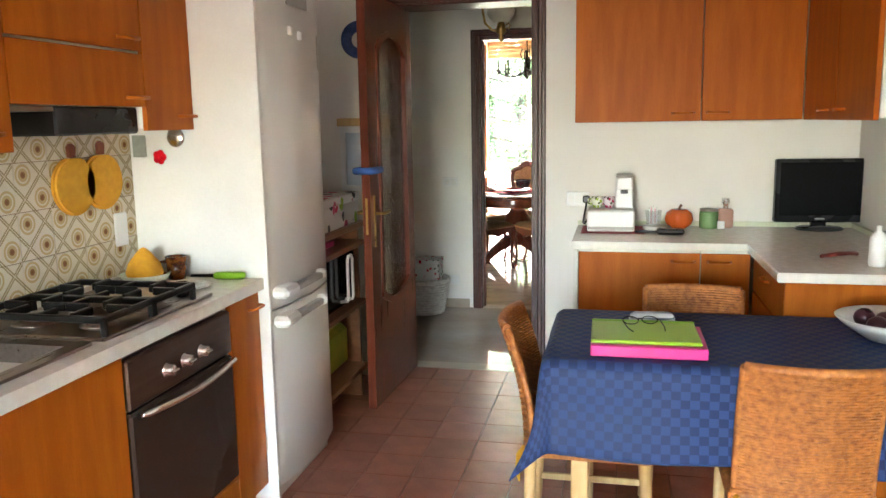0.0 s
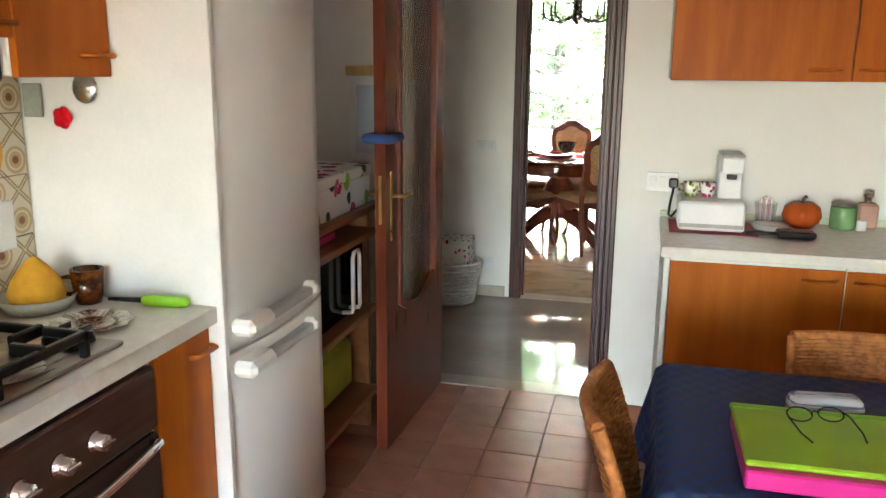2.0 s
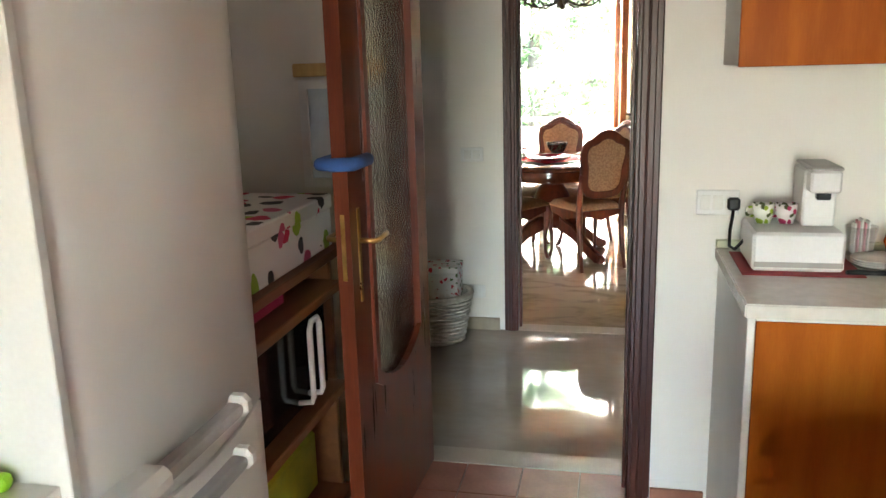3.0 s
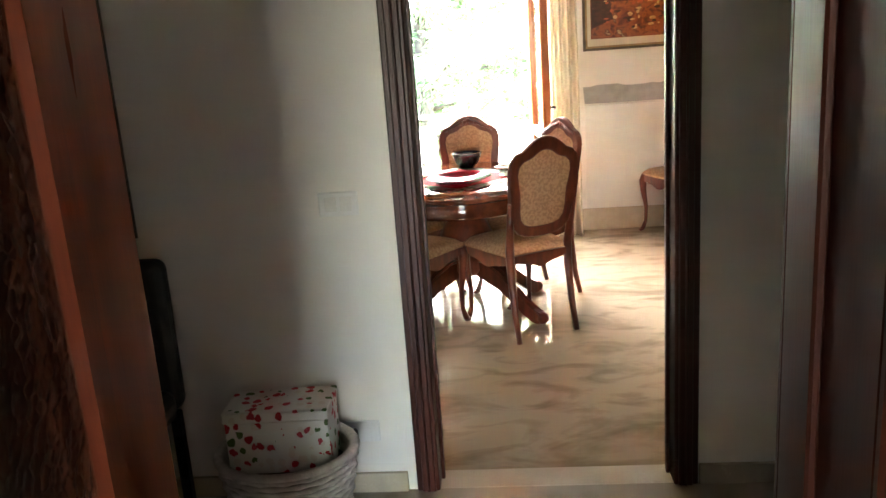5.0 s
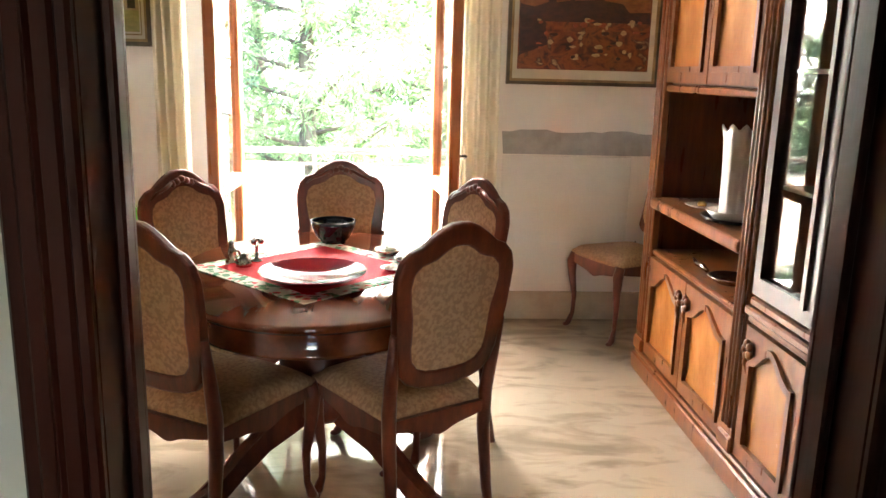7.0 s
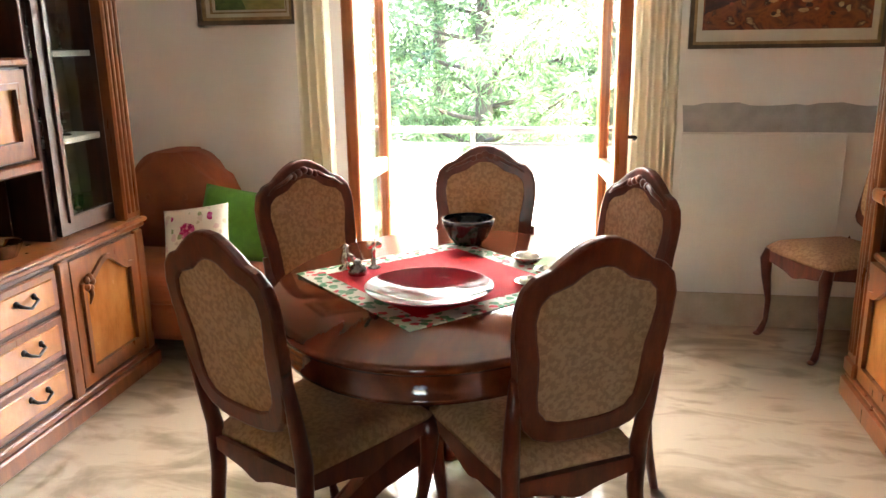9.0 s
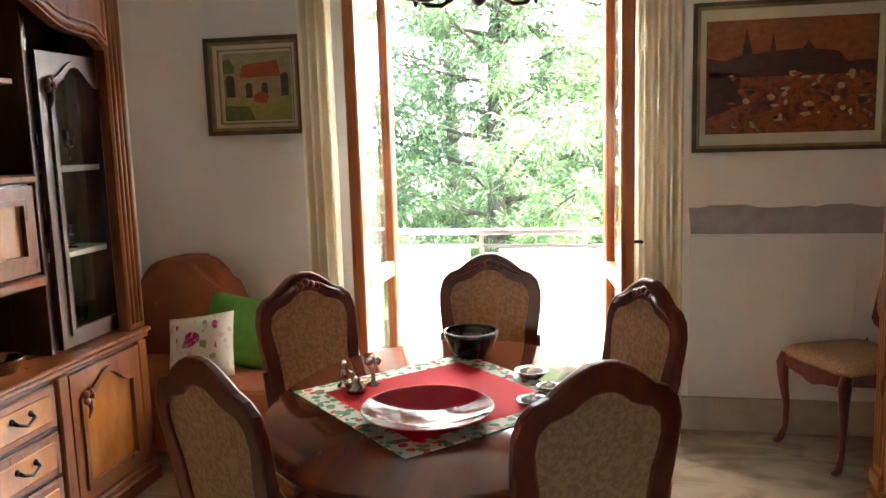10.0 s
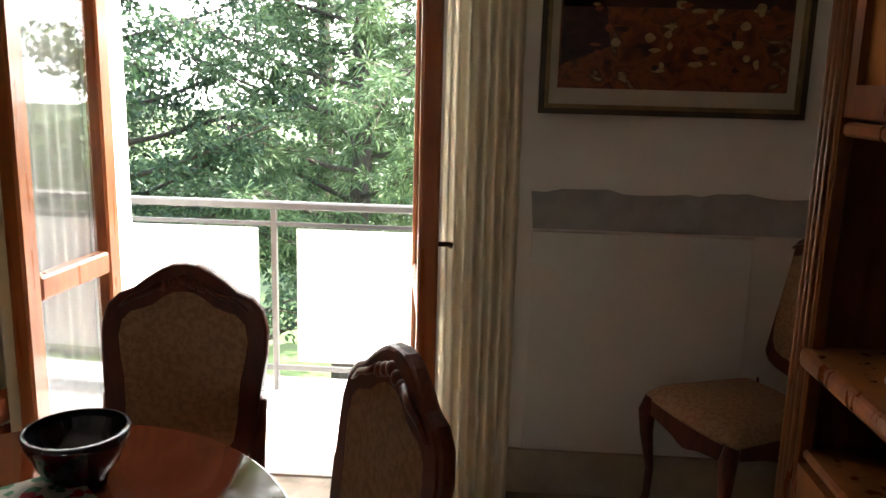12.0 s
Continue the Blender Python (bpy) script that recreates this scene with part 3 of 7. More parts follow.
# curtains beside the balcony door
def curtain(name, x0, x1, y, z0, z1, folds, label):
    bm = bmesh.new()
    n, m = folds * 8, 14
    rnd = random.Random(int(abs(x0) * 100))
    ph = [rnd.uniform(-0.5, 0.5) for _ in range(folds + 1)]
    g = []
    for s in (0, 1):
        for j in range(m + 1):
            u = j / m
            row = []
            for i in range(n + 1):
                a = i / n * folds * 2 * math.pi
                k = ph[int(i / n * folds)]
                dep = (0.042 + 0.010 * math.sin(3 * u + k)) * math.sin(a + 0.35 * math.sin(4 * u + k))
                wid = 1 + 0.06 * math.sin(2.2 * u)
                xm = (x0 + x1) / 2
                row.append(bm.verts.new((xm + (x0 + (x1 - x0) * i / n - xm) * wid, y + dep + s * 0.003, z1 + (z0 - z1) * u)))
            g.append(row)
    for s in (0, 1):
        o = s * (m + 1)
        for j in range(m):
            for i in range(n):
                f = bm.faces.new((g[o + j][i], g[o + j][i + 1], g[o + j + 1][i + 1], g[o + j + 1][i]))
                f.smooth = True
    for j in range(m):
        for i in (0, n):
            bm.faces.new((g[j][i], g[j + 1][i], g[m + 1 + j + 1][i], g[m + 1 + j][i]))
    for i in range(n):
        for j in (0, m):
            bm.faces.new((g[j][i], g[j][i + 1], g[m + 1 + j][i + 1], g[m + 1 + j][i]))
    c = thing(name, label, "curtain", ((x0 + x1) / 2, y, 0))
    o = part("fabric", bend(bm, lambda a, b, z: (a - (x0 + x1) / 2, b - y, z)), CURTAIN, c)
    bm = bmesh.new()
    tube(bm, [(-(x1 - x0) / 2 - 0.05, 0.0, z1 + 0.012), ((x1 - x0) / 2 + 0.05, 0.0, z1 + 0.012)], 0.012, 10)
    box(bm, -0.01, 0.0, z1 + 0.004, 0.01, 9.84 - y, z1 + 0.02, 0.002)
    part("curtain_rod", bm, BRASS, c)
    return c


curtain("curtain", -2.105, -1.94, 9.62, 0.015, 2.66, 4, "cream cotton curtain gathered beside the balcony door")
curtain("curtain", -0.568, -0.345, 9.62, 0.015, 2.66, 4, "cream cotton curtain gathered beside the balcony door")

# ---- dining room ----
def chair_outline(grow, n=28):
    """Shield-shaped back: arched crest with a bump, wide shoulders, tapered rounded foot. x across, z up."""
    pts = []
    half = [(0.0, 0.474), (0.030, 0.471), (0.060, 0.458), (0.092, 0.437), (0.122, 0.425), (0.155, 0.413), (0.182, 0.386), (0.195, 0.340),
            (0.194, 0.280), (0.186, 0.220), (0.178, 0.150), (0.170, 0.095), (0.156, 0.050), (0.128, 0.018), (0.090, 0.003), (0.045, -0.004), (0.0, -0.006)]
    cz = 0.23
    for s in (1, -1):
        seq = half if s == 1 else half[-2:0:-1]
        for x, z in seq:
            l = math.hypot(x, z - cz)
            k = (l - grow) / l
            pts.append((s * x * k, cz + (z - cz) * k))
    return pts


def dining_chair(label, at, turn, group):
    """Local +y is the way one sits facing; the origin lies between the back feet."""
    c = thing("dining_chair", label, "chair", at, turn, group)
    lean = 0.155

    def tilt(x, y, z):
        return (x, y - 0.012 - lean * z - 0.06 * x * x, 0.52 + z)

    bm = bmesh.new()
    out, inn = chair_outline(0.0), chair_outline(0.056)
    crest = [(x, z + (0.012 if z > 0.43 else 0)) for x, z in out]
    ring(bm, crest, inn, "xz", -0.016, 0.016)
    es = [e for e in bm.edges if abs(e.verts[0].co.y - e.verts[1].co.y) < 1e-6]
    bmesh.ops.bevel(bm, geom=es, offset=0.008, segments=2, affect="EDGES", profile=0.5)
    part("back_frame", bend(bm, tilt), CHAIR_WOOD, c)
    bm = bmesh.new()
    prism(bm, chair_outline(0.050), "xz", -0.010, 0.016)
    part("backrest", bend(bm, tilt), CHAIR_FABRIC, c, "gold patterned brocade back pad")
    # carved crest on the front
    bm = bmesh.new()
    for k in range(-2, 3):
        ball(bm, (k * 0.022, 0.018, 0.452 - abs(k) * 0.008), 0.016 - abs(k) * 0.002, 0.009, 0.013, 10)
    for s in (1, -1):
        tube(bm, [(s * 0.05, 0.018, 0.440), (s * 0.085, 0.02, 0.420), (s * 0.12, 0.02, 0.408), (s * 0.15, 0.018, 0.385)], [0.008, 0.007, 0.006, 0.003], 8)
    part("crest_carving", bend(bm, tilt), CHAIR_WOOD, c, "carved scroll")
    # back legs run up into the back frame
    for s in (-1, 1):
        bm = bmesh.new()
        tube(bm, [(s * 0.172, -0.055, 0.0), (s * 0.170, -0.022, 0.15), (s * 0.168, 0.0, 0.34), (s * 0.170, 0.0, 0.46), (s * 0.176, -0.022, 0.58), (s * 0.182, -0.045, 0.70)], [0.014, 0.017, 0.021, 0.022, 0.019, 0.012], 10)
        part("back_leg", bm, CHAIR_WOOD, c)
    # front cabriole legs
    for s in (-1, 1):
        bm = bmesh.new()
        tube(bm, [(s * 0.192, 0.43, 0.012), (s * 0.190, 0.418, 0.03), (s * 0.184, 0.402, 0.08), (s * 0.184, 0.398, 0.18), (s * 0.196, 0.412, 0.30), (s * 0.200, 0.415, 0.38), (s * 0.196, 0.40, 0.425)],
             [0.016, 0.017, 0.012, 0.014, 0.022, 0.028, 0.024], 10)
        ball(bm, (s * 0.192, 0.436, 0.012), 0.017, 0.021, 0.012, 10)
        part("front_leg", bm, CHAIR_WOOD, c)
    # shaped apron
    bm = bmesh.new()

    def apron(n, lo):
        return [(i / n, lo + 0.022 * (1 - math.sin(math.pi * i / n)) - 0.018 * math.exp(-((i / n - 0.5) / 0.12) ** 2)) for i in range(n + 1)]

    a = apron(16, 0.375)
    prism(bm, [(-0.19 + 0.38 * u, z - 0.02) for u, z in a] + [(0.19, 0.43), (-0.19, 0.43)], "xz", 0.395, 0.418)
    part("front_apron", bm, CHAIR_WOOD, c)
    bm = bmesh.new()
    prism(bm, [(-0.16 + 0.32 * u, z) for u, z in a] + [(0.16, 0.43), (-0.16, 0.43)], "xz", -0.012, 0.010)
    part("back_apron", bm, CHAIR_WOOD, c)
    for s in (-1, 1):
        bm = bmesh.new()
        prism(bm, [(0.0 + 0.40 * u, z - 0.012) for u, z in a] + [(0.40, 0.43), (0.0, 0.43)], "yz", -0.010, 0.010)
        part("side_apron", bend(bm, lambda x, y, z: (x + s * (0.165 + 0.03 * y / 0.4), y, z)), CHAIR_WOOD, c)
    # domed seat
    bm = bmesh.new()
    n, m = 14, 10
    g = []
    for j in range(m + 1):
        v = j / m
        row = []
        for i in range(n + 1):
            u = i / n * 2 - 1
            w = 0.178 + 0.035 * v
            y = 0.005 + 0.425 * v - 0.018 * u * u * v
            e = min(1 - abs(u), v * 1.2, (1 - v) * 1.2)
            row.append(bm.verts.new((u * w, y, 0.438 + 0.034 * (1 - (1 - min(1, e * 5)) ** 2) + 0.008 * (1 - u * u))))
        g.append(row)
    for j in range(m):
        for i in range(n):
            f = bm.faces.new((g[j][i], g[j][i + 1], g[j + 1][i + 1], g[j + 1][i]))
            f.smooth = True
    r = bmesh.ops.extrude_face_region(bm, geom=bm.faces[:])
    for v in [v for v in r["geom"] if isinstance(v, bmesh.types.BMVert)]:
        v.co.z = 0.424
    part("seat", bm, CHAIR_FABRIC, c, "padded gold brocade seat")
    return c


GROUP = "carved chairs of the dining room"
LBL = "carved walnut dining chair with gold brocade, drawn up to the table"
dining_chair(LBL, (-0.744, 7.592, 0), 31, GROUP)
dining_chair(LBL, (-1.510, 7.548, 0), -29, GROUP)
dining_chair(LBL, (-1.116, 8.855, 0), 180, GROUP)
dining_chair(LBL, (-0.628, 8.375, 0), 121, GROUP)
dining_chair(LBL, (-1.642, 8.458, 0), -127, GROUP)
dining_chair("carved walnut dining chair with gold brocade standing in the corner", (0.580, 9.705, 0), 114, GROUP)

# oval pedestal table
TX, TY, TZ = -1.120, 8.020, 0.745
table = thing("dining_table", "polished mahogany oval pedestal table with a moulded edge", "table", (TX, TY, 0))
A, B = 0.475, 0.625
bm = bmesh.new()
lathe(bm, [(0, TZ), (0.985, TZ), (1.0, TZ - 0.006), (1.0, TZ - 0.018), (0.985, TZ - 0.024), (0.975, TZ - 0.030), (0, TZ - 0.030)], 72, (0, 0, 0), A, B)
part("tabletop", bm, TABLE_WOOD, table)
bm = bmesh.new()
lathe(bm, [(0.93, TZ - 0.030), (0.935, TZ - 0.05), (0.925, TZ - 0.085), (0.94, TZ - 0.095), (0.94, TZ - 0.105), (0.90, TZ - 0.108), (0.88, TZ - 0.03)], 72, (0, 0, 0), A, B)
part("apron", bm, TABLE_WOOD, table)
bm = bmesh.new()
lathe(bm, [(0, 0.635), (0.16, 0.635), (0.17, 0.62), (0.12, 0.60), (0.075, 0.575), (0.085, 0.55), (0.12, 0.50), (0.145, 0.44), (0.15, 0.39), (0.12, 0.34), (0.08, 0.31), (0.10, 0.29), (0.105, 0.25), (0.08, 0.22), (0, 0.21)], 28)
part("pedestal", bm, CHAIR_WOOD, table)
for k in range(4):
    bm = bmesh.new()
    prof_top = [(0.05, 0.31), (0.13, 0.30), (0.22, 0.255), (0.30, 0.185), (0.37, 0.115), (0.43, 0.075), (0.475, 0.066), (0.500, 0.052)]
    prof_bot = [(0.500, 0.020), (0.475, 0.004), (0.43, 0.004), (0.37, 0.048), (0.30, 0.105), (0.22, 0.160), (0.13, 0.205), (0.05, 0.215)]
    prism(bm, prof_top + prof_bot, "xz", -0.028, 0.028)
    bmesh.ops.bevel(bm, geom=[e for e in bm.edges if abs(e.verts[0].co.y - e.verts[1].co.y) < 1e-6], offset=0.009, segments=2, affect="EDGES")
    ball(bm, (0.478, 0, 0.034), 0.036, 0.032, 0.034, 12)
    o = part("foot", bm, CHAIR_WOOD, table)
    o.matrix_basis = pose(0, 0, 0, 0, 0, 45 + 90 * k + (8 if k % 2 else -8))

# square runner laid on the diagonal
RED = material("red_cloth", (0.56, 0.006, 0.016), (0.48, 0.005, 0.012), 40, rough=0.7, bump=0.3, fine=500, spec=0.1)
BORDER = spots("floral_border", (0.50, 0.50, 0.40), [(0.05, 0.17, 0.07), (0.42, 0.02, 0.03), (0.09, 0.22, 0.12), (0.50, 0.50, 0.40)], 44, 0.55)
cloth = thing("table_runner", "red square cloth with a floral green border on the table", "tablecloth", (-1.136, 8.017, TZ + 0.001), 45.5)
S, I = 0.300, 0.235
part("centre", boxes((-I, -I, 0, I, I, 0.0025), bevel=0.001), RED, cloth)
bm = bmesh.new()
ring(bm, [(-S, -S), (S, -S), (S, S), (-S, S)], [(-I, -I), (I, -I), (I, I), (-I, I)], "xy", 0, 0.0025)
part("border", bm, BORDER, cloth, "printed flowers and leaves")

plate = thing("plate", "large dark red glass plate lying on the red cloth", "plate", (-1.130, 7.825, TZ + 0.0036))
GARNET = material("garnet_glaze", (0.22, 0.004, 0.012), (0.14, 0.003, 0.008), 8, rough=0.08, rough_var=0.03, spec=0.07)
bm = bmesh.new()
lathe(bm, [(0.165 * k / 12, 0.006 + 0.034 * (k / 12) ** 2) for k in range(13)] + [(0.1660, 0.0403), (0.1675, 0.0401), (0.168, 0.039), (0.1672, 0.0378), (0.162, 0.035), (0.12, 0.017), (0.07, 0.006), (0.065, 0.0), (0, 0.0)], 48)
part("dish", bm, GARNET, plate)

bowl = thing("bowl", "deep black glazed bowl standing on the table", "bowl", (-1.112, 8.42, TZ + 0.0005))
BLACK_GLAZE = material("black_glaze", (0.016, 0.017, 0.024), (0.010, 0.011, 0.016), 10, rough=0.14, coat=0.4)
bm = bmesh.new()
lathe(bm, [(0, 0.010), (0.03, 0.011), (0.062, 0.035), (0.080, 0.074), (0.084, 0.088), (0.080, 0.089), (0.088, 0.088), (0.084, 0.070), (0.066, 0.028), (0.046, 0.008), (0.045, 0.0), (0, 0.0)], 40)
part("body", bm, BLACK_GLAZE, bowl)

# silver ornaments beside the plate
SILVER = material("silver", (0.62, 0.58, 0.53), (0.40, 0.36, 0.32), 40, rough=0.2, metal=1.0, bump=0.3, fine=120)


def ornament(x, y, kind):
    bm = bmesh.new()
    if kind == 0:
        lathe(bm, [(0, 0), (0.020, 0), (0.020, 0.004), (0.007, 0.010), (0.006, 0.045), (0.009, 0.055), (0.006, 0.062), (0, 0.064)], 14)
        for k in range(3):
            ball(bm, (0.016 * math.cos(2.1 * k), 0.016 * math.sin(2.1 * k), 0.072), 0.011, None, 0.012, 10)
    elif kind == 1:
        lathe(bm, [(0, 0), (0.022, 0), (0.022, 0.004), (0.010, 0.012), (0.017, 0.030), (0.013, 0.048), (0.008, 0.056), (0.012, 0.068), (0, 0.080)], 14)
        tube(bm, [(0.010, 0, 0.045), (0.026, 0, 0.036), (0.028, 0, 0.020)], 0.004, 8)
    else:
        lathe(bm, [(0, 0), (0.026, 0), (0.028, 0.008), (0.024, 0.022), (0.012, 0.030), (0.014, 0.040), (0, 0.048)], 14)
        tube(bm, [(-0.018, 0, 0.015), (-0.034, 0, 0.030), (-0.028, 0, 0.042)], 0.0045, 8)
    solid("silver_ornament", bm, SILVER, "small shiny silver table ornament on the red cloth", "ornament", (x, y, TZ + 0.0036), 25 * kind, "silver ornaments")


ornament(-1.428, 8.075, 1)
ornament(-1.348, 8.095, 0)
ornament(-1.378, 8.025, 2)

# small glass dishes
for x, y, r, h in ((-0.880, 7.985, 0.044, 0.012), (-0.845, 8.10, 0.034, 0.014), (-0.902, 8.215, 0.050, 0.022)):
    d = thing("glass_dish", "small clear glass dish with pale sweets on the cloth", "dish", (x, y, TZ + (0.0036 if x < -0.86 else 0.0036)))
    bm = bmesh.new()
    lathe(bm, [(0, 0.003), (r * 0.5, 0.004), (r * 0.92, h), (r, h), (r * 0.6, 0.0), (0, 0.0)], 24)
    part("dish", bm, SILVER, d)
    bm = bmesh.new()
    for k in range(4):
        ball(bm, (r * 0.4 * math.cos(1.6 * k), r * 0.4 * math.sin(1.6 * k), h * 0.55 + 0.004), r * 0.34, None, r * 0.26, 8)
    part("contents", bm, material("sweets", (0.72, 0.64, 0.52), rough=0.5), d)
swan = bmesh.new()
tube(swan, [(0, 0, 0.012), (0.03, 0, 0.014), (0.06, 0, 0.02), (0.072, 0, 0.045), (0.066, 0, 0.062), (0.052, 0, 0.060)], [0.012, 0.010, 0.007, 0.005, 0.006, 0.004], 10)
ball(swan, (0.0, 0, 0.012), 0.028, 0.018, 0.012, 12)
solid("glass_swan", swan, CLEAR, "small clear glass bird ornament on the table", "ornament", (-0.80, 8.26, TZ + 0.001), 0)

# ---- carved wall units ----
def raised_door(name, parent, y0, y1, z0, z1, x, s, wood, panel, arch=True, knob_at=None, glass=False):
    """A door in the plane x facing s along x: frame, curved moulding and a panel; the parts lie in parent's space."""
    d = new(name)
    d.parent = parent
    d.matrix_basis = pose(x, y0, z0)
    w, h, t, fr = y1 - y0, z1 - z0, 0.022, 0.055

    def edge(grow, n=14):
        a, b, lo, hi = fr - grow, w - fr + grow, fr - grow, h - fr + grow
        top = []
        for i in range(n + 1):
            u = i / n
            dip = 0.055 * (0.5 + 0.5 * math.cos(2 * math.pi * u)) - 0.020 * math.sin(math.pi * u) ** 4 if arch else 0
            top.append((b - (b - a) * u, hi - dip))
        return [(a + (b - a) * i / n, lo) for i in range(n + 1)] + top

    n = 14
    outer = [(w * i / n, 0) for i in range(n + 1)] + [(w - w * i / n, h) for i in range(n + 1)]
    bm = bmesh.new()
    ring(bm, outer, edge(0), "yz", 0 if s > 0 else -t, t if s > 0 else 0)
    part("frame", bm, wood, d)
    bm = bmesh.new()
    ring(bm, edge(0.010), edge(-0.012), "yz", s * (t - 0.006), s * (t + 0.011))
    part("moulding", bm, wood, d)
    bm = bmesh.new()
    prism(bm, edge(0.003), "yz", s * 0.006, s * 0.013)
    p = part("panel", bm, panel, d)
    if glass:
        p.visible_shadow = False
    if knob_at:
        bm = bmesh.new()
        ky, kz = knob_at
        for k in range(5):
            ball(bm, (s * (t + 0.012), ky + 0.018 * math.cos(1.25 * k), kz + 0.022 * math.sin(1.25 * k)), 0.013, 0.015, 0.016, 8)
        tube(bm, [(s * (t + 0.012), ky, kz - 0.02), (s * (t + 0.012), ky + 0.01, kz - 0.05), (s * (t + 0.008), ky - 0.004, kz - 0.085)], [0.012, 0.009, 0.003], 8)
        part("carving", bm, wood, d, "carved leaf ornament")
    return d


def mouldings(rows):
    """Stepped strips: each row a box; a second, thinner strip is laid proud of it."""
    return boxes(*rows, bevel=0.007)


# right-hand unit; its front looks towards -x
ru = thing("wall_unit", "carved walnut wall unit with glazed doors and open niches", "cabinet", (0, 0, 0))
F, BK = 0.326, 0.895
Y0, Y1, YM, TOP = 6.62, 9.06, 7.98, 2.14
part("plinth", mouldings([(F - 0.035, Y0, 0, BK, Y1 + 0.012, 0.085), (F - 0.022, Y0, 0.085, BK, Y1 + 0.006, 0.105)]), CABINET_WOOD, ru)
part("side_panel", boxes((F, Y1 - 0.03, 0.105, BK, Y1, TOP - 0.04)), CABINET_WOOD, ru)
part("side_panel", boxes((F, Y0, 0.105, BK, Y0 + 0.03, TOP - 0.04)), CABINET_WOOD, ru)
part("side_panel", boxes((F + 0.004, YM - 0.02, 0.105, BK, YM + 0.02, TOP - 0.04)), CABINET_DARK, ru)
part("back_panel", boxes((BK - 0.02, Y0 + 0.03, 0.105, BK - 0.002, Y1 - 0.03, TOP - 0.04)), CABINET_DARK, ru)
for y in (Y0 + 0.045, YM, Y1 - 0.045):
    pil = part("pilaster", boxes((F - 0.018, y - 0.05, 0.106, F + 0.02, y + 0.05, TOP - 0.06), bevel=0.006), CABINET_WOOD, ru)
    for k in (-1, 0, 1):
        part("reed", tube(bmesh.new(), [(F - 0.018, y + k * 0.026, 0.20), (F - 0.018, y + k * 0.026, TOP - 0.14)], 0.010, 8), CABINET_WOOD, pil)
    part("plinth_block", boxes((F - 0.030, y - 0.056, 0.107, F + 0.02, y + 0.056, 0.17), bevel=0.008), CABINET_WOOD, pil)
part("cornice", mouldings([(F - 0.03, Y0, TOP - 0.06, BK, Y1 + 0.02, TOP - 0.02), (F - 0.055, Y0, TOP - 0.02, BK, Y1 + 0.04, TOP)]), CABINET_WOOD, ru)
# far bay
ya, yb = YM + 0.05, Y1 - 0.095
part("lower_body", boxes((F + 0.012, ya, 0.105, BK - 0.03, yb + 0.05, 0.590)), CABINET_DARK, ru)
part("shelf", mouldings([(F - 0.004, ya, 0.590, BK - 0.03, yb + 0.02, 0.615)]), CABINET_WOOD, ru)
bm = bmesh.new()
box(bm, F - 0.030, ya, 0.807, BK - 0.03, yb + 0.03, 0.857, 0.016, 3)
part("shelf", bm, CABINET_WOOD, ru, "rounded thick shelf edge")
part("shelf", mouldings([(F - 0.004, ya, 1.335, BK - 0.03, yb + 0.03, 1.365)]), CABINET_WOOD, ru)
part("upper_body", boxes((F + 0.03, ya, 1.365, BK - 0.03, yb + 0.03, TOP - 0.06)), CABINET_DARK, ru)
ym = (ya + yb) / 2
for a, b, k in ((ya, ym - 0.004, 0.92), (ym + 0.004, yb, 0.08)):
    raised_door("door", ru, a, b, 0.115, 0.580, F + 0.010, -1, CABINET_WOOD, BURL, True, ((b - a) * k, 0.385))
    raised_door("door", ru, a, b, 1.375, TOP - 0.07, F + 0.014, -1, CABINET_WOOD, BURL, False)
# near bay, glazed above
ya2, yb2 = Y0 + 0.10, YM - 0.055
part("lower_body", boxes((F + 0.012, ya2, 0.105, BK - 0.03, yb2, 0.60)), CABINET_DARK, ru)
part("ledge", mouldings([(F - 0.012, ya2, 0.600, BK - 0.03, yb2, 0.630), (F - 0.028, ya2, 0.630, BK - 0.03, yb2, 0.660), (F - 0.012, ya2, 0.660, BK - 0.03, yb2, 0.690)]), CABINET_WOOD, ru)
third = (yb2 - ya2) / 3
for k in range(3):
    a, b = ya2 + k * third + 0.003, ya2 + (k + 1) * third - 0.003
    raised_door("door", ru, a, b, 0.115, 0.590, F + 0.010, -1, CABINET_WOOD, BURL, True, ((b - a) * (0.10 if k == 1 else 0.88), 0.40))
    raised_door("glass_door", ru, a, b, 0.700, TOP - 0.07, F + 0.014, -1, CABINET_DARK, GLASS, False, glass=True)
for z in (1.05, 1.42, 1.75):
    part("glass_shelf", boxes((F + 0.06, ya2, z, BK - 0.03, yb2, z + 0.014)), WHITE_PANEL, ru, "white display shelf")
part("floor_shelf", boxes((F + 0.03, ya2, 0.690, BK - 0.03, yb2, 0.700), bevel=0), CABINET_DARK, ru)

# contents of the niches
vase = bmesh.new()
n = 40
rows = []
for r, z in ((0.0, 0.0), (0.045, 0.0), (0.048, 0.02), (0.050, 0.20), (0.056, 0.30), (0.066, 0.345), (0.062, 0.345), (0.050, 0.29), (0.044, 0.03), (0, 0.02)):
    rows.append([vase.verts.new((r * (1 + 0.06 * math.cos(8 * a)) * math.cos(a), r * (1 + 0.06 * math.cos(8 * a)) * math.sin(a), z + (0.012 * math.cos(8 * a) if z > 0.33 else 0))) for a in (2 * math.pi * k / n for k in range(n))])
for p, q in zip(rows, rows[1:]):
    for k in range(n):
        f = vase.faces.new((p[k], p[(k + 1) % n], q[(k + 1) % n], q[k]))
        f.smooth = True
bmesh.ops.remove_doubles(vase, verts=vase.verts, dist=1e-5)
CERAMIC = material("white_ceramic", (0.80, 0.78, 0.74), rough=0.25, scale=6)
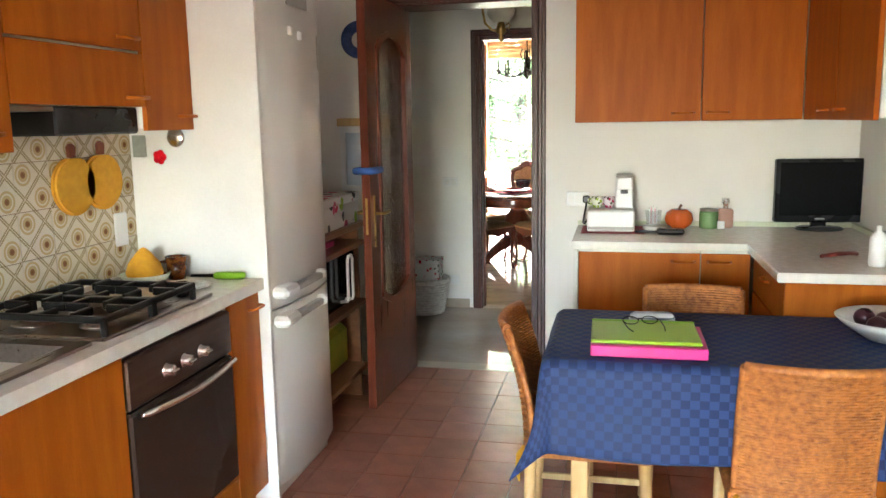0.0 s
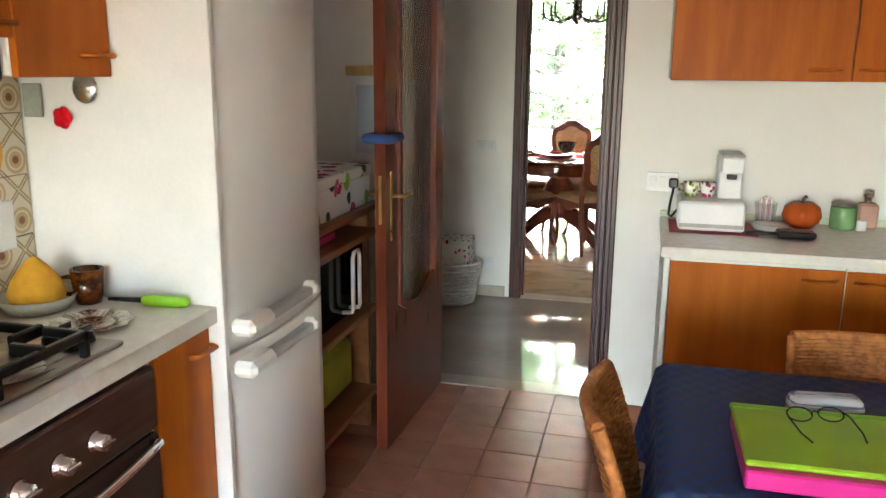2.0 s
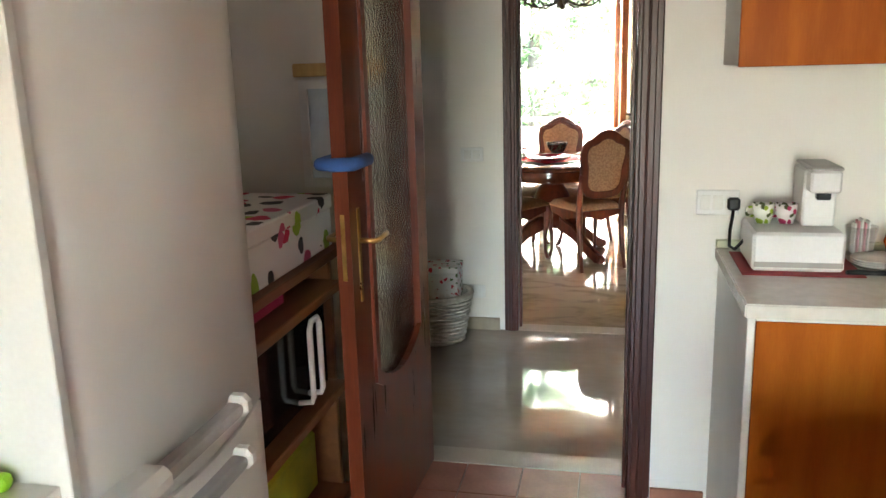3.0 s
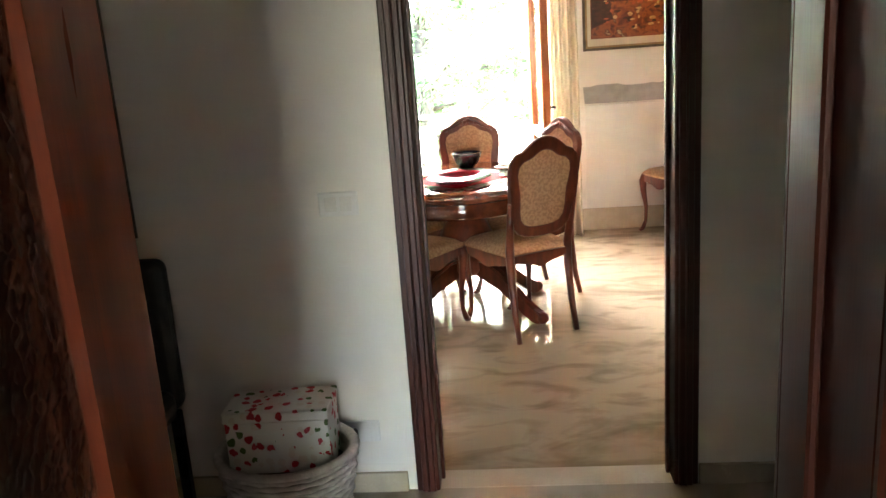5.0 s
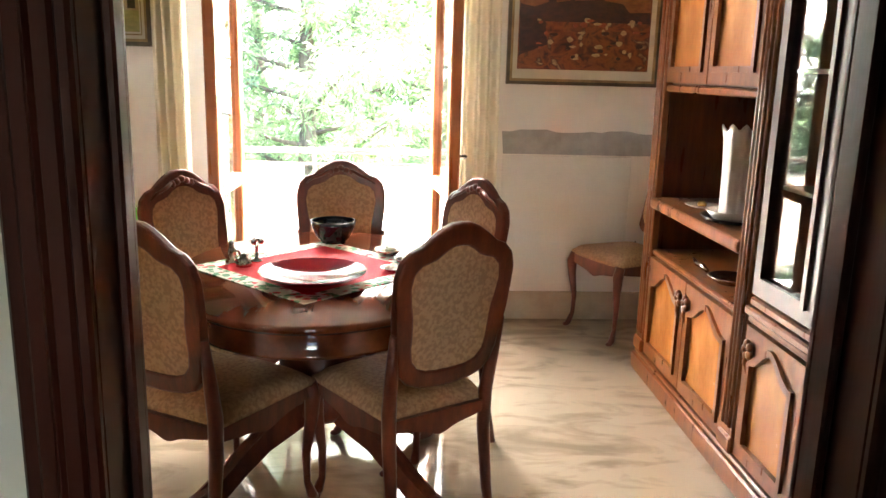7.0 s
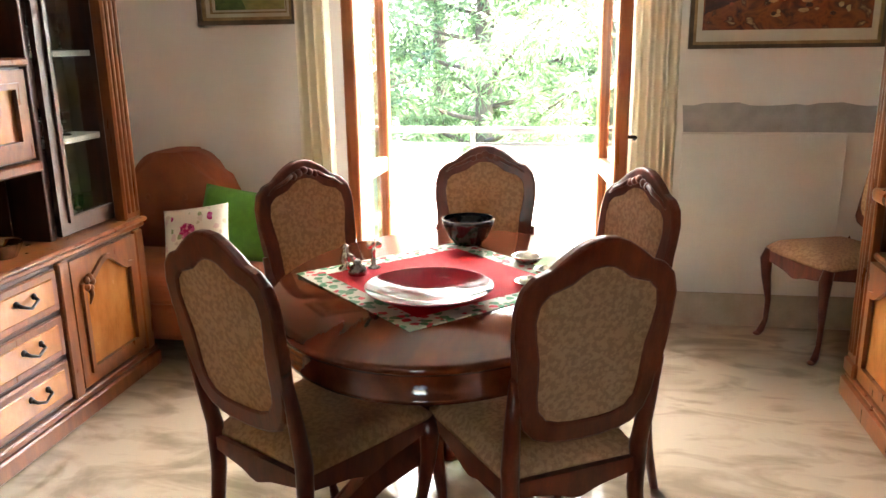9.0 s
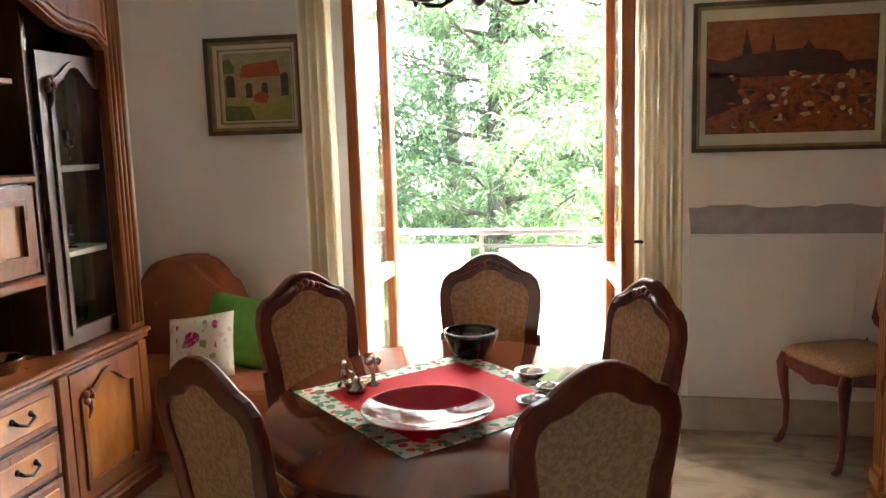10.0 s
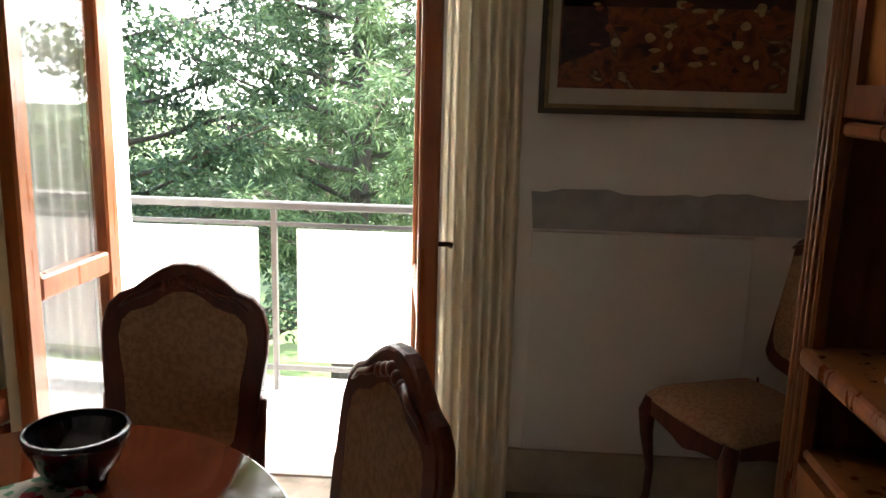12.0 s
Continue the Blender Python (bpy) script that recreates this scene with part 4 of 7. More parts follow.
TRAY_Z = 0.858
solid("tray", lathe(bmesh.new(), [(0, 0.004), (0.13, 0.004), (0.15, 0.016), (0.155, 0.015), (0.135, 0.0), (0, 0.0)], 36), BLACK_PLASTIC, "dark oval tray on the cabinet shelf", "tray", (F + 0.145, 8.41, TRAY_Z))
solid("bowl", lathe(bmesh.new(), [(0, 0.006), (0.06, 0.008), (0.095, 0.035), (0.100, 0.035), (0.066, 0.0), (0, 0.0)], 32), CERAMIC, "shallow white bowl on the dark tray", "bowl", (F + 0.105, 8.41, TRAY_Z + 0.0045))
solid("vase", vase, CERAMIC, "tall white fluted ceramic vase standing in a bowl", "vase", (F + 0.105, 8.41, TRAY_Z + 0.0115))
solid("plate", lathe(bmesh.new(), [(0, 0.004), (0.045, 0.004), (0.070, 0.012), (0.072, 0.010), (0.05, 0.0), (0, 0.0)], 28), CERAMIC, "small white plate on the cabinet shelf", "plate", (F + 0.11, 8.72, TRAY_Z))
solid("trinket", lathe(bmesh.new(), [(0, 0), (0.018, 0), (0.020, 0.012), (0.012, 0.022), (0, 0.024)], 12), BRASS, "small brown trinket on a white plate", "ornament", (F + 0.11, 8.72, TRAY_Z + 0.0045))
bm = bmesh.new()
ball(bm, (0, 0, 0.075), 0.055, 0.055, 0.075, 16)
solid("red_ornament", bm, RED, "dark red rounded ornament at the back of the niche", "ornament", (F + 0.33, 8.52, TRAY_Z))
bm = bmesh.new()
lathe(bm, [(0, 0.004), (0.05, 0.006), (0.085, 0.030), (0.088, 0.028), (0.05, 0.0), (0, 0.0)], 24)
tube(bm, [(0.0, -0.085, 0.028), (0.0, -0.12, 0.045), (0.0, -0.125, 0.06)], [0.006, 0.005, 0.003], 8)
solid("silver_dish", bm, SILVER, "silver serving dish in the low niche", "dish", (F + 0.11, 8.36, 0.616))
bm = bmesh.new()
tube(bm, [(0, -0.06, 0.012), (0, 0.0, 0.02), (0, 0.06, 0.014), (0, 0.10, 0.03)], [0.008, 0.012, 0.010, 0.004], 8)
solid("silver_spoon", bm, SILVER, "silver ladle lying in the low niche", "cutlery", (F + 0.08, 8.58, 0.613))

# left-hand unit; its front looks towards +x
lu = thing("wall_unit", "carved walnut sideboard unit with drawers and an arched glazed upper part", "cabinet", (0, 0, 0))
F2, BK2 = -2.625, -3.145
L0, L1, WT = 6.85, 8.98, 0.685
part("plinth", mouldings([(BK2, L0, 0, F2 + 0.03, L1 + 0.01, 0.07), (BK2, L0, 0.07, F2 + 0.018, L1 + 0.005, 0.10)]), CABINET_WOOD, lu)
part("lower_body", boxes((BK2, L0, 0.10, F2 - 0.004, L1, WT - 0.045)), CABINET_DARK, lu)
part("worktop", mouldings([(BK2, L0, WT - 0.045, F2 + 0.02, L1 + 0.004, WT - 0.02), (BK2, L0, WT - 0.02, F2 + 0.035, L1 + 0.008, WT)]), CABINET_WOOD, lu)
for y in (L1 - 0.05, 8.415, 7.42):
    bm = bmesh.new()
    box(bm, F2 - 0.004, y - 0.03, 0.10, F2 + 0.022, y + 0.03, WT - 0.05, 0.006)
    part("pilaster", bm, CABINET_WOOD, lu)
raised_door("door", lu, 8.45, 8.895, 0.12, WT - 0.06, F2 - 0.002, 1, CABINET_WOOD, BURL, True, (0.085, 0.40))
for i in range(3):
    for a, b in ((7.46, 8.375), (6.9, 7.38)):
        z0 = 0.118 + i * 0.174
        d = part("drawer", boxes((F2 - 0.004, a, z0, F2 + 0.016, b, z0 + 0.156), bevel=0.006), CABINET_WOOD, lu)
        part("face", boxes((F2 + 0.012, a + 0.03, z0 + 0.028, F2 + 0.020, b - 0.03, z0 + 0.128), bevel=0.005), BURL, d)
        for k in ((0.80, 0.2) if b > 8 else (0.5,)):
            yc = a + (b - a) * k
            bm = bmesh.new()
            tube(bm, [(F2 + 0.02, yc - 0.045, z0 + 0.095), (F2 + 0.042, yc - 0.04, z0 + 0.085), (F2 + 0.044, yc, z0 + 0.068), (F2 + 0.042, yc + 0.04, z0 + 0.085), (F2 + 0.02, yc + 0.045, z0 + 0.095)], [0.009, 0.006, 0.005, 0.006, 0.009], 8)
            ball(bm, (F2 + 0.022, yc - 0.045, z0 + 0.095), 0.010, 0.012, 0.012, 8)
            ball(bm, (F2 + 0.022, yc + 0.045, z0 + 0.095), 0.010, 0.012, 0.012, 8)
            part("drawer_handle", bm, BRONZE, d, "dark metal bail handle")
# tall end post and arched header framing the recessed upper part
bm = bmesh.new()
box(bm, F2 - 0.045, L1 - 0.115, WT, F2 + 0.012, L1, 2.14, 0.008)
post = part("end_post", bm, CABINET_WOOD, lu)
for k in (0.028, 0.058, 0.088):
    bm = bmesh.new()
    tube(bm, [(F2 + 0.012, L1 - k, WT + 0.03), (F2 + 0.012, L1 - k, 2.08)], 0.009, 8)
    part("reed", bm, CABINET_WOOD, post)
part("end_panel", boxes((BK2, L1 - 0.03, WT, F2 - 0.045, L1, 2.14)), CABINET_WOOD, lu)
n = 26
arch = [(8.865 - 1.385 * i / n, 1.80 + 0.16 * math.sin(math.pi * (i / n)) ** 0.6 + 0.025 * math.cos(6 * math.pi * i / n)) for i in range(n + 1)]
bm = bmesh.new()
prism(bm, arch + [(7.48, 2.14), (8.865, 2.14)], "yz", F2 - 0.04, F2 + 0.004)
part("header", bm, CABINET_WOOD, lu, "arched carved header")
for dz, dx, r in ((0.02, 0.006, 0.012), (0.05, 0.006, 0.007)):
    bm = bmesh.new()
    tube(bm, [(F2 + dx, y, z + dz) for y, z in arch], r, 8)
    part("header_moulding", bm, CABINET_WOOD, lu)
part("cornice", mouldings([(BK2, L0, 2.10, F2 + 0.03, L1 + 0.02, 2.14), (BK2, L0, 2.14, F2 + 0.05, L1 + 0.04, 2.17)]), CABINET_WOOD, lu)
RX = -2.70
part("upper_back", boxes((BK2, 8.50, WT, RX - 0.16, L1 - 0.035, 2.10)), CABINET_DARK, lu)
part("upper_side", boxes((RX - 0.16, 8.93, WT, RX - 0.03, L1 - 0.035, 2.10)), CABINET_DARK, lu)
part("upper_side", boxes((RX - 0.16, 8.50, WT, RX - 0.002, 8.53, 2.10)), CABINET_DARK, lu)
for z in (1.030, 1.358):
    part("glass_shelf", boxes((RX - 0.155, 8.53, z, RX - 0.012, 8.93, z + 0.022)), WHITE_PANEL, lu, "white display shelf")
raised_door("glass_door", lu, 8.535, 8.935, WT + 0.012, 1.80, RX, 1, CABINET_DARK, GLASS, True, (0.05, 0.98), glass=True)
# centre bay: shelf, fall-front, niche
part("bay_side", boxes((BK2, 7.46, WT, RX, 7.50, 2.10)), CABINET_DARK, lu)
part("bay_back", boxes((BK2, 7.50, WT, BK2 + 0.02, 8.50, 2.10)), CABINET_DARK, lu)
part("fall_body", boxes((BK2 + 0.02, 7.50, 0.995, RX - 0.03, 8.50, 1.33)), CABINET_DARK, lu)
raised_door("fall_front", lu, 7.52, 8.49, 1.005, 1.32, RX - 0.03, 1, CABINET_WOOD, BURL, False)
part("shelf", mouldings([(BK2, 7.50, 0.955, RX + 0.012, 8.50, 0.995), (BK2, 7.50, 1.33, RX + 0.012, 8.50, 1.36)]), CABINET_WOOD, lu)
part("glass_shelf", boxes((BK2 + 0.02, 7.50, 1.68, RX - 0.05, 8.50, 1.70)), WHITE_PANEL, lu, "white display shelf")
bm = bmesh.new()
lathe(bm, [(0, 0.004), (0.04, 0.006), (0.075, 0.05), (0.082, 0.055), (0.078, 0.056), (0.05, 0.0), (0, 0.0)], 12)
solid("glass_bowl", bm, GLASS, "cut glass bowl in the sideboard niche", "bowl", (-2.74, 8.28, WT + 0.0005))
for y, z, h in ((8.66, 1.0525, 0.12), (8.78, 1.0525, 0.09), (8.70, 0.6855, 0.15), (8.80, 0.6855, 0.12), (8.64, 1.3805, 0.12), (8.82, 1.3805, 0.14)):
    bm = bmesh.new()
    lathe(bm, [(0, 0), (0.024, 0), (0.022, 0.004), (0.004, 0.010), (0.004, h * 0.45), (0.02, h * 0.55), (0.026, h), (0.023, h), (0.016, h * 0.58), (0, h * 0.52)], 14)
    solid("wine_glass", bm, GLASS, "stemmed clear wine glass on a cabinet shelf", "glass", (RX - 0.085, y, z), 0, "glasses in the cabinet")

# ---- chaise in the corner with two cushions ----
sofa = thing("sofa", "rust velvet chaise with a rounded buttoned back", "sofa", (-2.59, 9.36, 0))
bm = bmesh.new()
box(bm, -0.50, -0.36, 0.10, 0.58, 0.38, 0.27, 0.03, 3)
part("base", bm, SOFA_FABRIC, sofa)
bm = bmesh.new()
box(bm, -0.46, -0.37, 0.262, 0.59, 0.36, 0.40, 0.055, 4)
part("seat", bm, SOFA_FABRIC, sofa)
bm = bmesh.new()
out = []
for i in range(25):
    u = i / 24
    x = -0.50 + 1.02 * u
    out.append((x, 0.42 + 0.46 * math.exp(-((x + 0.18) / 0.30) ** 4) if x < 0.5 else 0.42))
prism(bm, out + [(0.52, 0.28), (-0.50, 0.28)], "xz", 0.16, 0.40)
bmesh.ops.bevel(bm, geom=[e for e in bm.edges if abs(e.verts[0].co.y - e.verts[1].co.y) < 1e-6], offset=0.06, segments=4, affect="EDGES", clamp_overlap=True)
for f in bm.faces:
    f.smooth = True
part("backrest", bm, SOFA_FABRIC, sofa)
for x, z in ((-0.30, 0.66), (-0.10, 0.66), (-0.20, 0.54)):
    bm = bmesh.new()
    ball(bm, (x, 0.158, z), 0.014, 0.008, 0.014, 10)
    part("button", bm, SOFA_FABRIC, sofa)
for x in (-0.44, 0.52):
    for y in (-0.30, 0.32):
        bm = bmesh.new()
        lathe(bm, [(0, 0), (0.02, 0), (0.028, 0.10), (0, 0.105)], 12, (x, y, 0))
        part("foot", bm, CHAIR_WOOD, sofa)


def pillow(name, mat, label, at, w, h, rot):
    bm = bmesh.new()
    n = 14
    g = {}
    for s in (0, 1):
        for i in range(n + 1):
            for j in range(n + 1):
                u, v = i / n * 2 - 1, j / n * 2 - 1
                k = (max(0.0, (1 - u ** 4) * (1 - v ** 4))) ** 0.5
                if s and (i in (0, n) or j in (0, n)):
                    g[s, i, j] = g[0, i, j]
                    continue
                pin = 1 - 0.07 * (1 - abs(u * v)) * (abs(u) + abs(v)) * 0.5
                g[s, i, j] = bm.verts.new((u * w / 2 * pin, (-1) ** s * 0.055 * k, v * h / 2 * pin))
    for s in (0, 1):
        for i in range(n):
            for j in range(n):
                f = bm.faces.new((g[s, i, j], g[s, i + 1, j], g[s, i + 1, j + 1], g[s, i, j + 1]))
                f.smooth = True
    ob = solid(name, bm, mat, label, "cushion")
    ob.matrix_world = pose(*at, *rot)
    return ob


GREEN_FABRIC = material("green_cotton", (0.115, 0.30, 0.035), (0.09, 0.24, 0.028), 30, rough=0.85, bump=0.3, fine=400)
FLOWER_FABRIC = spots("flowered_cotton", (0.74, 0.68, 0.58), [(0.62, 0.52, 0.44), (0.66, 0.60, 0.46), (0.52, 0.50, 0.36), (0.66, 0.50, 0.48)], 24, 0.32)
pillow("cushion", GREEN_FABRIC, "plain bright green cushion leaning on the chaise", (-2.35, 9.385, 0.560), 0.42, 0.34, (-24, 8, 0))
fc = pillow("cushion", FLOWER_FABRIC, "white cushion printed with pink flowers on the chaise", (-2.49, 9.215, 0.530), 0.32, 0.30, (-26, -8, 4))
ROSE = spots("rose_print", (0.62, 0.30, 0.42), [(0.42, 0.02, 0.14), (0.55, 0.10, 0.28), (0.30, 0.02, 0.12)], 60, 0.7)
LEAF_PRINT = material("leaf_print", (0.36, 0.38, 0.22), (0.28, 0.30, 0.16), 30, rough=0.85)


def printed(bm, cx, cz, r, seed, side):
    """A ragged printed patch that follows the swell of the cushion."""
    rnd = random.Random(seed)

    def on(x, z):
        u, v = x / 0.145, z / 0.145
        k = max(0.0, (1 - u ** 4) * (1 - v ** 4)) ** 0.5
        return bm.verts.new((x, side * (0.055 * k + 0.0012), z))

    mid = on(cx, cz)
    rings = []
    amp = [rnd.uniform(0.7, 1.15) for _ in range(14)]
    for q in (0.5, 1.0):
        rings.append([on(cx + q * r * amp[i] * math.cos(i * math.pi / 7), cz + q * r * amp[i] * math.sin(i * math.pi / 7)) for i in range(14)])
    for i in range(14):
        n = (i + 1) % 14
        bm.faces.new((mid, rings[0][i], rings[0][n]))
        bm.faces.new((rings[0][i], rings[1][i], rings[1][n], rings[0][n]))


for seed, (cx, cz, r, m_) in enumerate(((-0.02, 0.03, 0.036, ROSE), (-0.035, 0.012, 0.024, ROSE), (0.095, 0.085, 0.022, ROSE), (-0.09, -0.085, 0.018, ROSE), (-0.10, 0.09, 0.016, ROSE), (0.10, -0.01, 0.015, ROSE), (0.03, -0.095, 0.018, ROSE), (0.04, 0.10, 0.013, LEAF_PRINT), (-0.10, 0.03, 0.015, LEAF_PRINT), (-0.03, -0.06, 0.017, LEAF_PRINT), (0.035, 0.0, 0.020, LEAF_PRINT), (-0.055, 0.0, 0.014, LEAF_PRINT), (0.08, -0.06, 0.016, LEAF_PRINT))):
    bm = bmesh.new()
    printed(bm, cx, cz, r, seed, -1)
    p_ = part("flower_print", bm, m_, fc)


# ---- pictures ----
GILT = material("gilt_frame", (0.36, 0.25, 0.11), (0.22, 0.14, 0.06), 14, rough=0.4, metal=0.35, bump=0.3)
DARK_FRAME = material("dark_frame", (0.10, 0.070, 0.035), (0.06, 0.04, 0.02), 14, rough=0.4)
MOUNT = material("cream_mount", (0.62, 0.55, 0.42), rough=0.8, scale=8)
OIL_1 = painting("oil_street_scene", [(0.035, 0.008, 0.005), (0.15, 0.032, 0.010), (0.26, 0.075, 0.018), (0.10, 0.025, 0.010), (0.50, 0.34, 0.17)], 11, (1, 1, 1.4))
OIL_2 = painting("oil_landscape", [(0.06, 0.08, 0.035), (0.22, 0.19, 0.07), (0.34, 0.10, 0.04), (0.12, 0.16, 0.10), (0.40, 0.33, 0.16)], 9, (1, 1, 2.0))


def rect(x0, z0, x1, z1):
    return [(x0, z0), (x1, z0), (x1, z1), (x0, z1)]


def picture(label, x0, x1, z0, z1, bands, oil):
    p = thing("picture", label, "picture", ((x0 + x1) / 2, 9.84, (z0 + z1) / 2))
    w, h, ix, iz = (x1 - x0) / 2, (z1 - z0) / 2, 0.0, 0.0
    for name, width, depth, mat in bands:
        bm = bmesh.new()
        wx, wz = width if isinstance(width, tuple) else (width, width)
        ring(bm, rect(-w + ix, -h + iz, w - ix, h - iz), rect(-w + ix + wx, -h + iz + wz, w - ix - wx, h - iz - wz), "xz", -depth, -0.002)
        part(name, bm, mat, p)
        ix, iz = ix + wx, iz + wz
    part("canvas", boxes((-w + ix - 0.002, -0.012, -h + iz - 0.002, w - ix + 0.002, -0.003, h - iz + 0.002), bevel=0), oil, p, "brown and orange brushwork")
    return p


bp = picture("wide oil painting of a brown street scene in a gilt frame", -0.283, 0.555, 1.339, 2.008,
        (("frame", 0.018, 0.030, DARK_FRAME), ("frame", 0.014, 0.024, GILT), ("mount", (0.026, 0.050), 0.016, MOUNT)), OIL_1)
sp = picture("small oil landscape in a stepped gilt frame", -2.664, -2.148, 1.484, 1.968,
             (("frame", 0.022, 0.070, DARK_FRAME), ("frame", 0.015, 0.058, GILT), ("mount", 0.018, 0.044, MOUNT), ("frame", 0.008, 0.036, GILT), ("mount", 0.010, 0.022, MOUNT)), OIL_2)


def brushed(parent, name, outline, layer, mat):
    """A patch of paint on a canvas; each layer lies a little proud of the one below."""
    bm = bmesh.new()
    prism(bm, outline, "xz", -0.0125 - 0.0006 * layer, -0.0115)
    part(name, bm, mat, parent)


def paint(name, a, b):
    return material(name, a, b, 26, stretch=(1, 1, 1.8), rough=0.4, bump=0.3, fine=90, mix=(0.3, 0.7))


def arch_outline(x0, z0, x1, z1, n=8):
    r = (x1 - x0) / 2
    return [(x0, z0), (x1, z0)] + [((x0 + x1) / 2 + r * math.cos(math.pi * k / n), z1 - r + r * math.sin(math.pi * k / n)) for k in range(n + 1)]


P_SKY, P_WALL, P_ROOF = paint("painted_sky", (0.36, 0.33, 0.19), (0.25, 0.24, 0.13)), paint("painted_wall", (0.40, 0.31, 0.17), (0.30, 0.21, 0.11)), paint("painted_roof", (0.36, 0.085, 0.030), (0.24, 0.050, 0.018))
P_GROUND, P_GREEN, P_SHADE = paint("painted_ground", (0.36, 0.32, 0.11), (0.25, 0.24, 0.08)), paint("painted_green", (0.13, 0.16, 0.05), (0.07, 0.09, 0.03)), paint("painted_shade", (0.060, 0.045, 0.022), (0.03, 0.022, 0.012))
brushed(sp, "painted_sky", rect(-0.184, 0.05, 0.184, 0.168), 0, P_SKY)
brushed(sp, "painted_ground", rect(-0.184, -0.168, 0.184, -0.055), 0, P_GROUND)
brushed(sp, "painted_house", [(-0.184, -0.06), (0.184, -0.06), (0.184, 0.085), (0.05, 0.10), (-0.184, 0.07)], 1, P_WALL)
brushed(sp, "painted_roof", [(-0.095, 0.045), (0.125, 0.050), (0.110, 0.128), (-0.080, 0.110)], 2, P_ROOF)
for x0, z0, x1, z1 in ((-0.172, -0.05, -0.125, 0.060), (0.125, -0.05, 0.165, 0.065), (-0.065, -0.055, -0.030, 0.020), (0.02, -0.055, 0.055, 0.020)):
    brushed(sp, "painted_arch", arch_outline(x0, z0, x1, z1), 3, P_SHADE)
brushed(sp, "painted_bush", [(-0.02, -0.075), (0.045, -0.085), (0.060, -0.045), (0.020, -0.025), (-0.03, -0.045)], 4, P_ROOF)
brushed(sp, "painted_hedge", [(-0.184, 0.07), (-0.184, 0.13), (-0.15, 0.145), (-0.12, 0.10), (-0.13, 0.07)], 3, P_GREEN)
brushed(sp, "painted_path", [(-0.184, -0.168), (-0.02, -0.168), (-0.05, -0.10), (-0.184, -0.09)], 1, P_GREEN)
# the street scene: hazy brown sky, a dark mass of roofs with spires, a crowd of pale and red dabs
P_HAZE, P_MASS, P_PALE = paint("painted_haze", (0.30, 0.105, 0.035), (0.19, 0.055, 0.018)), paint("painted_roofs", (0.075, 0.020, 0.010), (0.035, 0.010, 0.006)), paint("painted_dabs", (0.55, 0.38, 0.20), (0.38, 0.22, 0.10))
brushed(bp, "painted_sky", rect(-0.355, 0.03, 0.355, 0.248), 0, P_HAZE)
brushed(bp, "painted_roofs", [(-0.355, 0.0), (0.355, 0.0), (0.355, 0.06), (0.24, 0.055), (0.20, 0.10), (0.10, 0.115), (0.075, 0.155), (0.05, 0.118), (-0.06, 0.11), (-0.075, 0.19), (-0.088, 0.11), (-0.16, 0.10), (-0.19, 0.215), (-0.205, 0.10), (-0.28, 0.075), (-0.355, 0.09)], 1, P_MASS)
brushed(bp, "painted_shade", [(-0.355, -0.18), (-0.20, -0.12), (-0.22, 0.02), (-0.355, 0.03)], 1, P_MASS)
rnd = random.Random(12)
for k in range(46):
    x, z = rnd.uniform(-0.33, 0.33), rnd.uniform(-0.20, 0.02)
    a, b = rnd.uniform(0.008, 0.026), rnd.uniform(0.006, 0.016)
    tone = rnd.choice((P_PALE, P_PALE, P_MASS, P_ROOF))
    brushed(bp, "painted_dab", [(x + a * rnd.uniform(0.7, 1.2) * math.cos(q * math.pi / 4), z + b * rnd.uniform(0.7, 1.2) * math.sin(q * math.pi / 4)) for q in range(8)], 2 + k % 3, tone)

# ---- chandelier ----
ch = thing("chandelier", "dark bronze chandelier with curved arms and candle bulbs", "lamp", (-1.09, 8.62, -0.032))
bm = bmesh.new()
lathe(bm, [(0, 1.90), (0.012, 1.905), (0.03, 1.93), (0.05, 1.955), (0.06, 1.975), (0.035, 2.00), (0.022, 2.03), (0.03, 2.06), (0.018, 2.09), (0.012, 2.16), (0.02, 2.18), (0.006, 2.20), (0.006, H + 0.04), (0.05, H + 0.05), (0.055, H + 0.07), (0, H + 0.07)], 18)
part("stem", bm, BRONZE, ch)
for k in range(8):
    a = 2 * math.pi * k / 8 + 0.2
    ca, sa = math.cos(a), math.sin(a)
    bm = bmesh.new()
    tube(bm, [(r * ca, r * sa, z) for r, z in ((0.05, 1.975), (0.10, 1.945), (0.17, 1.925), (0.24, 1.935), (0.285, 1.965), (0.30, 1.99))], 0.009, 8)
    tube(bm, [(r * ca, r * sa, z) for r, z in ((0.14, 1.93), (0.16, 1.965), (0.19, 1.97), (0.20, 1.95))], [0.007, 0.006, 0.005, 0.003], 6)
    lathe(bm, [(0, -0.05), (0.006, -0.045), (0.010, -0.02), (0.004, -0.005), (0.02, 0.0), (0.032, 0.008), (0.030, 0.012), (0.012, 0.012), (0, 0.012)], 12, (0.30 * ca, 0.30 * sa, 1.985))
    arm = part("arm", bm, BRONZE, ch)
    bm = bmesh.new()
    lathe(bm, [(0, 0), (0.010, 0), (0.010, 0.05), (0.006, 0.055), (0.011, 0.07), (0.007, 0.09), (0, 0.105)], 10, (0.30 * ca, 0.30 * sa, 1.997))
    part("candle", bm, BRONZE, arm)
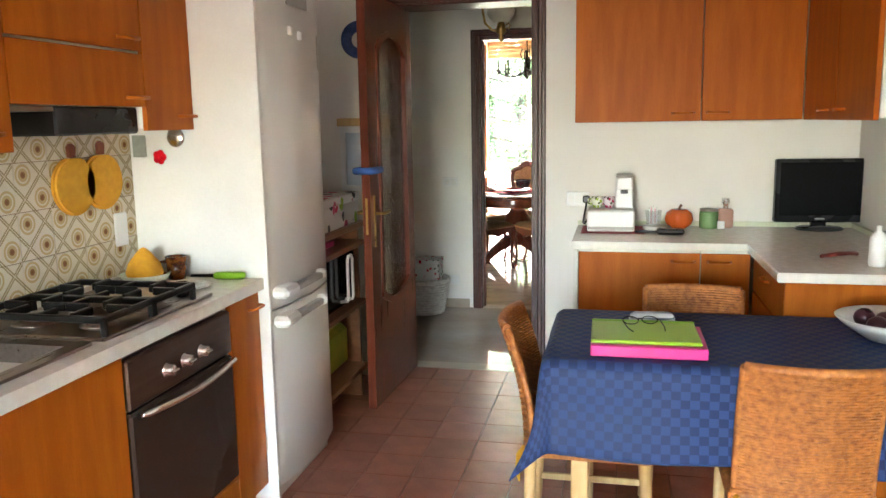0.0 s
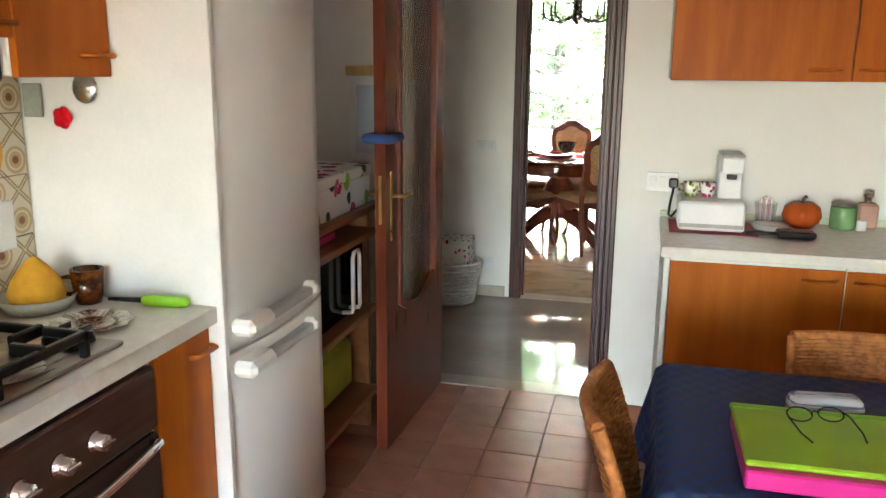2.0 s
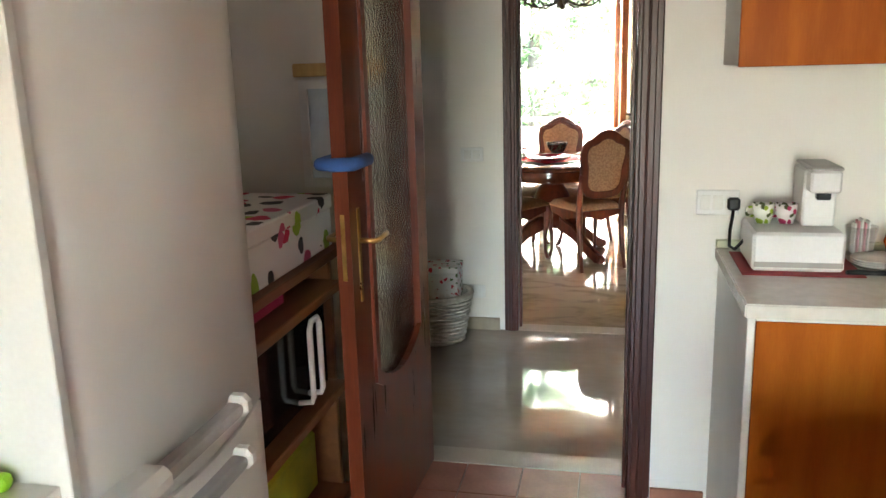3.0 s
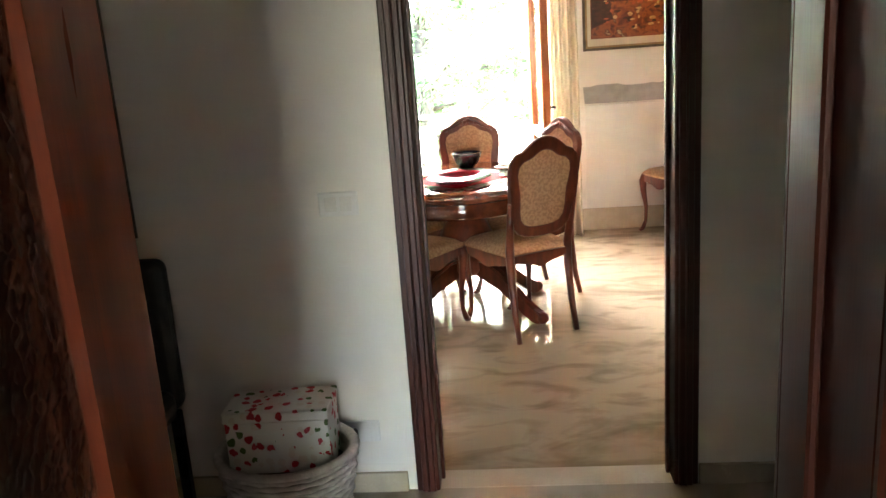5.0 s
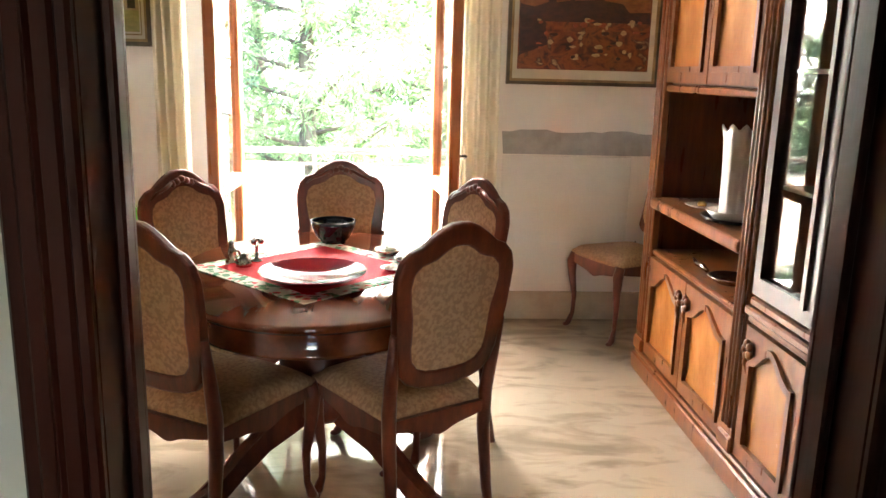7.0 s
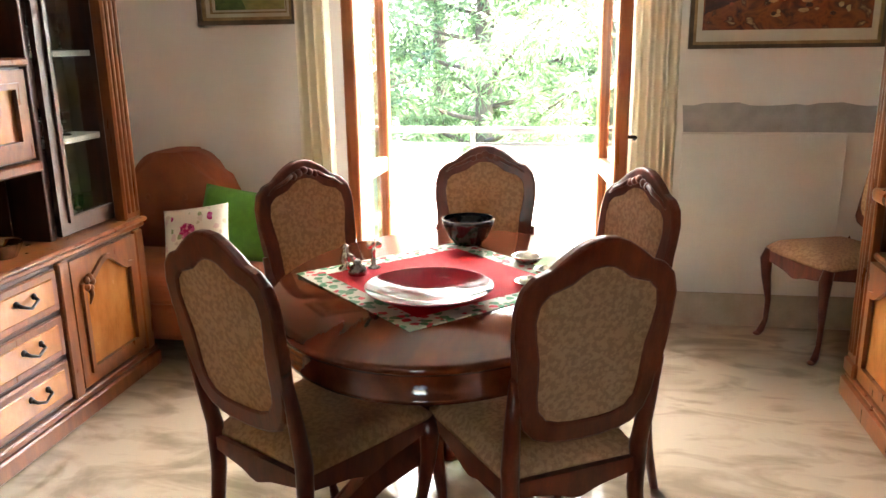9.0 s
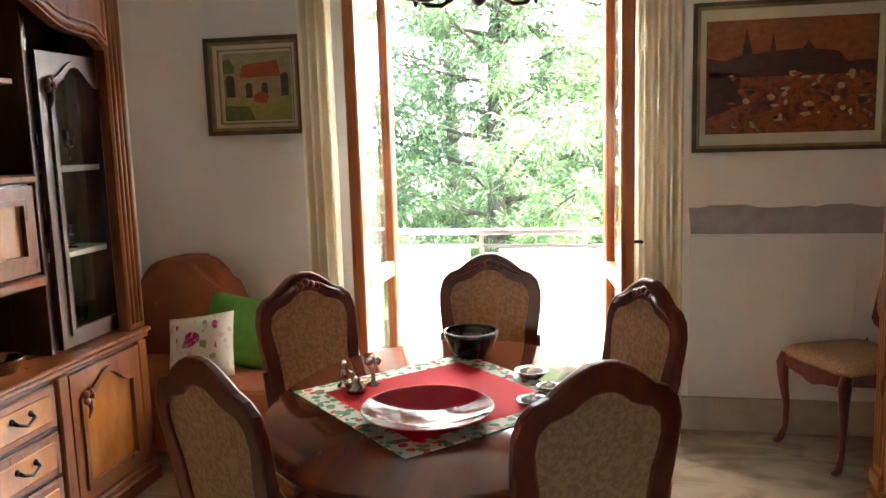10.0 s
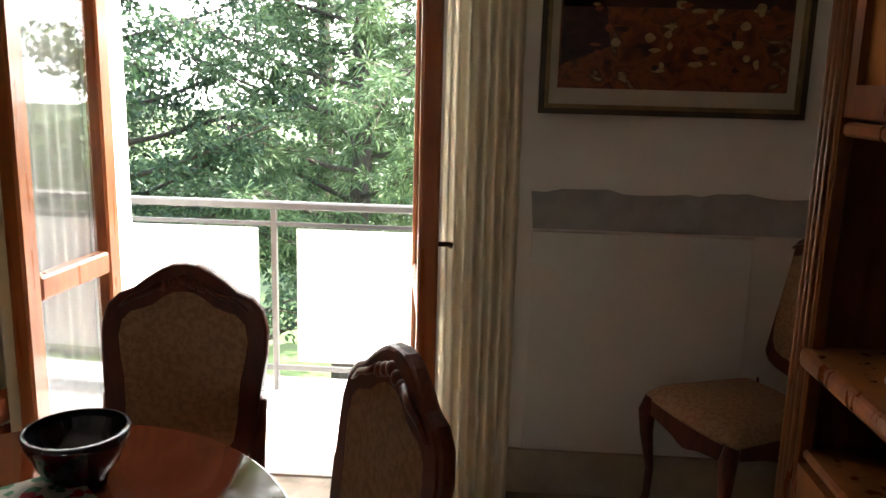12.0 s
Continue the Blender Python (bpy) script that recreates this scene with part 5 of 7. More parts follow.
for k in range(4):
    a = 2 * math.pi * k / 4 + 0.5
    bm = bmesh.new()
    tube(bm, [(r * math.cos(a), r * math.sin(a), z) for r, z in ((0.02, 2.07), (0.06, 2.11), (0.075, 2.16), (0.055, 2.20), (0.06, 2.23))], [0.007, 0.006, 0.006, 0.005, 0.003], 6)
    part("scroll", bm, BRONZE, ch)

# ---- kitchen ----
def bar_handle(bm, x, y, z, along, length=0.10, out=0.022, s=1):
    """A small D-handle on a front; along 'y' or 'x'; s is the way the front looks."""
    if along == "y":
        pts = [(x, y - length / 2, z), (x + s * out, y - length / 2 + 0.012, z), (x + s * out, y + length / 2 - 0.012, z), (x, y + length / 2, z)]
    else:
        pts = [(x - length / 2, y, z), (x - length / 2 + 0.012, y - out, z), (x + length / 2 - 0.012, y - out, z), (x + length / 2, y, z)]
    return tube(bm, pts, 0.006, 8)


def front_y(parent, name, x, y0, y1, z0, z1, hy=None, hz=None):
    """A veneered front in the plane x looking to +x."""
    d = part(name, boxes((x - 0.018, y0 + 0.002, z0 + 0.002, x, y1 - 0.002, z1 - 0.002), bevel=0.002), ORANGE_WOOD, parent)
    if hy is not None:
        part("handle", bar_handle(bmesh.new(), x - 0.001, hy, hz, "y"), ORANGE_WOOD, d, "wooden bar handle")
    return d


def front_x(parent, name, y, x0, x1, z0, z1, hx=None, hz=None):
    """A veneered front in the plane y looking to -y."""
    d = part(name, boxes((x0 + 0.002, y, z0 + 0.002, x1 - 0.002, y + 0.018, z1 - 0.002), bevel=0.002), ORANGE_WOOD, parent)
    if hx is not None:
        part("handle", bar_handle(bmesh.new(), hx, y + 0.001, hz, "x"), ORANGE_WOOD, d, "wooden bar handle")
    return d


LW = -1.915
# left run of base units
for y0, y1, hy in ((-0.60, 0.0, -0.1), (0.0, 0.66, 0.56), (0.66, 1.32, 0.76), (1.32, 1.952, 1.42), (2.558, 2.785, 2.74)):
    u = thing("base_cabinet", "cherry-veneered kitchen base cabinet under the worktop", "cabinet", (0, 0, 0), 0, "left base cabinets")
    part("body", boxes((LW, y0 + 0.001, 0.10, -1.443, y1 - 0.001, 0.858)), WHITE_PANEL, u)
    part("plinth", boxes((LW, y0 + 0.001, 0.0, -1.48, y1 - 0.001, 0.10)), ORANGE_WOOD, u)
    front_y(u, "door", -1.425, y0, y1, 0.10, 0.852, hy, 0.80)
oven_u = thing("oven", "built-in dark steel oven with three knobs under the hob", "oven", (0, 0, 0))
part("housing", boxes((LW, 1.954, 0.10, -1.45, 2.556, 0.858)), OVEN_STEEL, oven_u)
part("plinth", boxes((LW, 1.954, 0.0, -1.48, 2.556, 0.10)), ORANGE_WOOD, oven_u)
part("control_panel", boxes((-1.452, 1.960, 0.69, -1.420, 2.550, 0.835), bevel=0.006), OVEN_STEEL, oven_u)
part("oven_door", boxes((-1.452, 1.960, 0.24, -1.418, 2.550, 0.682), bevel=0.008), OVEN_GLASS, oven_u, "smoked glass door")
part("drawer_front", boxes((-1.452, 1.960, 0.105, -1.422, 2.550, 0.232), bevel=0.004), ORANGE_WOOD, oven_u)
for y in (2.145, 2.243, 2.342):
    bm = bmesh.new()
    lathe(bm, [(0, 0), (0.024, 0), (0.022, 0.006), (0.018, 0.010), (0.016, 0.028), (0, 0.030)], 20)
    box(bm, -0.004, -0.018, 0.028, 0.004, 0.018, 0.036, 0.002)
    o = part("knob", bm, CHROME, oven_u, "chrome knob")
    o.matrix_basis = pose(-1.421, y, 0.754, 0, 90, 0)
bm = bmesh.new()
tube(bm, [(-1.420, 1.992, 0.668), (-1.392, 2.002, 0.676)] + [(-1.392 + 0.012 * math.sin(math.pi * i / 10), 2.002 + 0.505 * i / 10, 0.676 - 0.012 * math.sin(math.pi * i / 10)) for i in range(1, 10)] + [(-1.392, 2.507, 0.676), (-1.420, 2.517, 0.668)], 0.010, 10)
part("oven_handle", bm, CHROME, oven_u, "bowed chrome bar handle")

worktop = thing("worktop", "cream laminate worktop with an inset sink", "worktop", (0, 0, 0))
bm = bmesh.new()
ring(bm, rect(LW, -0.60, -1.402, 2.785), rect(-1.87, 1.02, -1.47, 1.88), "xy", 0.860, 0.900)
part("slab", bm, WORKTOP, worktop)
part("upstand", boxes((LW, -0.60, 0.900, LW + 0.018, 2.785, 0.925), bevel=0.003), WORKTOP, worktop)
sink = thing("sink", "stainless steel inset sink with a raised rim", "sink", (0, 0, 0))
bm = bmesh.new()
ring(bm, rect(-1.875, 1.015, -1.462, 1.885), rect(-1.83, 1.07, -1.51, 1.84), "xy", 0.8995, 0.908)
part("rim", bm, STEEL, sink)
bm = boxes((-1.832, 1.068, 0.735, -1.508, 1.842, 0.742), (-1.832, 1.068, 0.742, -1.828, 1.842, 0.904), (-1.512, 1.068, 0.742, -1.508, 1.842, 0.904), (-1.832, 1.068, 0.742, -1.508, 1.072, 0.904), (-1.832, 1.838, 0.742, -1.508, 1.842, 0.904), bevel=0)
part("basin", bm, STEEL, sink)

hob = thing("gas_hob", "stainless gas hob with four burners and cast-iron grates", "hob", (-1.650, 2.205, 0.9005))
part("plate", boxes((-0.235, -0.290, 0, 0.205, 0.285, 0.010), bevel=0.004), STEEL, hob)
for i, (x, y, r) in enumerate(((-0.10, -0.165, 0.045), (0.10, -0.165, 0.035), (-0.10, 0.065, 0.035), (0.10, 0.065, 0.050))):
    bm = bmesh.new()
    lathe(bm, [(0, 0.0105), (r * 1.5, 0.0105), (r * 1.5, 0.014), (r * 1.1, 0.018), (r, 0.026), (r, 0.034), (r * 0.8, 0.038), (0, 0.039)], 24, (x, y, 0))
    part("burner", bm, STEEL, hob, "steel burner with a black cap")
for y0, y1 in ((-0.275, -0.055), (-0.045, 0.175)):
    bm = bmesh.new()
    z = 0.055
    for a, b in (((-0.21, y0, z), (0.195, y0, z)), ((-0.21, y1, z), (0.195, y1, z)), ((-0.21, y0, z), (-0.21, y1, z)), ((0.195, y0, z), (0.195, y1, z)),
                 ((-0.0075, y0, z), (-0.0075, y0 + 0.07, z)), ((-0.0075, y1 - 0.07, z), (-0.0075, y1, z))):
        box(bm, min(a[0], b[0]) - 0.008, min(a[1], b[1]) - 0.008, z - 0.009, max(a[0], b[0]) + 0.008, max(a[1], b[1]) + 0.008, z + 0.010, 0.003)
    ym = (y0 + y1) / 2
    for cx in (-0.10, 0.10):
        for dx, dy in ((1, 0), (-1, 0), (0, 1), (0, -1)):
            x0, x1 = sorted((cx + dx * 0.028, cx + dx * 0.10))
            ya_, yb_ = sorted((ym + dy * 0.028, ym + dy * 0.11))
            if dx:
                box(bm, x0, ym - 0.008, z - 0.008, x1, ym + 0.008, z + 0.016, 0.003)
            else:
                box(bm, cx - 0.008, ya_, z - 0.008, cx + 0.008, yb_, z + 0.016, 0.003)
    for x in (-0.21, 0.195):
        for y in (y0, y1):
            box(bm, x - 0.008, y - 0.008, 0.0102, x + 0.008, y + 0.008, z, 0.002)
    part("grate", bm, IRON, hob, "black cast-iron pan support")
for k in range(4):
    bm = bmesh.new()
    x, y = (0.085 + 0.05 * (k % 2), 0.212 + 0.045 * (k // 2))
    lathe(bm, [(0, 0.0105), (0.018, 0.0105), (0.016, 0.030), (0, 0.032)], 14, (x, y, 0))
    box(bm, x - 0.004, y - 0.016, 0.030, x + 0.004, y + 0.016, 0.044, 0.002)
    part("knob", bm, BLACK_PLASTIC, hob)

# wall cupboards and hood on the left
FX = -1.64
for y0, y1, z0, hy in ((2.490, 2.785, 1.445, 2.73), (1.23, 1.893, 1.40, 1.80), (0.60, 1.23, 1.40, 1.14), (-0.05, 0.60, 1.40, 0.50)):
    u = thing("wall_cabinet", "cherry-veneered kitchen wall cupboard above the worktop", "cabinet", (0, 0, 0), 0, "left wall cupboards")
    part("body", boxes((LW, y0 + 0.001, z0, FX - 0.018, y1 - 0.001, 2.24)), WHITE_PANEL, u)
    front_y(u, "door", FX, y0, y1, z0 - 0.004, 2.24, hy, z0 + 0.045)
hood = thing("cooker_hood", "cherry-fronted cooker hood with a black extractor visor", "cooker hood", (0, 0, 0))
part("body", boxes((LW, 1.896, 1.52, FX - 0.02, 2.487, 2.24)), WHITE_PANEL, hood)
front_y(hood, "door", FX, 1.894, 2.489, 1.693, 2.24, 2.41, 1.73)
front_y(hood, "visor_front", FX, 1.894, 2.489, 1.518, 1.688, 2.44, 1.548)
part("extractor", boxes((LW + 0.02, 2.09, 1.435, FX - 0.03, 2.487, 1.518), bevel=0.006), BLACK_PLASTIC, hood)
part("visor", boxes((LW + 0.02, 1.896, 1.503, FX - 0.03, 2.09, 1.518), bevel=0.002), STEEL, hood)

# tall panel and fridge
solid("side_panel", boxes((LW, 2.787, 0.0, -1.385, 2.807, 1.955), bevel=0.002), WHITE_PANEL, "tall white laminate panel beside the fridge", "panel")
fridge = thing("fridge_freezer", "tall white fridge-freezer with bowed doors and grey grip handles", "fridge", (0, 0, 0))
part("cabinet", boxes((LW + 0.01, 2.812, 0.02, -1.435, 3.405, 1.975), bevel=0.006), FRIDGE_WHITE, fridge)


def bowed(z0, z1):
    """A fridge door whose front bows out along its width."""
    n = 12
    pts = [(-1.432, 2.815), (-1.402, 2.815)] + [(-1.392 + 0.030 * math.sin(math.pi * (i / n)), 2.822 + 0.576 * i / n) for i in range(n + 1)] + [(-1.402, 3.402), (-1.432, 3.402)]
    bm = prism(bmesh.new(), pts, "xy", z0, z1)
    for f in bm.faces:
        f.smooth = len(f.verts) == 4
    return bm


part("fridge_door", bowed(0.772, 1.975), FRIDGE_WHITE, fridge)
part("freezer_door", bowed(0.075, 0.764), FRIDGE_WHITE, fridge)
part("kickplate", boxes((-1.46, 2.82, 0.0, -1.42, 3.40, 0.07)), FRIDGE_WHITE, fridge)
GREY_PLASTIC = material("grey_plastic", (0.42, 0.40, 0.37), rough=0.4, scale=8)
for z, s in ((0.815, 1), (0.705, 1)):
    bm = bmesh.new()
    box(bm, -1.372, 2.90, z + 0.002, -1.334, 3.215, z + 0.030, 0.010, 2)
    h = part("handle", bm, GREY_PLASTIC, fridge, "grey grip handle")
    part("handle_end", boxes((-1.396, 2.822, z - 0.004, -1.326, 2.955, z + 0.040), bevel=0.014), FRIDGE_WHITE, h, "white end cap")
    part("handle_end", boxes((-1.376, 3.205, z - 0.004, -1.328, 3.245, z + 0.040), bevel=0.012), FRIDGE_WHITE, h, "white end cap")
part("badge", boxes((-1.366, 3.02, 1.90, -1.361, 3.22, 1.955), bevel=0.001), GREY_PLASTIC, fridge, "small grey plate")
for y, z in ((3.03, 1.80), (3.12, 1.79)):
    solid("magnet_hook", boxes((-1.365, y - 0.012, z - 0.012, -1.350, y + 0.012, z + 0.02), bevel=0.004), WHITE_PLASTIC, "small white hook on the fridge door", "hook")

# open shelf unit between fridge and doorway
SHELF_WOOD = material("brown_shelf_wood", (0.26, 0.10, 0.035), (0.18, 0.06, 0.02), 6, stretch=(4, 0.6, 4), rough=0.4)
su = thing("shelf_unit", "brown wooden open shelf unit holding boxes and an oven", "shelf", (0, 0, 0))
for y in (3.425, 4.06):
    part("side", boxes((LW + 0.01, y, 0.0, -1.47, y + 0.025, 0.913), bevel=0.003), SHELF_WOOD, su)
for z in (0.165, 0.515, 0.828):
    part("shelf", boxes((LW + 0.012, 3.452, z, -1.43, 4.058, z + 0.028), bevel=0.003), SHELF_WOOD, su)
part("shelf", boxes((LW + 0.012, 3.425, 0.9135, -1.455, 4.20, 0.940), bevel=0.003), SHELF_WOOD, su)
mw = thing("microwave", "black microwave oven with a white looped handle", "microwave", (0, 0, 0))
part("body", boxes((-1.90, 3.48, 0.544, -1.50, 4.03, 0.815), bevel=0.006), BLACK_PLASTIC, mw)
part("door", boxes((-1.50, 3.485, 0.549, -1.478, 4.025, 0.812), bevel=0.004), BLACK_SCREEN, mw)
bm = bmesh.new()
tube(bm, [(-1.478, 3.80, 0.575), (-1.44, 3.80, 0.580), (-1.435, 3.80, 0.595), (-1.435, 3.80, 0.785), (-1.435, 3.815, 0.805), (-1.435, 3.855, 0.805), (-1.435, 3.87, 0.785), (-1.435, 3.87, 0.595), (-1.44, 3.87, 0.580), (-1.478, 3.87, 0.575)], 0.008, 8)
part("door_handle", bm, WHITE_PLASTIC, mw, "white looped handle")
ELEPHANT = spots("patterned_box_print", (0.78, 0.76, 0.72), [(0.55, 0.03, 0.08), (0.05, 0.05, 0.05), (0.30, 0.45, 0.05), (0.55, 0.10, 0.18)], 13, 0.40)
pbox = thing("storage_box", "white cardboard box printed with red and green animals", "box", (0, 0, 0))
part("box", boxes((-1.88, 3.56, 0.941, -1.485, 4.145, 1.055), bevel=0.003), ELEPHANT, pbox)
part("lid", boxes((-1.885, 3.555, 1.056, -1.48, 4.150, 1.098), bevel=0.004), ELEPHANT, pbox)
solid("notebook", boxes((-1.75, 3.60, 0.859, -1.50, 3.80, 0.885), bevel=0.003), material("magenta_cover", (0.50, 0.02, 0.12), rough=0.4, scale=10), "magenta booklet lying on a shelf", "book")
solid("cassette_box", boxes((-1.72, 3.62, 0.8855, -1.52, 3.78, 0.905), bevel=0.003), WHITE_PLASTIC, "flat white box on a booklet", "box")
solid("yellow_bag", boxes((-1.90, 3.50, 0.194, -1.52, 4.02, 0.42), bevel=0.03), material("yellow_green_plastic", (0.62, 0.62, 0.06), (0.40, 0.50, 0.05), 9, rough=0.35), "bright yellow-green plastic bag on the lowest shelf", "bag")

# on the wall behind the door
kb = thing("key_rack", "small white framed message board with a wooden top", "board", (0, 0, 0))
bm = bmesh.new()
ring(bm, rect(-1.655, 1.08, -1.41, 1.428), rect(-1.628, 1.11, -1.437, 1.40), "xz", 4.375, 4.399)
part("frame", bm, WHITE_PLASTIC, kb)
part("pane", boxes((-1.630, 4.388, 1.108, -1.435, 4.398, 1.402), bevel=0), material("pale_blue_paper", (0.55, 0.62, 0.70), rough=0.6, scale=9), kb)
part("top_board", boxes((-1.672, 4.372, 1.438, -1.40, 4.399, 1.480), bevel=0.004), PALE_WOOD, kb)
wp = thing("wall_plate", "blue and white painted ceramic plate hung on the wall", "plate", (-1.53, 4.398, 1.90))
bm = bmesh.new()
lathe(bm, [(0, 0.008), (0.06, 0.008), (0.095, 0.024), (0.10, 0.022), (0.06, 0.0), (0, 0.0)], 32)
o = part("dish", bm, material("cobalt_glaze", (0.04, 0.07, 0.22), (0.02, 0.04, 0.14), 30, rough=0.2), wp)
o.matrix_basis = pose(0, 0, 0, 90, 0, 0)
bm = bmesh.new()
lathe(bm, [(0, 0.0105), (0.042, 0.0105), (0.042, 0.0085), (0, 0.0085)], 24)
o = part("painted_centre", bm, CERAMIC, wp)
o.matrix_basis = pose(0, 0, 0, 90, 0, 0)

# ---- L-shaped counter opposite ----
CX0, CX1 = -0.335, 1.008
for x0, x1, hx in ((-0.315, 0.230, 0.155), (0.230, 0.445, 0.31)):
    u = thing("base_cabinet", "cherry-veneered base cabinet under the counter", "cabinet", (0, 0, 0), 0, "counter base cabinets")
    part("body", boxes((x0 + 0.001, 3.832, 0.10, x1 - 0.001, 4.395, 0.858)), WHITE_PANEL, u)
    part("plinth", boxes((x0 + 0.001, 3.88, 0.0, x1 - 0.001, 4.395, 0.10)), ORANGE_WOOD, u)
    front_x(u, "door", 3.830, x0, x1, 0.10, 0.85, hx, 0.81)
solid("side_panel", boxes((-0.335, 3.815, 0.0, -0.316, 4.395, 0.859), bevel=0.002), WHITE_PANEL, "white laminate end panel of the counter", "panel")
u = thing("base_cabinet", "cherry-veneered drawer cabinet under the side counter", "cabinet", (0, 0, 0), 0, "counter base cabinets")
part("body", boxes((0.474, 3.165, 0.10, 1.008, 3.828, 0.858)), WHITE_PANEL, u)
part("plinth", boxes((0.52, 3.165, 0.0, 1.008, 3.828, 0.10)), ORANGE_WOOD, u)
for z0, z1 in ((0.69, 0.85), (0.52, 0.685), (0.10, 0.515)):
    d = part("drawer", boxes((0.455, 3.168, z0 + 0.002, 0.473, 3.826, z1 - 0.002), bevel=0.002), ORANGE_WOOD, u)
    part("handle", bar_handle(bmesh.new(), 0.456, 3.5, z1 - 0.05, "y", 0.10, 0.022, -1), ORANGE_WOOD, d)
solid("side_panel", boxes((0.456, 3.145, 0.0, 1.008, 3.163, 0.859), bevel=0.002), ORANGE_WOOD, "cherry-veneered end panel of the side counter", "panel")
ct = thing("worktop", "cream L-shaped worktop along two walls", "worktop", (0, 0, 0))
bm = bmesh.new()
prism(bm, [(-0.345, 3.795), (0.425, 3.795), (0.425, 3.120), (1.008, 3.120), (1.008, 4.395), (-0.345, 4.395)], "xy", 0.8640, 0.900)
bmesh.ops.bevel(bm, geom=bm.edges[:], offset=0.004, segments=2, affect="EDGES")
part("slab", bm, WORKTOP, ct)
part("upstand", boxes((-0.345, 4.378, 0.9005, 1.008, 4.396, 0.925), (0.990, 3.12, 0.9005, 1.009, 4.378, 0.925)), material("pale_green_upstand", (0.62, 0.64, 0.46), rough=0.4, scale=8), ct, "pale green upstand")
for x0, x1, hx in ((-0.350, 0.236, 0.155), (0.236, 0.682, 0.31)):
    u = thing("wall_cabinet", "cherry-veneered wall cupboard above the counter", "cabinet", (0, 0, 0), 0, "counter wall cupboards")
    part("body", boxes((x0 + 0.001, 4.110, 1.441, x1 - 0.001, 4.397, 2.24)), WHITE_PANEL, u)
    front_x(u, "door", 4.092, x0, x1, 1.435, 2.24, hx, 1.475)
for y0, y1, hy in ((3.55, 4.088, 3.70), (3.05, 3.55, 3.45)):
    u = thing("wall_cabinet", "cherry-veneered wall cupboard above the side counter", "cabinet", (0, 0, 0), 0, "counter wall cupboards")
    part("body", boxes((0.703, y0 + 0.001, 1.441, 1.009, y1 - 0.001, 2.24)), WHITE_PANEL, u)
    d = part("door", boxes((0.684, y0 + 0.002, 1.435, 0.702, y1 - 0.002, 2.24), bevel=0.002), ORANGE_WOOD, u)
    part("handle", bar_handle(bmesh.new(), 0.685, hy, 1.475, "y", 0.10, 0.022, -1), ORANGE_WOOD, d)

# things on the counter
CT = 0.9005
tv = thing("television", "small black flat television on a round foot", "television", (0.825, 4.30, CT), 4)
part("body", boxes((-0.21, 0.0, 0.035, 0.21, 0.045, 0.345), bevel=0.006), BLACK_PLASTIC, tv)
part("screen", boxes((-0.19, -0.003, 0.070, 0.19, 0.001, 0.328), bevel=0.001), BLACK_SCREEN, tv)
part("neck", boxes((-0.035, 0.008, 0.012, 0.035, 0.035, 0.05)), BLACK_PLASTIC, tv)
bm = bmesh.new()
lathe(bm, [(0, 0), (0.11, 0), (0.115, 0.006), (0.10, 0.014), (0, 0.018)], 36, (0, 0, 0), 1.0, 0.75)
part("foot", bm, BLACK_PLASTIC, tv)
part("badge", boxes((-0.022, -0.0045, 0.050, 0.022, -0.001, 0.056), bevel=0), GREY_PLASTIC, tv)
cm = thing("coffee_machine", "white capsule coffee machine with a chrome-sided tower", "coffee machine", (-0.172, 4.195, CT + 0.003))
part("base", boxes((-0.115, -0.10, 0.0, 0.115, 0.12, 0.105), bevel=0.008), WHITE_PLASTIC, cm)
part("tray_slot", boxes((-0.11, -0.103, 0.012, 0.11, -0.098, 0.026), bevel=0.001), GREY_PLASTIC, cm)
part("tower", boxes((0.02, -0.01, 0.106, 0.105, 0.12, 0.262), bevel=0.006), WHITE_PLASTIC, cm)
part("brew_head", boxes((0.024, -0.07, 0.205, 0.101, -0.011, 0.264), bevel=0.006), WHITE_PLASTIC, cm, "white brew head")
part("spout", boxes((0.045, -0.055, 0.185, 0.08, -0.03, 0.205), bevel=0.003), BLACK_PLASTIC, cm)
part("head_cap", boxes((0.022, -0.072, 0.2645, 0.103, 0.12, 0.274), bevel=0.004), GREY_PLASTIC, cm)
solid("placemat", boxes((-0.315, 4.06, CT, -0.01, 4.325, CT + 0.0025), bevel=0.001), material("red_mat", (0.34, 0.03, 0.03), rough=0.6, scale=30), "dark red mat under the coffee machine", "mat")
CUP_A = spots("green_spotted_glaze", (0.70, 0.70, 0.62), [(0.30, 0.42, 0.05), (0.10, 0.12, 0.05)], 55, 0.42, 0.2)
CUP_B = spots("pink_spotted_glaze", (0.72, 0.66, 0.64), [(0.45, 0.05, 0.12), (0.10, 0.10, 0.05)], 55, 0.42, 0.2)
for x, m_, c in ((-0.242, CUP_A, "green"), (-0.182, CUP_B, "pink")):
    bm = bmesh.new()
    lathe(bm, [(0, 0), (0.020, 0), (0.028, 0.03), (0.030, 0.055), (0.027, 0.055), (0.024, 0.02), (0, 0.008)], 20)
    tube(bm, [(-0.028, 0, 0.045), (-0.044, 0, 0.042), (-0.044, 0, 0.022), (-0.026, 0, 0.018)], 0.004, 8)
    solid("cup", bm, m_, f"small {c} spotted espresso cup on the coffee machine", "cup", (x, 4.235, CT + 0.1085), 0, "espresso cups")
bm = bmesh.new()
tube(bm, [(-0.286, 4.26, CT + 0.05), (-0.305, 4.28, CT + 0.02), (-0.315, 4.32, CT + 0.02), (-0.31, 4.36, CT + 0.06), (-0.303, 4.372, CT + 0.10), (-0.300, 4.385, CT + 0.13)], 0.005, 8)
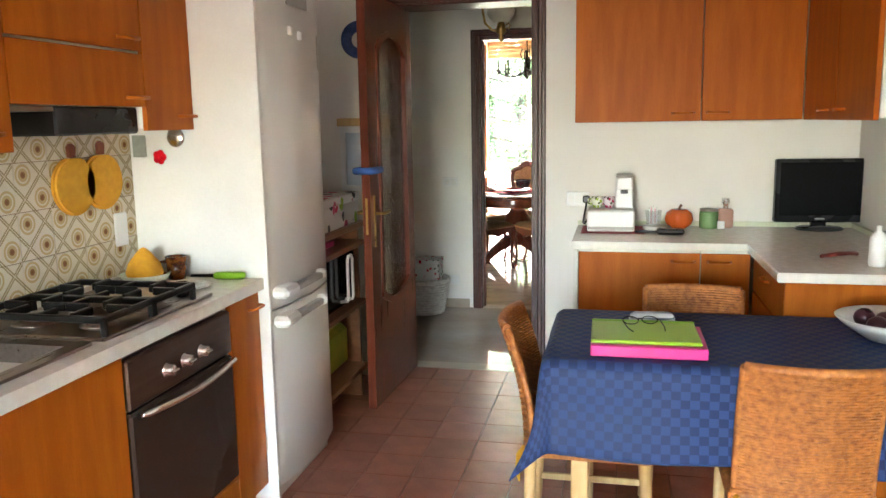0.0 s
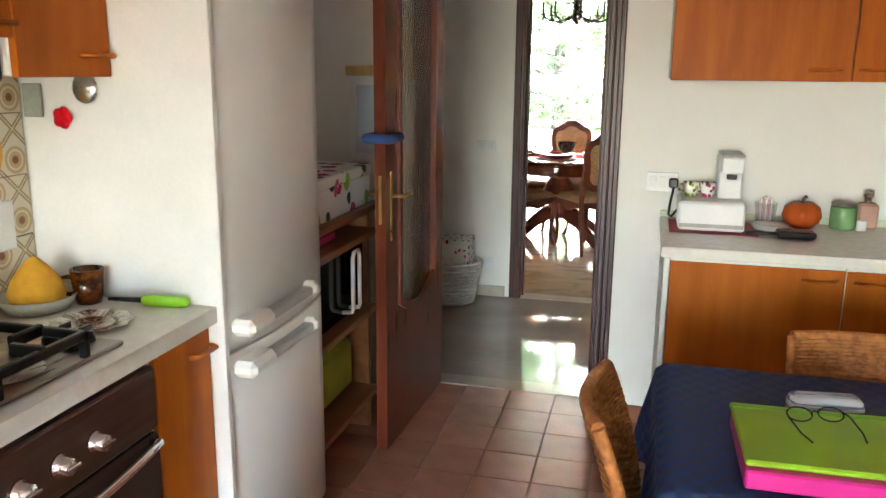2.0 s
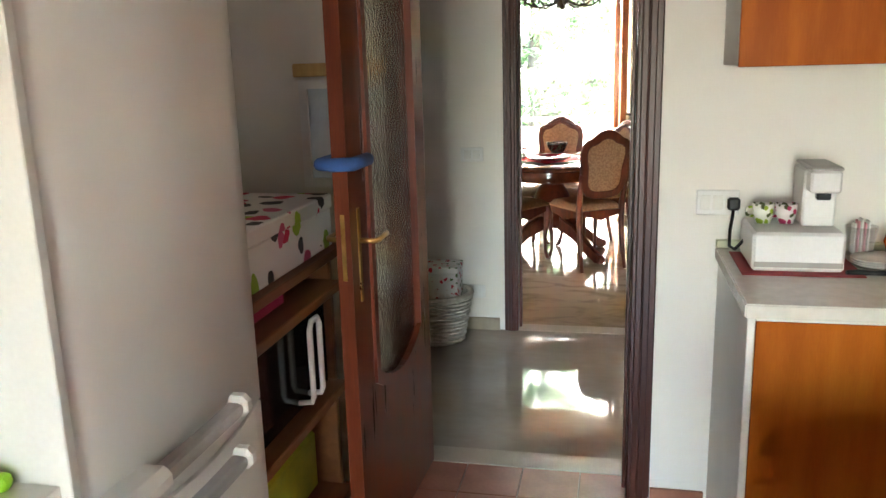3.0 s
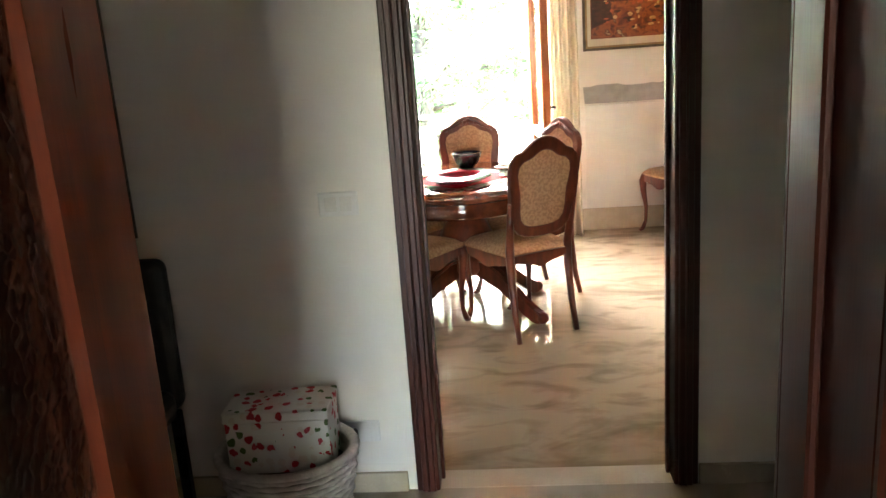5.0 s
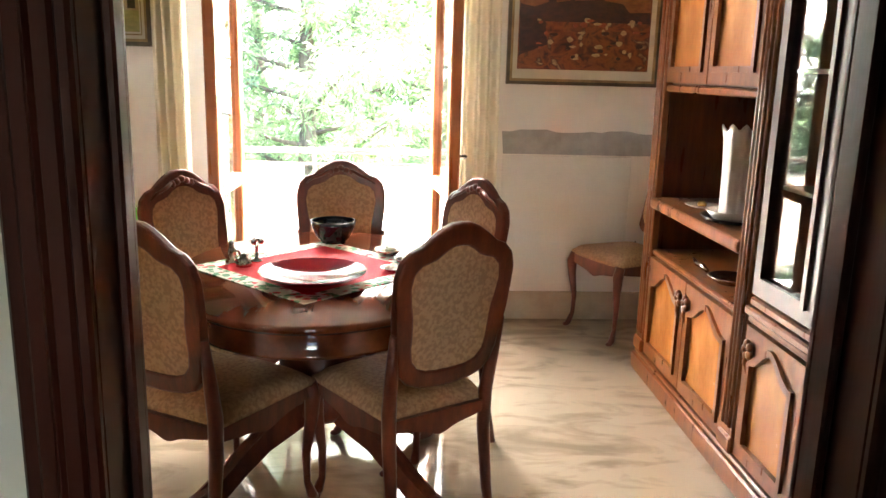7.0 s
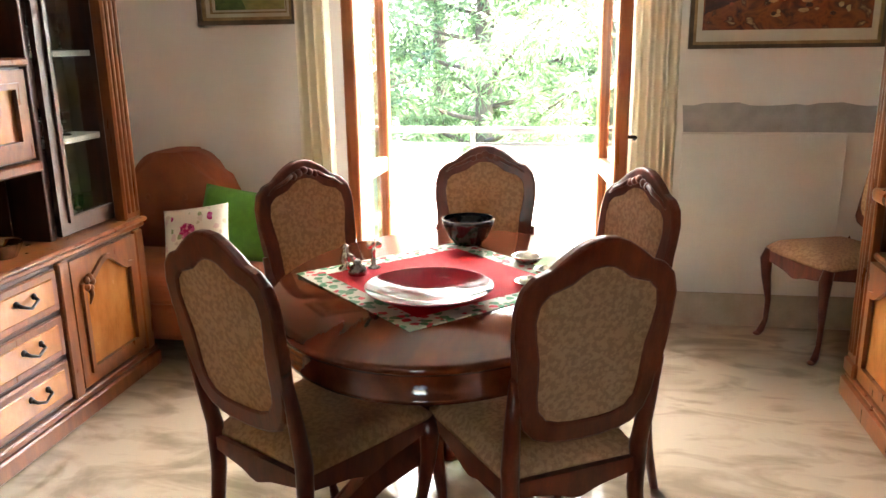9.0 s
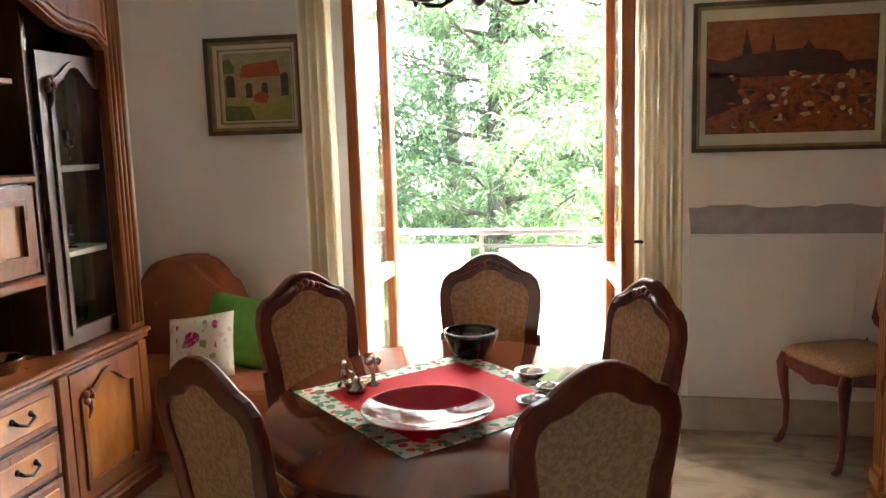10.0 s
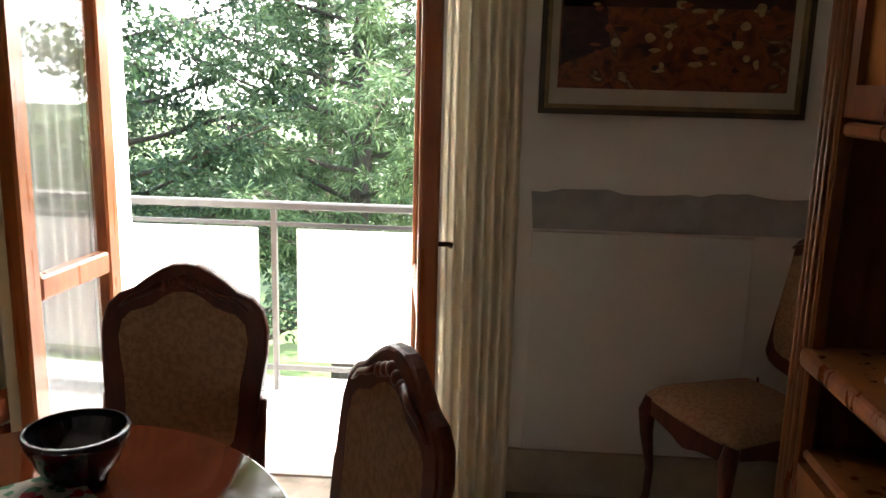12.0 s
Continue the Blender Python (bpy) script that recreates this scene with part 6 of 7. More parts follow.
box(bm, -0.320, 4.360, CT + 0.118, -0.284, 4.3845, CT + 0.156, 0.006)
solid("power_cable", bm, BLACK_PLASTIC, "black plug and cable of the coffee machine", "cable")
ol = thing("wall_outlet", "white three-gang wall socket above the counter", "socket", (-0.345, 4.40, 1.038))
part("plate", boxes((-0.062, -0.010, -0.038, 0.062, -0.0005, 0.038), bevel=0.003), WHITE_PLASTIC, ol)
for k in (-1, 0, 1):
    part("insert", boxes((k * 0.036 - 0.014, -0.012, -0.022, k * 0.036 + 0.014, -0.0095, 0.022), bevel=0.001), CERAMIC, ol)
pk = thing("pumpkin", "orange ceramic pumpkin jar with a ribbed body", "jar", (0.165, 4.305, CT))
bm = bmesh.new()
n = 48
rws = []
for r, z in ((0.0, 0.004), (0.035, 0.0), (0.058, 0.02), (0.066, 0.045), (0.058, 0.078), (0.035, 0.095), (0.012, 0.092), (0.0, 0.090)):
    rws.append([bm.verts.new((r * (1 + 0.07 * abs(math.sin(4.5 * a))) * math.cos(a), r * (1 + 0.07 * abs(math.sin(4.5 * a))) * math.sin(a), z)) for a in (2 * math.pi * k / n for k in range(n))])
for p, q in zip(rws, rws[1:]):
    for k in range(n):
        f = bm.faces.new((p[k], p[(k + 1) % n], q[(k + 1) % n], q[k]))
        f.smooth = True
bmesh.ops.remove_doubles(bm, verts=bm.verts, dist=1e-5)
part("body", bm, material("orange_glaze", (0.62, 0.11, 0.015), (0.50, 0.08, 0.01), 8, rough=0.2), pk)
bm = bmesh.new()
tube(bm, [(0, 0, 0.088), (0.002, 0, 0.105), (0.012, 0, 0.118)], [0.010, 0.006, 0.007], 8)
part("stalk", bm, material("brown_glaze", (0.14, 0.06, 0.02), rough=0.3), pk)
sb = thing("sugar_packets", "clear glass of pink and white sugar packets", "glass", (0.040, 4.325, CT))
bm = bmesh.new()
lathe(bm, [(0, 0.004), (0.030, 0.004), (0.040, 0.085), (0.043, 0.085), (0.034, 0.0), (0, 0)], 20)
part("glass", bm, CLEAR, sb)
for k in range(5):
    part("packet", boxes((-0.022 + 0.009 * k, -0.018, 0.006, -0.017 + 0.009 * k, 0.018, 0.095 + 0.006 * (k % 3)), bevel=0.001), material("pink_paper", (0.72, 0.30, 0.36), rough=0.6) if k % 2 else CERAMIC, sb)
bm = bmesh.new()
for k in range(3):
    lathe(bm, [(0, 0.004 + 0.006 * k), (0.045, 0.004 + 0.006 * k), (0.062, 0.012 + 0.006 * k), (0.062, 0.010 + 0.006 * k), (0.045, 0.0005 + 0.006 * k), (0, 0.0005 + 0.006 * k)], 24)
solid("saucers", bm, CERAMIC, "short stack of white saucers on the counter", "saucer", (0.045, 4.20, CT))
bm = bmesh.new()
box(bm, -0.03, -0.015, 0, 0.10, 0.055, 0.028, 0.013, 3)
tube(bm, [(-0.03, 0.02, 0.01), (-0.06, 0.03, 0.008), (-0.10, 0.035, 0.007), (-0.13, 0.03, 0.008)], [0.007, 0.006, 0.009, 0.006], 8)
solid("spectacle_case", bm, BLACK_PLASTIC, "black spectacle case lying on the counter", "case", (0.075, 4.055, CT))
gj = thing("jar", "green glass candle jar with a lid", "jar", (0.310, 4.315, CT))
bm = bmesh.new()
lathe(bm, [(0, 0), (0.042, 0), (0.046, 0.01), (0.046, 0.078), (0.042, 0.086), (0, 0.086)], 24)
part("body", bm, material("green_wax", (0.20, 0.34, 0.14), (0.14, 0.26, 0.10), 12, rough=0.2), gj)
bm = bmesh.new()
lathe(bm, [(0.044, 0.0862), (0.046, 0.090), (0.044, 0.098), (0, 0.100)], 24)
part("lid", bm, STEEL, gj)
bt = thing("bottle", "square glass bottle with a chrome stopper", "bottle", (0.392, 4.335, CT))
part("body", boxes((-0.036, -0.03, 0, 0.036, 0.03, 0.098), bevel=0.01), material("amber_pink_glass", (0.52, 0.30, 0.22), rough=0.12, scale=9), bt)
bm = bmesh.new()
lathe(bm, [(0.014, 0.098), (0.014, 0.118), (0.020, 0.120), (0.020, 0.148), (0, 0.152)], 16)
part("stopper", bm, CHROME, bt)
solid("tag", boxes((0.348, 4.270, CT, 0.383, 4.280, CT + 0.04), bevel=0.004), CERAMIC, "small white heart tag before a bottle", "tag")
# side counter clutter
wb = thing("bottle", "white plastic spray bottle on the side counter", "bottle", (0.80, 3.30, CT))
bm = bmesh.new()
lathe(bm, [(0, 0), (0.028, 0), (0.030, 0.01), (0.030, 0.10), (0.022, 0.12), (0.010, 0.13), (0.010, 0.15), (0, 0.152)], 18)
part("body", bm, WHITE_PLASTIC, wb)
jr = thing("jar", "clear glass jar with dried herbs", "jar", (0.88, 3.42, CT))
bm = bmesh.new()
lathe(bm, [(0, 0.004), (0.04, 0.004), (0.042, 0.11), (0.045, 0.11), (0.044, 0.0), (0, 0)], 20)
part("glass", bm, CLEAR, jr)
bm = bmesh.new()
lathe(bm, [(0, 0.006), (0.037, 0.006), (0.037, 0.09), (0, 0.10)], 16)
part("contents", bm, material("herbs", (0.16, 0.14, 0.05), rough=0.9, scale=80), jr)
bm = bmesh.new()
for k in range(3):
    tube(bm, [(-0.08 + 0.03 * k, -0.06, 0.010 + 0.004 * k), (0.0 + 0.02 * k, 0.0, 0.014), (0.07, 0.05 - 0.02 * k, 0.010)], 0.007, 8)
solid("pens", bm, material("dark_red_pens", (0.16, 0.03, 0.02), rough=0.4), "few dark pens lying on the side counter", "pen", (0.72, 3.50, CT))

# things by the hob
WZ = 0.9006
YELLOW = material("yellow_fabric", (0.74, 0.37, 0.02), (0.64, 0.30, 0.015), 40, rough=0.85, bump=0.4, fine=400)
for k, (y, z) in enumerate(((2.436, 1.268), (2.588, 1.272))):
    ph = thing("pot_holder", "yellow quilted apple-shaped pot holder hung on the tiles", "pot holder", (LW + 0.012, y, z), 0, "pot holders")
    bm = bmesh.new()
    n = 28
    pts = []
    for i in range(n):
        a = 2 * math.pi * i / n
        r = 0.108 * (1 - 0.10 * math.exp(-((math.atan2(math.sin(a - math.pi / 2), math.cos(a - math.pi / 2))) / 0.35) ** 2))
        pts.append((0.98 * r * math.cos(a), 0.92 * r * math.sin(a)))
    prism(bm, pts, "yz", 0.0, 0.022)
    bmesh.ops.bevel(bm, geom=[e for e in bm.edges if abs(e.verts[0].co.x - e.verts[1].co.x) < 1e-6], offset=0.008, segments=2, affect="EDGES")
    part("pad", bm, YELLOW, ph)
    bm = bmesh.new()
    prism(bm, [(-0.014, 0.092), (0.014, 0.092), (0.018, 0.128), (0.0, 0.138), (-0.018, 0.128)], "yz", 0.004, 0.016)
    part("leaf_tab", bm, material("brown_felt", (0.20, 0.06, 0.03), rough=0.9), ph)
dish = thing("serving_dish", "pale dish holding a yellow pear-shaped pot holder", "dish", (-1.80, 2.655, WZ))
bm = bmesh.new()
lathe(bm, [(0, 0.006), (0.06, 0.006), (0.085, 0.034), (0.090, 0.034), (0.070, 0.0), (0, 0)], 30)
part("dish", bm, material("pale_green_ceramic", (0.62, 0.68, 0.58), rough=0.25), dish)
bm = bmesh.new()
lathe(bm, [(0, 0.0), (0.055, 0.004), (0.066, 0.03), (0.055, 0.065), (0.028, 0.10), (0.010, 0.118), (0, 0.122)], 24)
solid("pear_cover", bm, YELLOW, "yellow padded pear-shaped cover in a dish", "cover", (-1.80, 2.655, WZ + 0.0065))
mug = thing("mug", "amber brown glass mug with a handle", "mug", (-1.72, 2.735, WZ))
AMBER = material("amber_glass", (0.16, 0.045, 0.006), (0.05, 0.012, 0.003), 30, rough=0.06, mix=(0.42, 0.6))
bm = bmesh.new()
lathe(bm, [(0, 0.004), (0.030, 0.0), (0.034, 0.02), (0.040, 0.085), (0.037, 0.085), (0.030, 0.02), (0, 0.012)], 24)
part("body", bm, AMBER, mug)
bm = bmesh.new()
tube(bm, [(-0.030, -0.022, 0.068), (-0.05, -0.034, 0.066), (-0.052, -0.036, 0.03), (-0.028, -0.02, 0.022)], 0.006, 8)
part("handle", bm, AMBER, mug)
lt = thing("gas_lighter", "lime green gas lighter with a black nozzle", "lighter", (-1.535, 2.752, WZ), 8)
bm = bmesh.new()
box(bm, -0.045, -0.014, 0, 0.075, 0.014, 0.026, 0.011, 3)
part("body", bm, material("lime_plastic", (0.32, 0.66, 0.02), rough=0.3), lt)
bm = bmesh.new()
tube(bm, [(-0.044, 0, 0.013), (-0.13, 0, 0.013)], [0.007, 0.005], 8)
part("nozzle", bm, BLACK_PLASTIC, lt)
bm = bmesh.new()
n = 44
rws = []
for r, z in ((0.0, 0.003), (0.05, 0.003), (0.085, 0.010), (0.088, 0.008), (0.05, 0.0), (0.0, 0.0)):
    rws.append([bm.verts.new((r * (1 + (0.06 * math.cos(11 * a) if r > 0.06 else 0)) * math.cos(a), r * (1 + (0.06 * math.cos(11 * a) if r > 0.06 else 0)) * math.sin(a), z)) for a in (2 * math.pi * k / n for k in range(n))])
for p, q in zip(rws, rws[1:]):
    for k in range(n):
        bm.faces.new((p[k], p[(k + 1) % n], q[(k + 1) % n], q[k]))
bmesh.ops.remove_doubles(bm, verts=bm.verts, dist=1e-5)
solid("spoon_rest", bm, SILVER, "scalloped metal spoon rest beside the hob", "dish", (-1.60, 2.585, WZ + 0.0005), 0)
for nm, x, z, m_, lb in (("fridge_magnet", -1.865, 1.385, material("grey_green_print", (0.30, 0.32, 0.26), rough=0.5, scale=60), "small square picture magnet"),
                         ("fridge_magnet", -1.785, 1.345, RED, "red flower-shaped magnet"), ("fridge_magnet", -1.715, 1.415, SILVER, "round silver keepsake")):
    bm = bmesh.new()
    if m_ is RED:
        for k in range(5):
            ball(bm, (0.014 * math.cos(1.26 * k), 0, 0.014 * math.sin(1.26 * k)), 0.014, 0.006, 0.014, 10)
    elif m_ is SILVER:
        ball(bm, (0, 0, 0), 0.036, 0.010, 0.036, 16)
    else:
        box(bm, -0.027, -0.004, -0.04, 0.027, 0.004, 0.04, 0.002)
    solid(nm, bm, m_, lb + " on the white panel", "magnet", (x, 2.780, z))
so = thing("wall_outlet", "white socket with a small grey ornament on the tiles", "socket", (LW + 0.011, 2.68, 1.09))
part("plate", boxes((0.0, -0.035, -0.06, 0.010, 0.035, 0.06), bevel=0.003), WHITE_PLASTIC, so)

# ---- kitchen table with cloth ----
KT = 0.745
kt = thing("kitchen_table", "pale wooden kitchen table under a blue cloth", "table", (0.32, 2.79, 0))
part("tabletop", boxes((-0.62, -0.300, KT - 0.035, 0.66, 0.300, KT - 0.004)), PALE_WOOD, kt)
for x in (-0.56, 0.60):
    for y in (-0.245, 0.245):
        part("leg", boxes((x - 0.028, y - 0.028, 0, x + 0.028, y + 0.028, KT - 0.035), bevel=0.006), PALE_WOOD, kt)
tc = thing("tablecloth", "navy blue damask tablecloth with small squares hanging over the table", "tablecloth", (0.32, 2.79, 0))
bm = bmesh.new()
uvl = bm.loops.layers.uv.new("UVMap")
HX, HY, DR = 0.645, 0.316, 0.31
gx = [-HX - DR + (2 * HX + 2 * DR) * i / 96 for i in range(97)]
gy = [-HY - DR + (2 * HY + 2 * DR) * j / 72 for j in range(73)]
grid = []
for y in gy:
    row = []
    for x in gx:
        ox, oy = max(0.0, abs(x) - HX), max(0.0, abs(y) - HY)
        sx, sy = math.copysign(1, x), math.copysign(1, y)
        px, py = min(abs(x), HX) * sx, min(abs(y), HY) * sy
        d = math.hypot(ox, oy)
        if d > 0:
            fl = 0.030 + 0.10 * d
            wob = 0.016 * math.sin(x * 9 + y * 2.0) * (d / DR) + 0.010 * math.sin(y * 17) * (d / DR)
            both = min(ox, oy) / DR
            px += sx * (ox / d) * (fl * min(1, d / 0.03) + wob + 0.07 * both)
            py += sy * (oy / d) * (fl * min(1, d / 0.03) + wob + 0.07 * both)
            z = KT - max(0.0, d - 0.012) * (0.95 - 0.12 * both)
        else:
            z = KT + 0.0015 * math.sin(11 * x + 3 * y) + 0.001 * math.sin(19 * y)
        row.append((bm.verts.new((px, py, z)), (x, y)))
    grid.append(row)
for j in range(72):
    for i in range(96):
        q = [grid[j][i], grid[j][i + 1], grid[j + 1][i + 1], grid[j + 1][i]]
        f = bm.faces.new([v for v, _ in q])
        f.smooth = True
        for lp, (_, t_) in zip(f.loops, q):
            lp[uvl].uv = t_
cl = part("cloth", bm, BLUE_CLOTH, tc)
sol = cl.modifiers.new("thickness", "SOLIDIFY")
sol.thickness = 0.0025

# woven chairs
def woven_chair(label, at, turn):
    """Local +y is the way one sits facing; origin on the floor under the seat's middle."""
    c = thing("woven_chair", label, "chair", at, turn, "woven kitchen chairs")
    bm = bmesh.new()
    n, m = 20, 22
    g = []
    for s in (0, 1):
        lay = []
        for j in range(m + 1):
            row = []
            for i in range(n + 1):
                u, v = i / n * 2 - 1, j / m
                x = u * 0.172
                z = 0.40 + 0.415 * v - 0.012 * u * u * (1 if v > 0.9 else 0)
                y = -0.205 - 0.085 * v * v + 0.035 * (u * u) + (0.011 if s else -0.011) + 0.0018 * math.sin(i * math.pi / 2 + j * math.pi)
                row.append(bm.verts.new((x, y, z)))
            lay.append(row)
        g.append(lay)
    for s in (0, 1):
        for j in range(m):
            for i in range(n):
                bm.faces.new((g[s][j][i], g[s][j][i + 1], g[s][j + 1][i + 1], g[s][j + 1][i]))
    for j in range(m):
        for i in (0, n):
            bm.faces.new((g[0][j][i], g[0][j + 1][i], g[1][j + 1][i], g[1][j][i]))
    for i in range(n):
        for j in (0, m):
            bm.faces.new((g[0][j][i], g[0][j][i + 1], g[1][j][i + 1], g[1][j][i]))
    back = part("backrest", bm, WICKER, c, "woven rattan backrest")
    # strands proud of the panel, row by row
    bm = bmesh.new()
    for j in range(1, 46):
        v = j / 46
        z = 0.40 + 0.415 * v
        for s in (-1, 1):
            pts = []
            for i in range(33):
                u = i / 32 * 2 - 1
                pts.append((u * 0.170, -0.205 - 0.085 * v * v + 0.035 * u * u + s * (0.0100 + 0.0026 * math.cos(i * math.pi / 2 + (j % 2) * math.pi)), z))
            tube(bm, pts, 0.0044, 4, cap=False)
    tagged(part("strand", bm, WICKER, back), kind="stuff")
    bm = bmesh.new()
    for s in (-1, 1):
        tube(bm, [(s * 0.172, -0.17 - 0.085 * (k / 8) ** 2, 0.40 + 0.415 * k / 8) for k in range(9)], 0.013, 8)
    tube(bm, [(u / 6 * 0.172, -0.29 + 0.035 * (u / 6) ** 2, 0.815) for u in range(-6, 7)], 0.014, 8)
    part("rim", bm, WICKER, c, "plaited rattan rim")
    bm = bmesh.new()
    box(bm, -0.195, -0.20, 0.40, 0.195, 0.20, 0.445, 0.018, 3)
    part("seat", bm, WICKER, c, "woven rattan seat")
    for x in (-0.165, 0.165):
        for y in (-0.18, 0.175):
            bm = bmesh.new()
            tube(bm, [(x * 1.06, y * 1.08, 0.0), (x, y, 0.40)], [0.014, 0.020], 10)
            part("leg", bm, PALE_WOOD, c, "pale wooden leg")
    for x in (-0.165, 0.165):
        part("stretcher", boxes((x - 0.006, -0.19, 0.17, x + 0.006, 0.18, 0.195)), PALE_WOOD, c)
    for x in (-0.168, 0.168):
        bm = bmesh.new()
        tube(bm, [(x, -0.20, 0.43), (x * 1.12, -0.215, 0.41), (x * 1.15, -0.22, 0.36), (x * 1.10, -0.215, 0.32)], [0.008, 0.010, 0.008, 0.003], 8)
        part("cushion_tie", bm, YELLOW, c, "yellow fabric tie")
    return c


woven_chair("woven rattan chair pushed under the end of the kitchen table", (-0.215, 2.70, 0), -90)
woven_chair("woven rattan chair pushed in at the kitchen table's long side", (0.365, 2.50, 0), 0)
woven_chair("woven rattan chair on the far side of the kitchen table", (0.145, 2.95, 0), 180)

# a varnished wooden chair standing beside the table
wc = thing("wooden_chair", "orange varnished wooden chair with a slatted back beside the table", "chair", (0.86, 1.98, 0), 8)
for x in (-0.19, 0.19):
    bm = bmesh.new()
    tube(bm, [(x, -0.20, 0.0), (x, -0.185, 0.42), (x, -0.215, 0.80), (x, -0.25, 1.05), (x * 0.96, -0.254, 1.075)], [0.020, 0.022, 0.021, 0.018, 0.010], 10)
    part("back_post", bm, WINDOW_WOOD, wc)
    bm = bmesh.new()
    tube(bm, [(x, 0.19, 0.0), (x, 0.185, 0.43)], [0.018, 0.022], 10)
    part("front_leg", bm, WINDOW_WOOD, wc)
    part("side_rail", boxes((x - 0.010, -0.18, 0.37, x + 0.010, 0.18, 0.42), bevel=0.003), WINDOW_WOOD, wc)
for z in (0.60, 0.76, 0.92):
    bm = boxes((-0.18, -0.012, -0.035, 0.18, 0.006, 0.035), bevel=0.006)
    part("back_slat", bend(bm, lambda a, b, c: (a, b - 0.195 - 0.10 * max(0.0, z - 0.50) - 0.25 * (0.18 ** 2 - a * a), c + z)), WINDOW_WOOD, wc)
bm = bmesh.new()
box(bm, -0.205, -0.19, 0.42, 0.205, 0.205, 0.45, 0.010, 2)
part("seat", bm, WINDOW_WOOD, wc)

# on the kitchen table
fz = KT + 0.004
solid("folder", boxes((-0.212, 2.492, fz, 0.130, 2.762, fz + 0.036), bevel=0.004), material("magenta_card", (0.62, 0.015, 0.22), (0.55, 0.012, 0.19), 8, rough=0.35), "bright magenta document folder on the tablecloth", "folder")
gf = thing("folder", "lime green elastic folder lying on a magenta one", "folder", (-0.048, 2.640, fz + 0.0365), 1)
part("cover", boxes((-0.165, -0.130, 0, 0.160, 0.135, 0.012), bevel=0.004), material("lime_card", (0.30, 0.52, 0.02), (0.26, 0.46, 0.02), 8, rough=0.35), gf)
part("elastic", boxes((-0.166, 0.105, 0.0122, 0.161, 0.117, 0.014), bevel=0.0005), material("green_elastic", (0.22, 0.55, 0.03), rough=0.6), gf)
gl = thing("eyeglasses", "thin dark wire spectacles lying on the green folder", "eyeglasses", (-0.06, 2.715, fz + 0.050), 14)
bm = bmesh.new()
for s in (-1, 1):
    tube(bm, [(s * 0.031 + 0.025 * math.cos(a), 0.004 + 0.014 * math.sin(a), 0.011 + 0.009 * math.sin(a)) for a in (2 * math.pi * k / 16 for k in range(17))], 0.0016, 6, cap=False)
    tube(bm, [(s * 0.056, 0.006, 0.014), (s * 0.060, -0.015, 0.013), (s * 0.058, -0.07, 0.005), (s * 0.050, -0.100, 0.0015)], 0.0018, 6)
tube(bm, [(-0.008, 0.006, 0.013), (0, 0.008, 0.016), (0.008, 0.006, 0.013)], 0.0016, 6)
part("frame", bm, BLACK_PLASTIC, gl)
ec = thing("spectacle_case", "grey striped soft spectacle case behind the folders", "case", (-0.02, 2.83, fz), 6)
bm = bmesh.new()
box(bm, -0.075, -0.032, 0, 0.075, 0.032, 0.062, 0.022, 3)
part("case", bm, material("striped_fabric", (0.48, 0.50, 0.52), (0.08, 0.11, 0.16), 22, stretch=(0.15, 1, 4), rough=0.7, mix=(0.45, 0.55)), ec)
fb = thing("fruit_bowl", "white oval bowl with plums and an orange", "bowl", (0.72, 2.83, fz))
bm = bmesh.new()
lathe(bm, [(0, 0.006), (0.07, 0.008), (0.135, 0.05), (0.165, 0.072), (0.170, 0.070), (0.14, 0.042), (0.075, 0.0), (0, 0)], 40)
part("dish", bm, CERAMIC, fb)
PLUM = material("plum_skin", (0.075, 0.012, 0.022), (0.04, 0.008, 0.014), 12, rough=0.3)
ORANGE = material("orange_peel", (0.70, 0.24, 0.02), rough=0.4, bump=0.3, fine=300)
for x, y, z, r, m_ in ((-0.05, -0.02, 0.045, 0.034, PLUM), (0.02, -0.05, 0.045, 0.034, PLUM), (-0.01, 0.04, 0.047, 0.034, PLUM), (0.07, 0.02, 0.052, 0.038, ORANGE), (0.02, 0.0, 0.090, 0.033, PLUM), (-0.07, 0.05, 0.056, 0.033, PLUM)):
    bm = bmesh.new()
    ball(bm, (x, y, z), r, r, r * 0.95, 16)
    part("fruit", bm, m_, fb)

# ---- hall ----
bk = thing("wicker_basket", "white woven laundry basket standing in the hall", "basket", (-1.605, 5.965, 0))
bk.matrix_world = bk.matrix_world @ Matrix.Diagonal((1.25, 1.08, 1, 1))
bm = bmesh.new()
lathe(bm, [(0, 0.004), (0.120, 0.004), (0.128, 0.0), (0.150, 0.13), (0.168, 0.262), (0.160, 0.262), (0.145, 0.13), (0.120, 0.02)], 40)
BASKET = material("white_wicker", (0.66, 0.63, 0.57), (0.50, 0.47, 0.42), 40, rough=0.6, bump=0.4)
part("body", bm, BASKET, bk)
for j in range(13):
    bm = bmesh.new()
    z = 0.012 + j * 0.0198
    r = 0.129 + (z / 0.262) * 0.040
    tube(bm, [((r + 0.003 * math.cos(k * math.pi + j * math.pi)) * math.cos(2 * math.pi * k / 36), (r + 0.003 * math.cos(k * math.pi + j * math.pi)) * math.sin(2 * math.pi * k / 36), z) for k in range(37)], 0.0095, 6, cap=False)
    part("strand", bm, BASKET, bk)
bm = bmesh.new()
tube(bm, [(0.168 * math.cos(2 * math.pi * k / 36), 0.168 * math.sin(2 * math.pi * k / 36), 0.266) for k in range(37)], 0.013, 8, cap=False)
part("rim", bm, BASKET, bk)
bm = bmesh.new()
lathe(bm, [(0, 0.20), (0.14, 0.20), (0.145, 0.205), (0, 0.21)], 24)
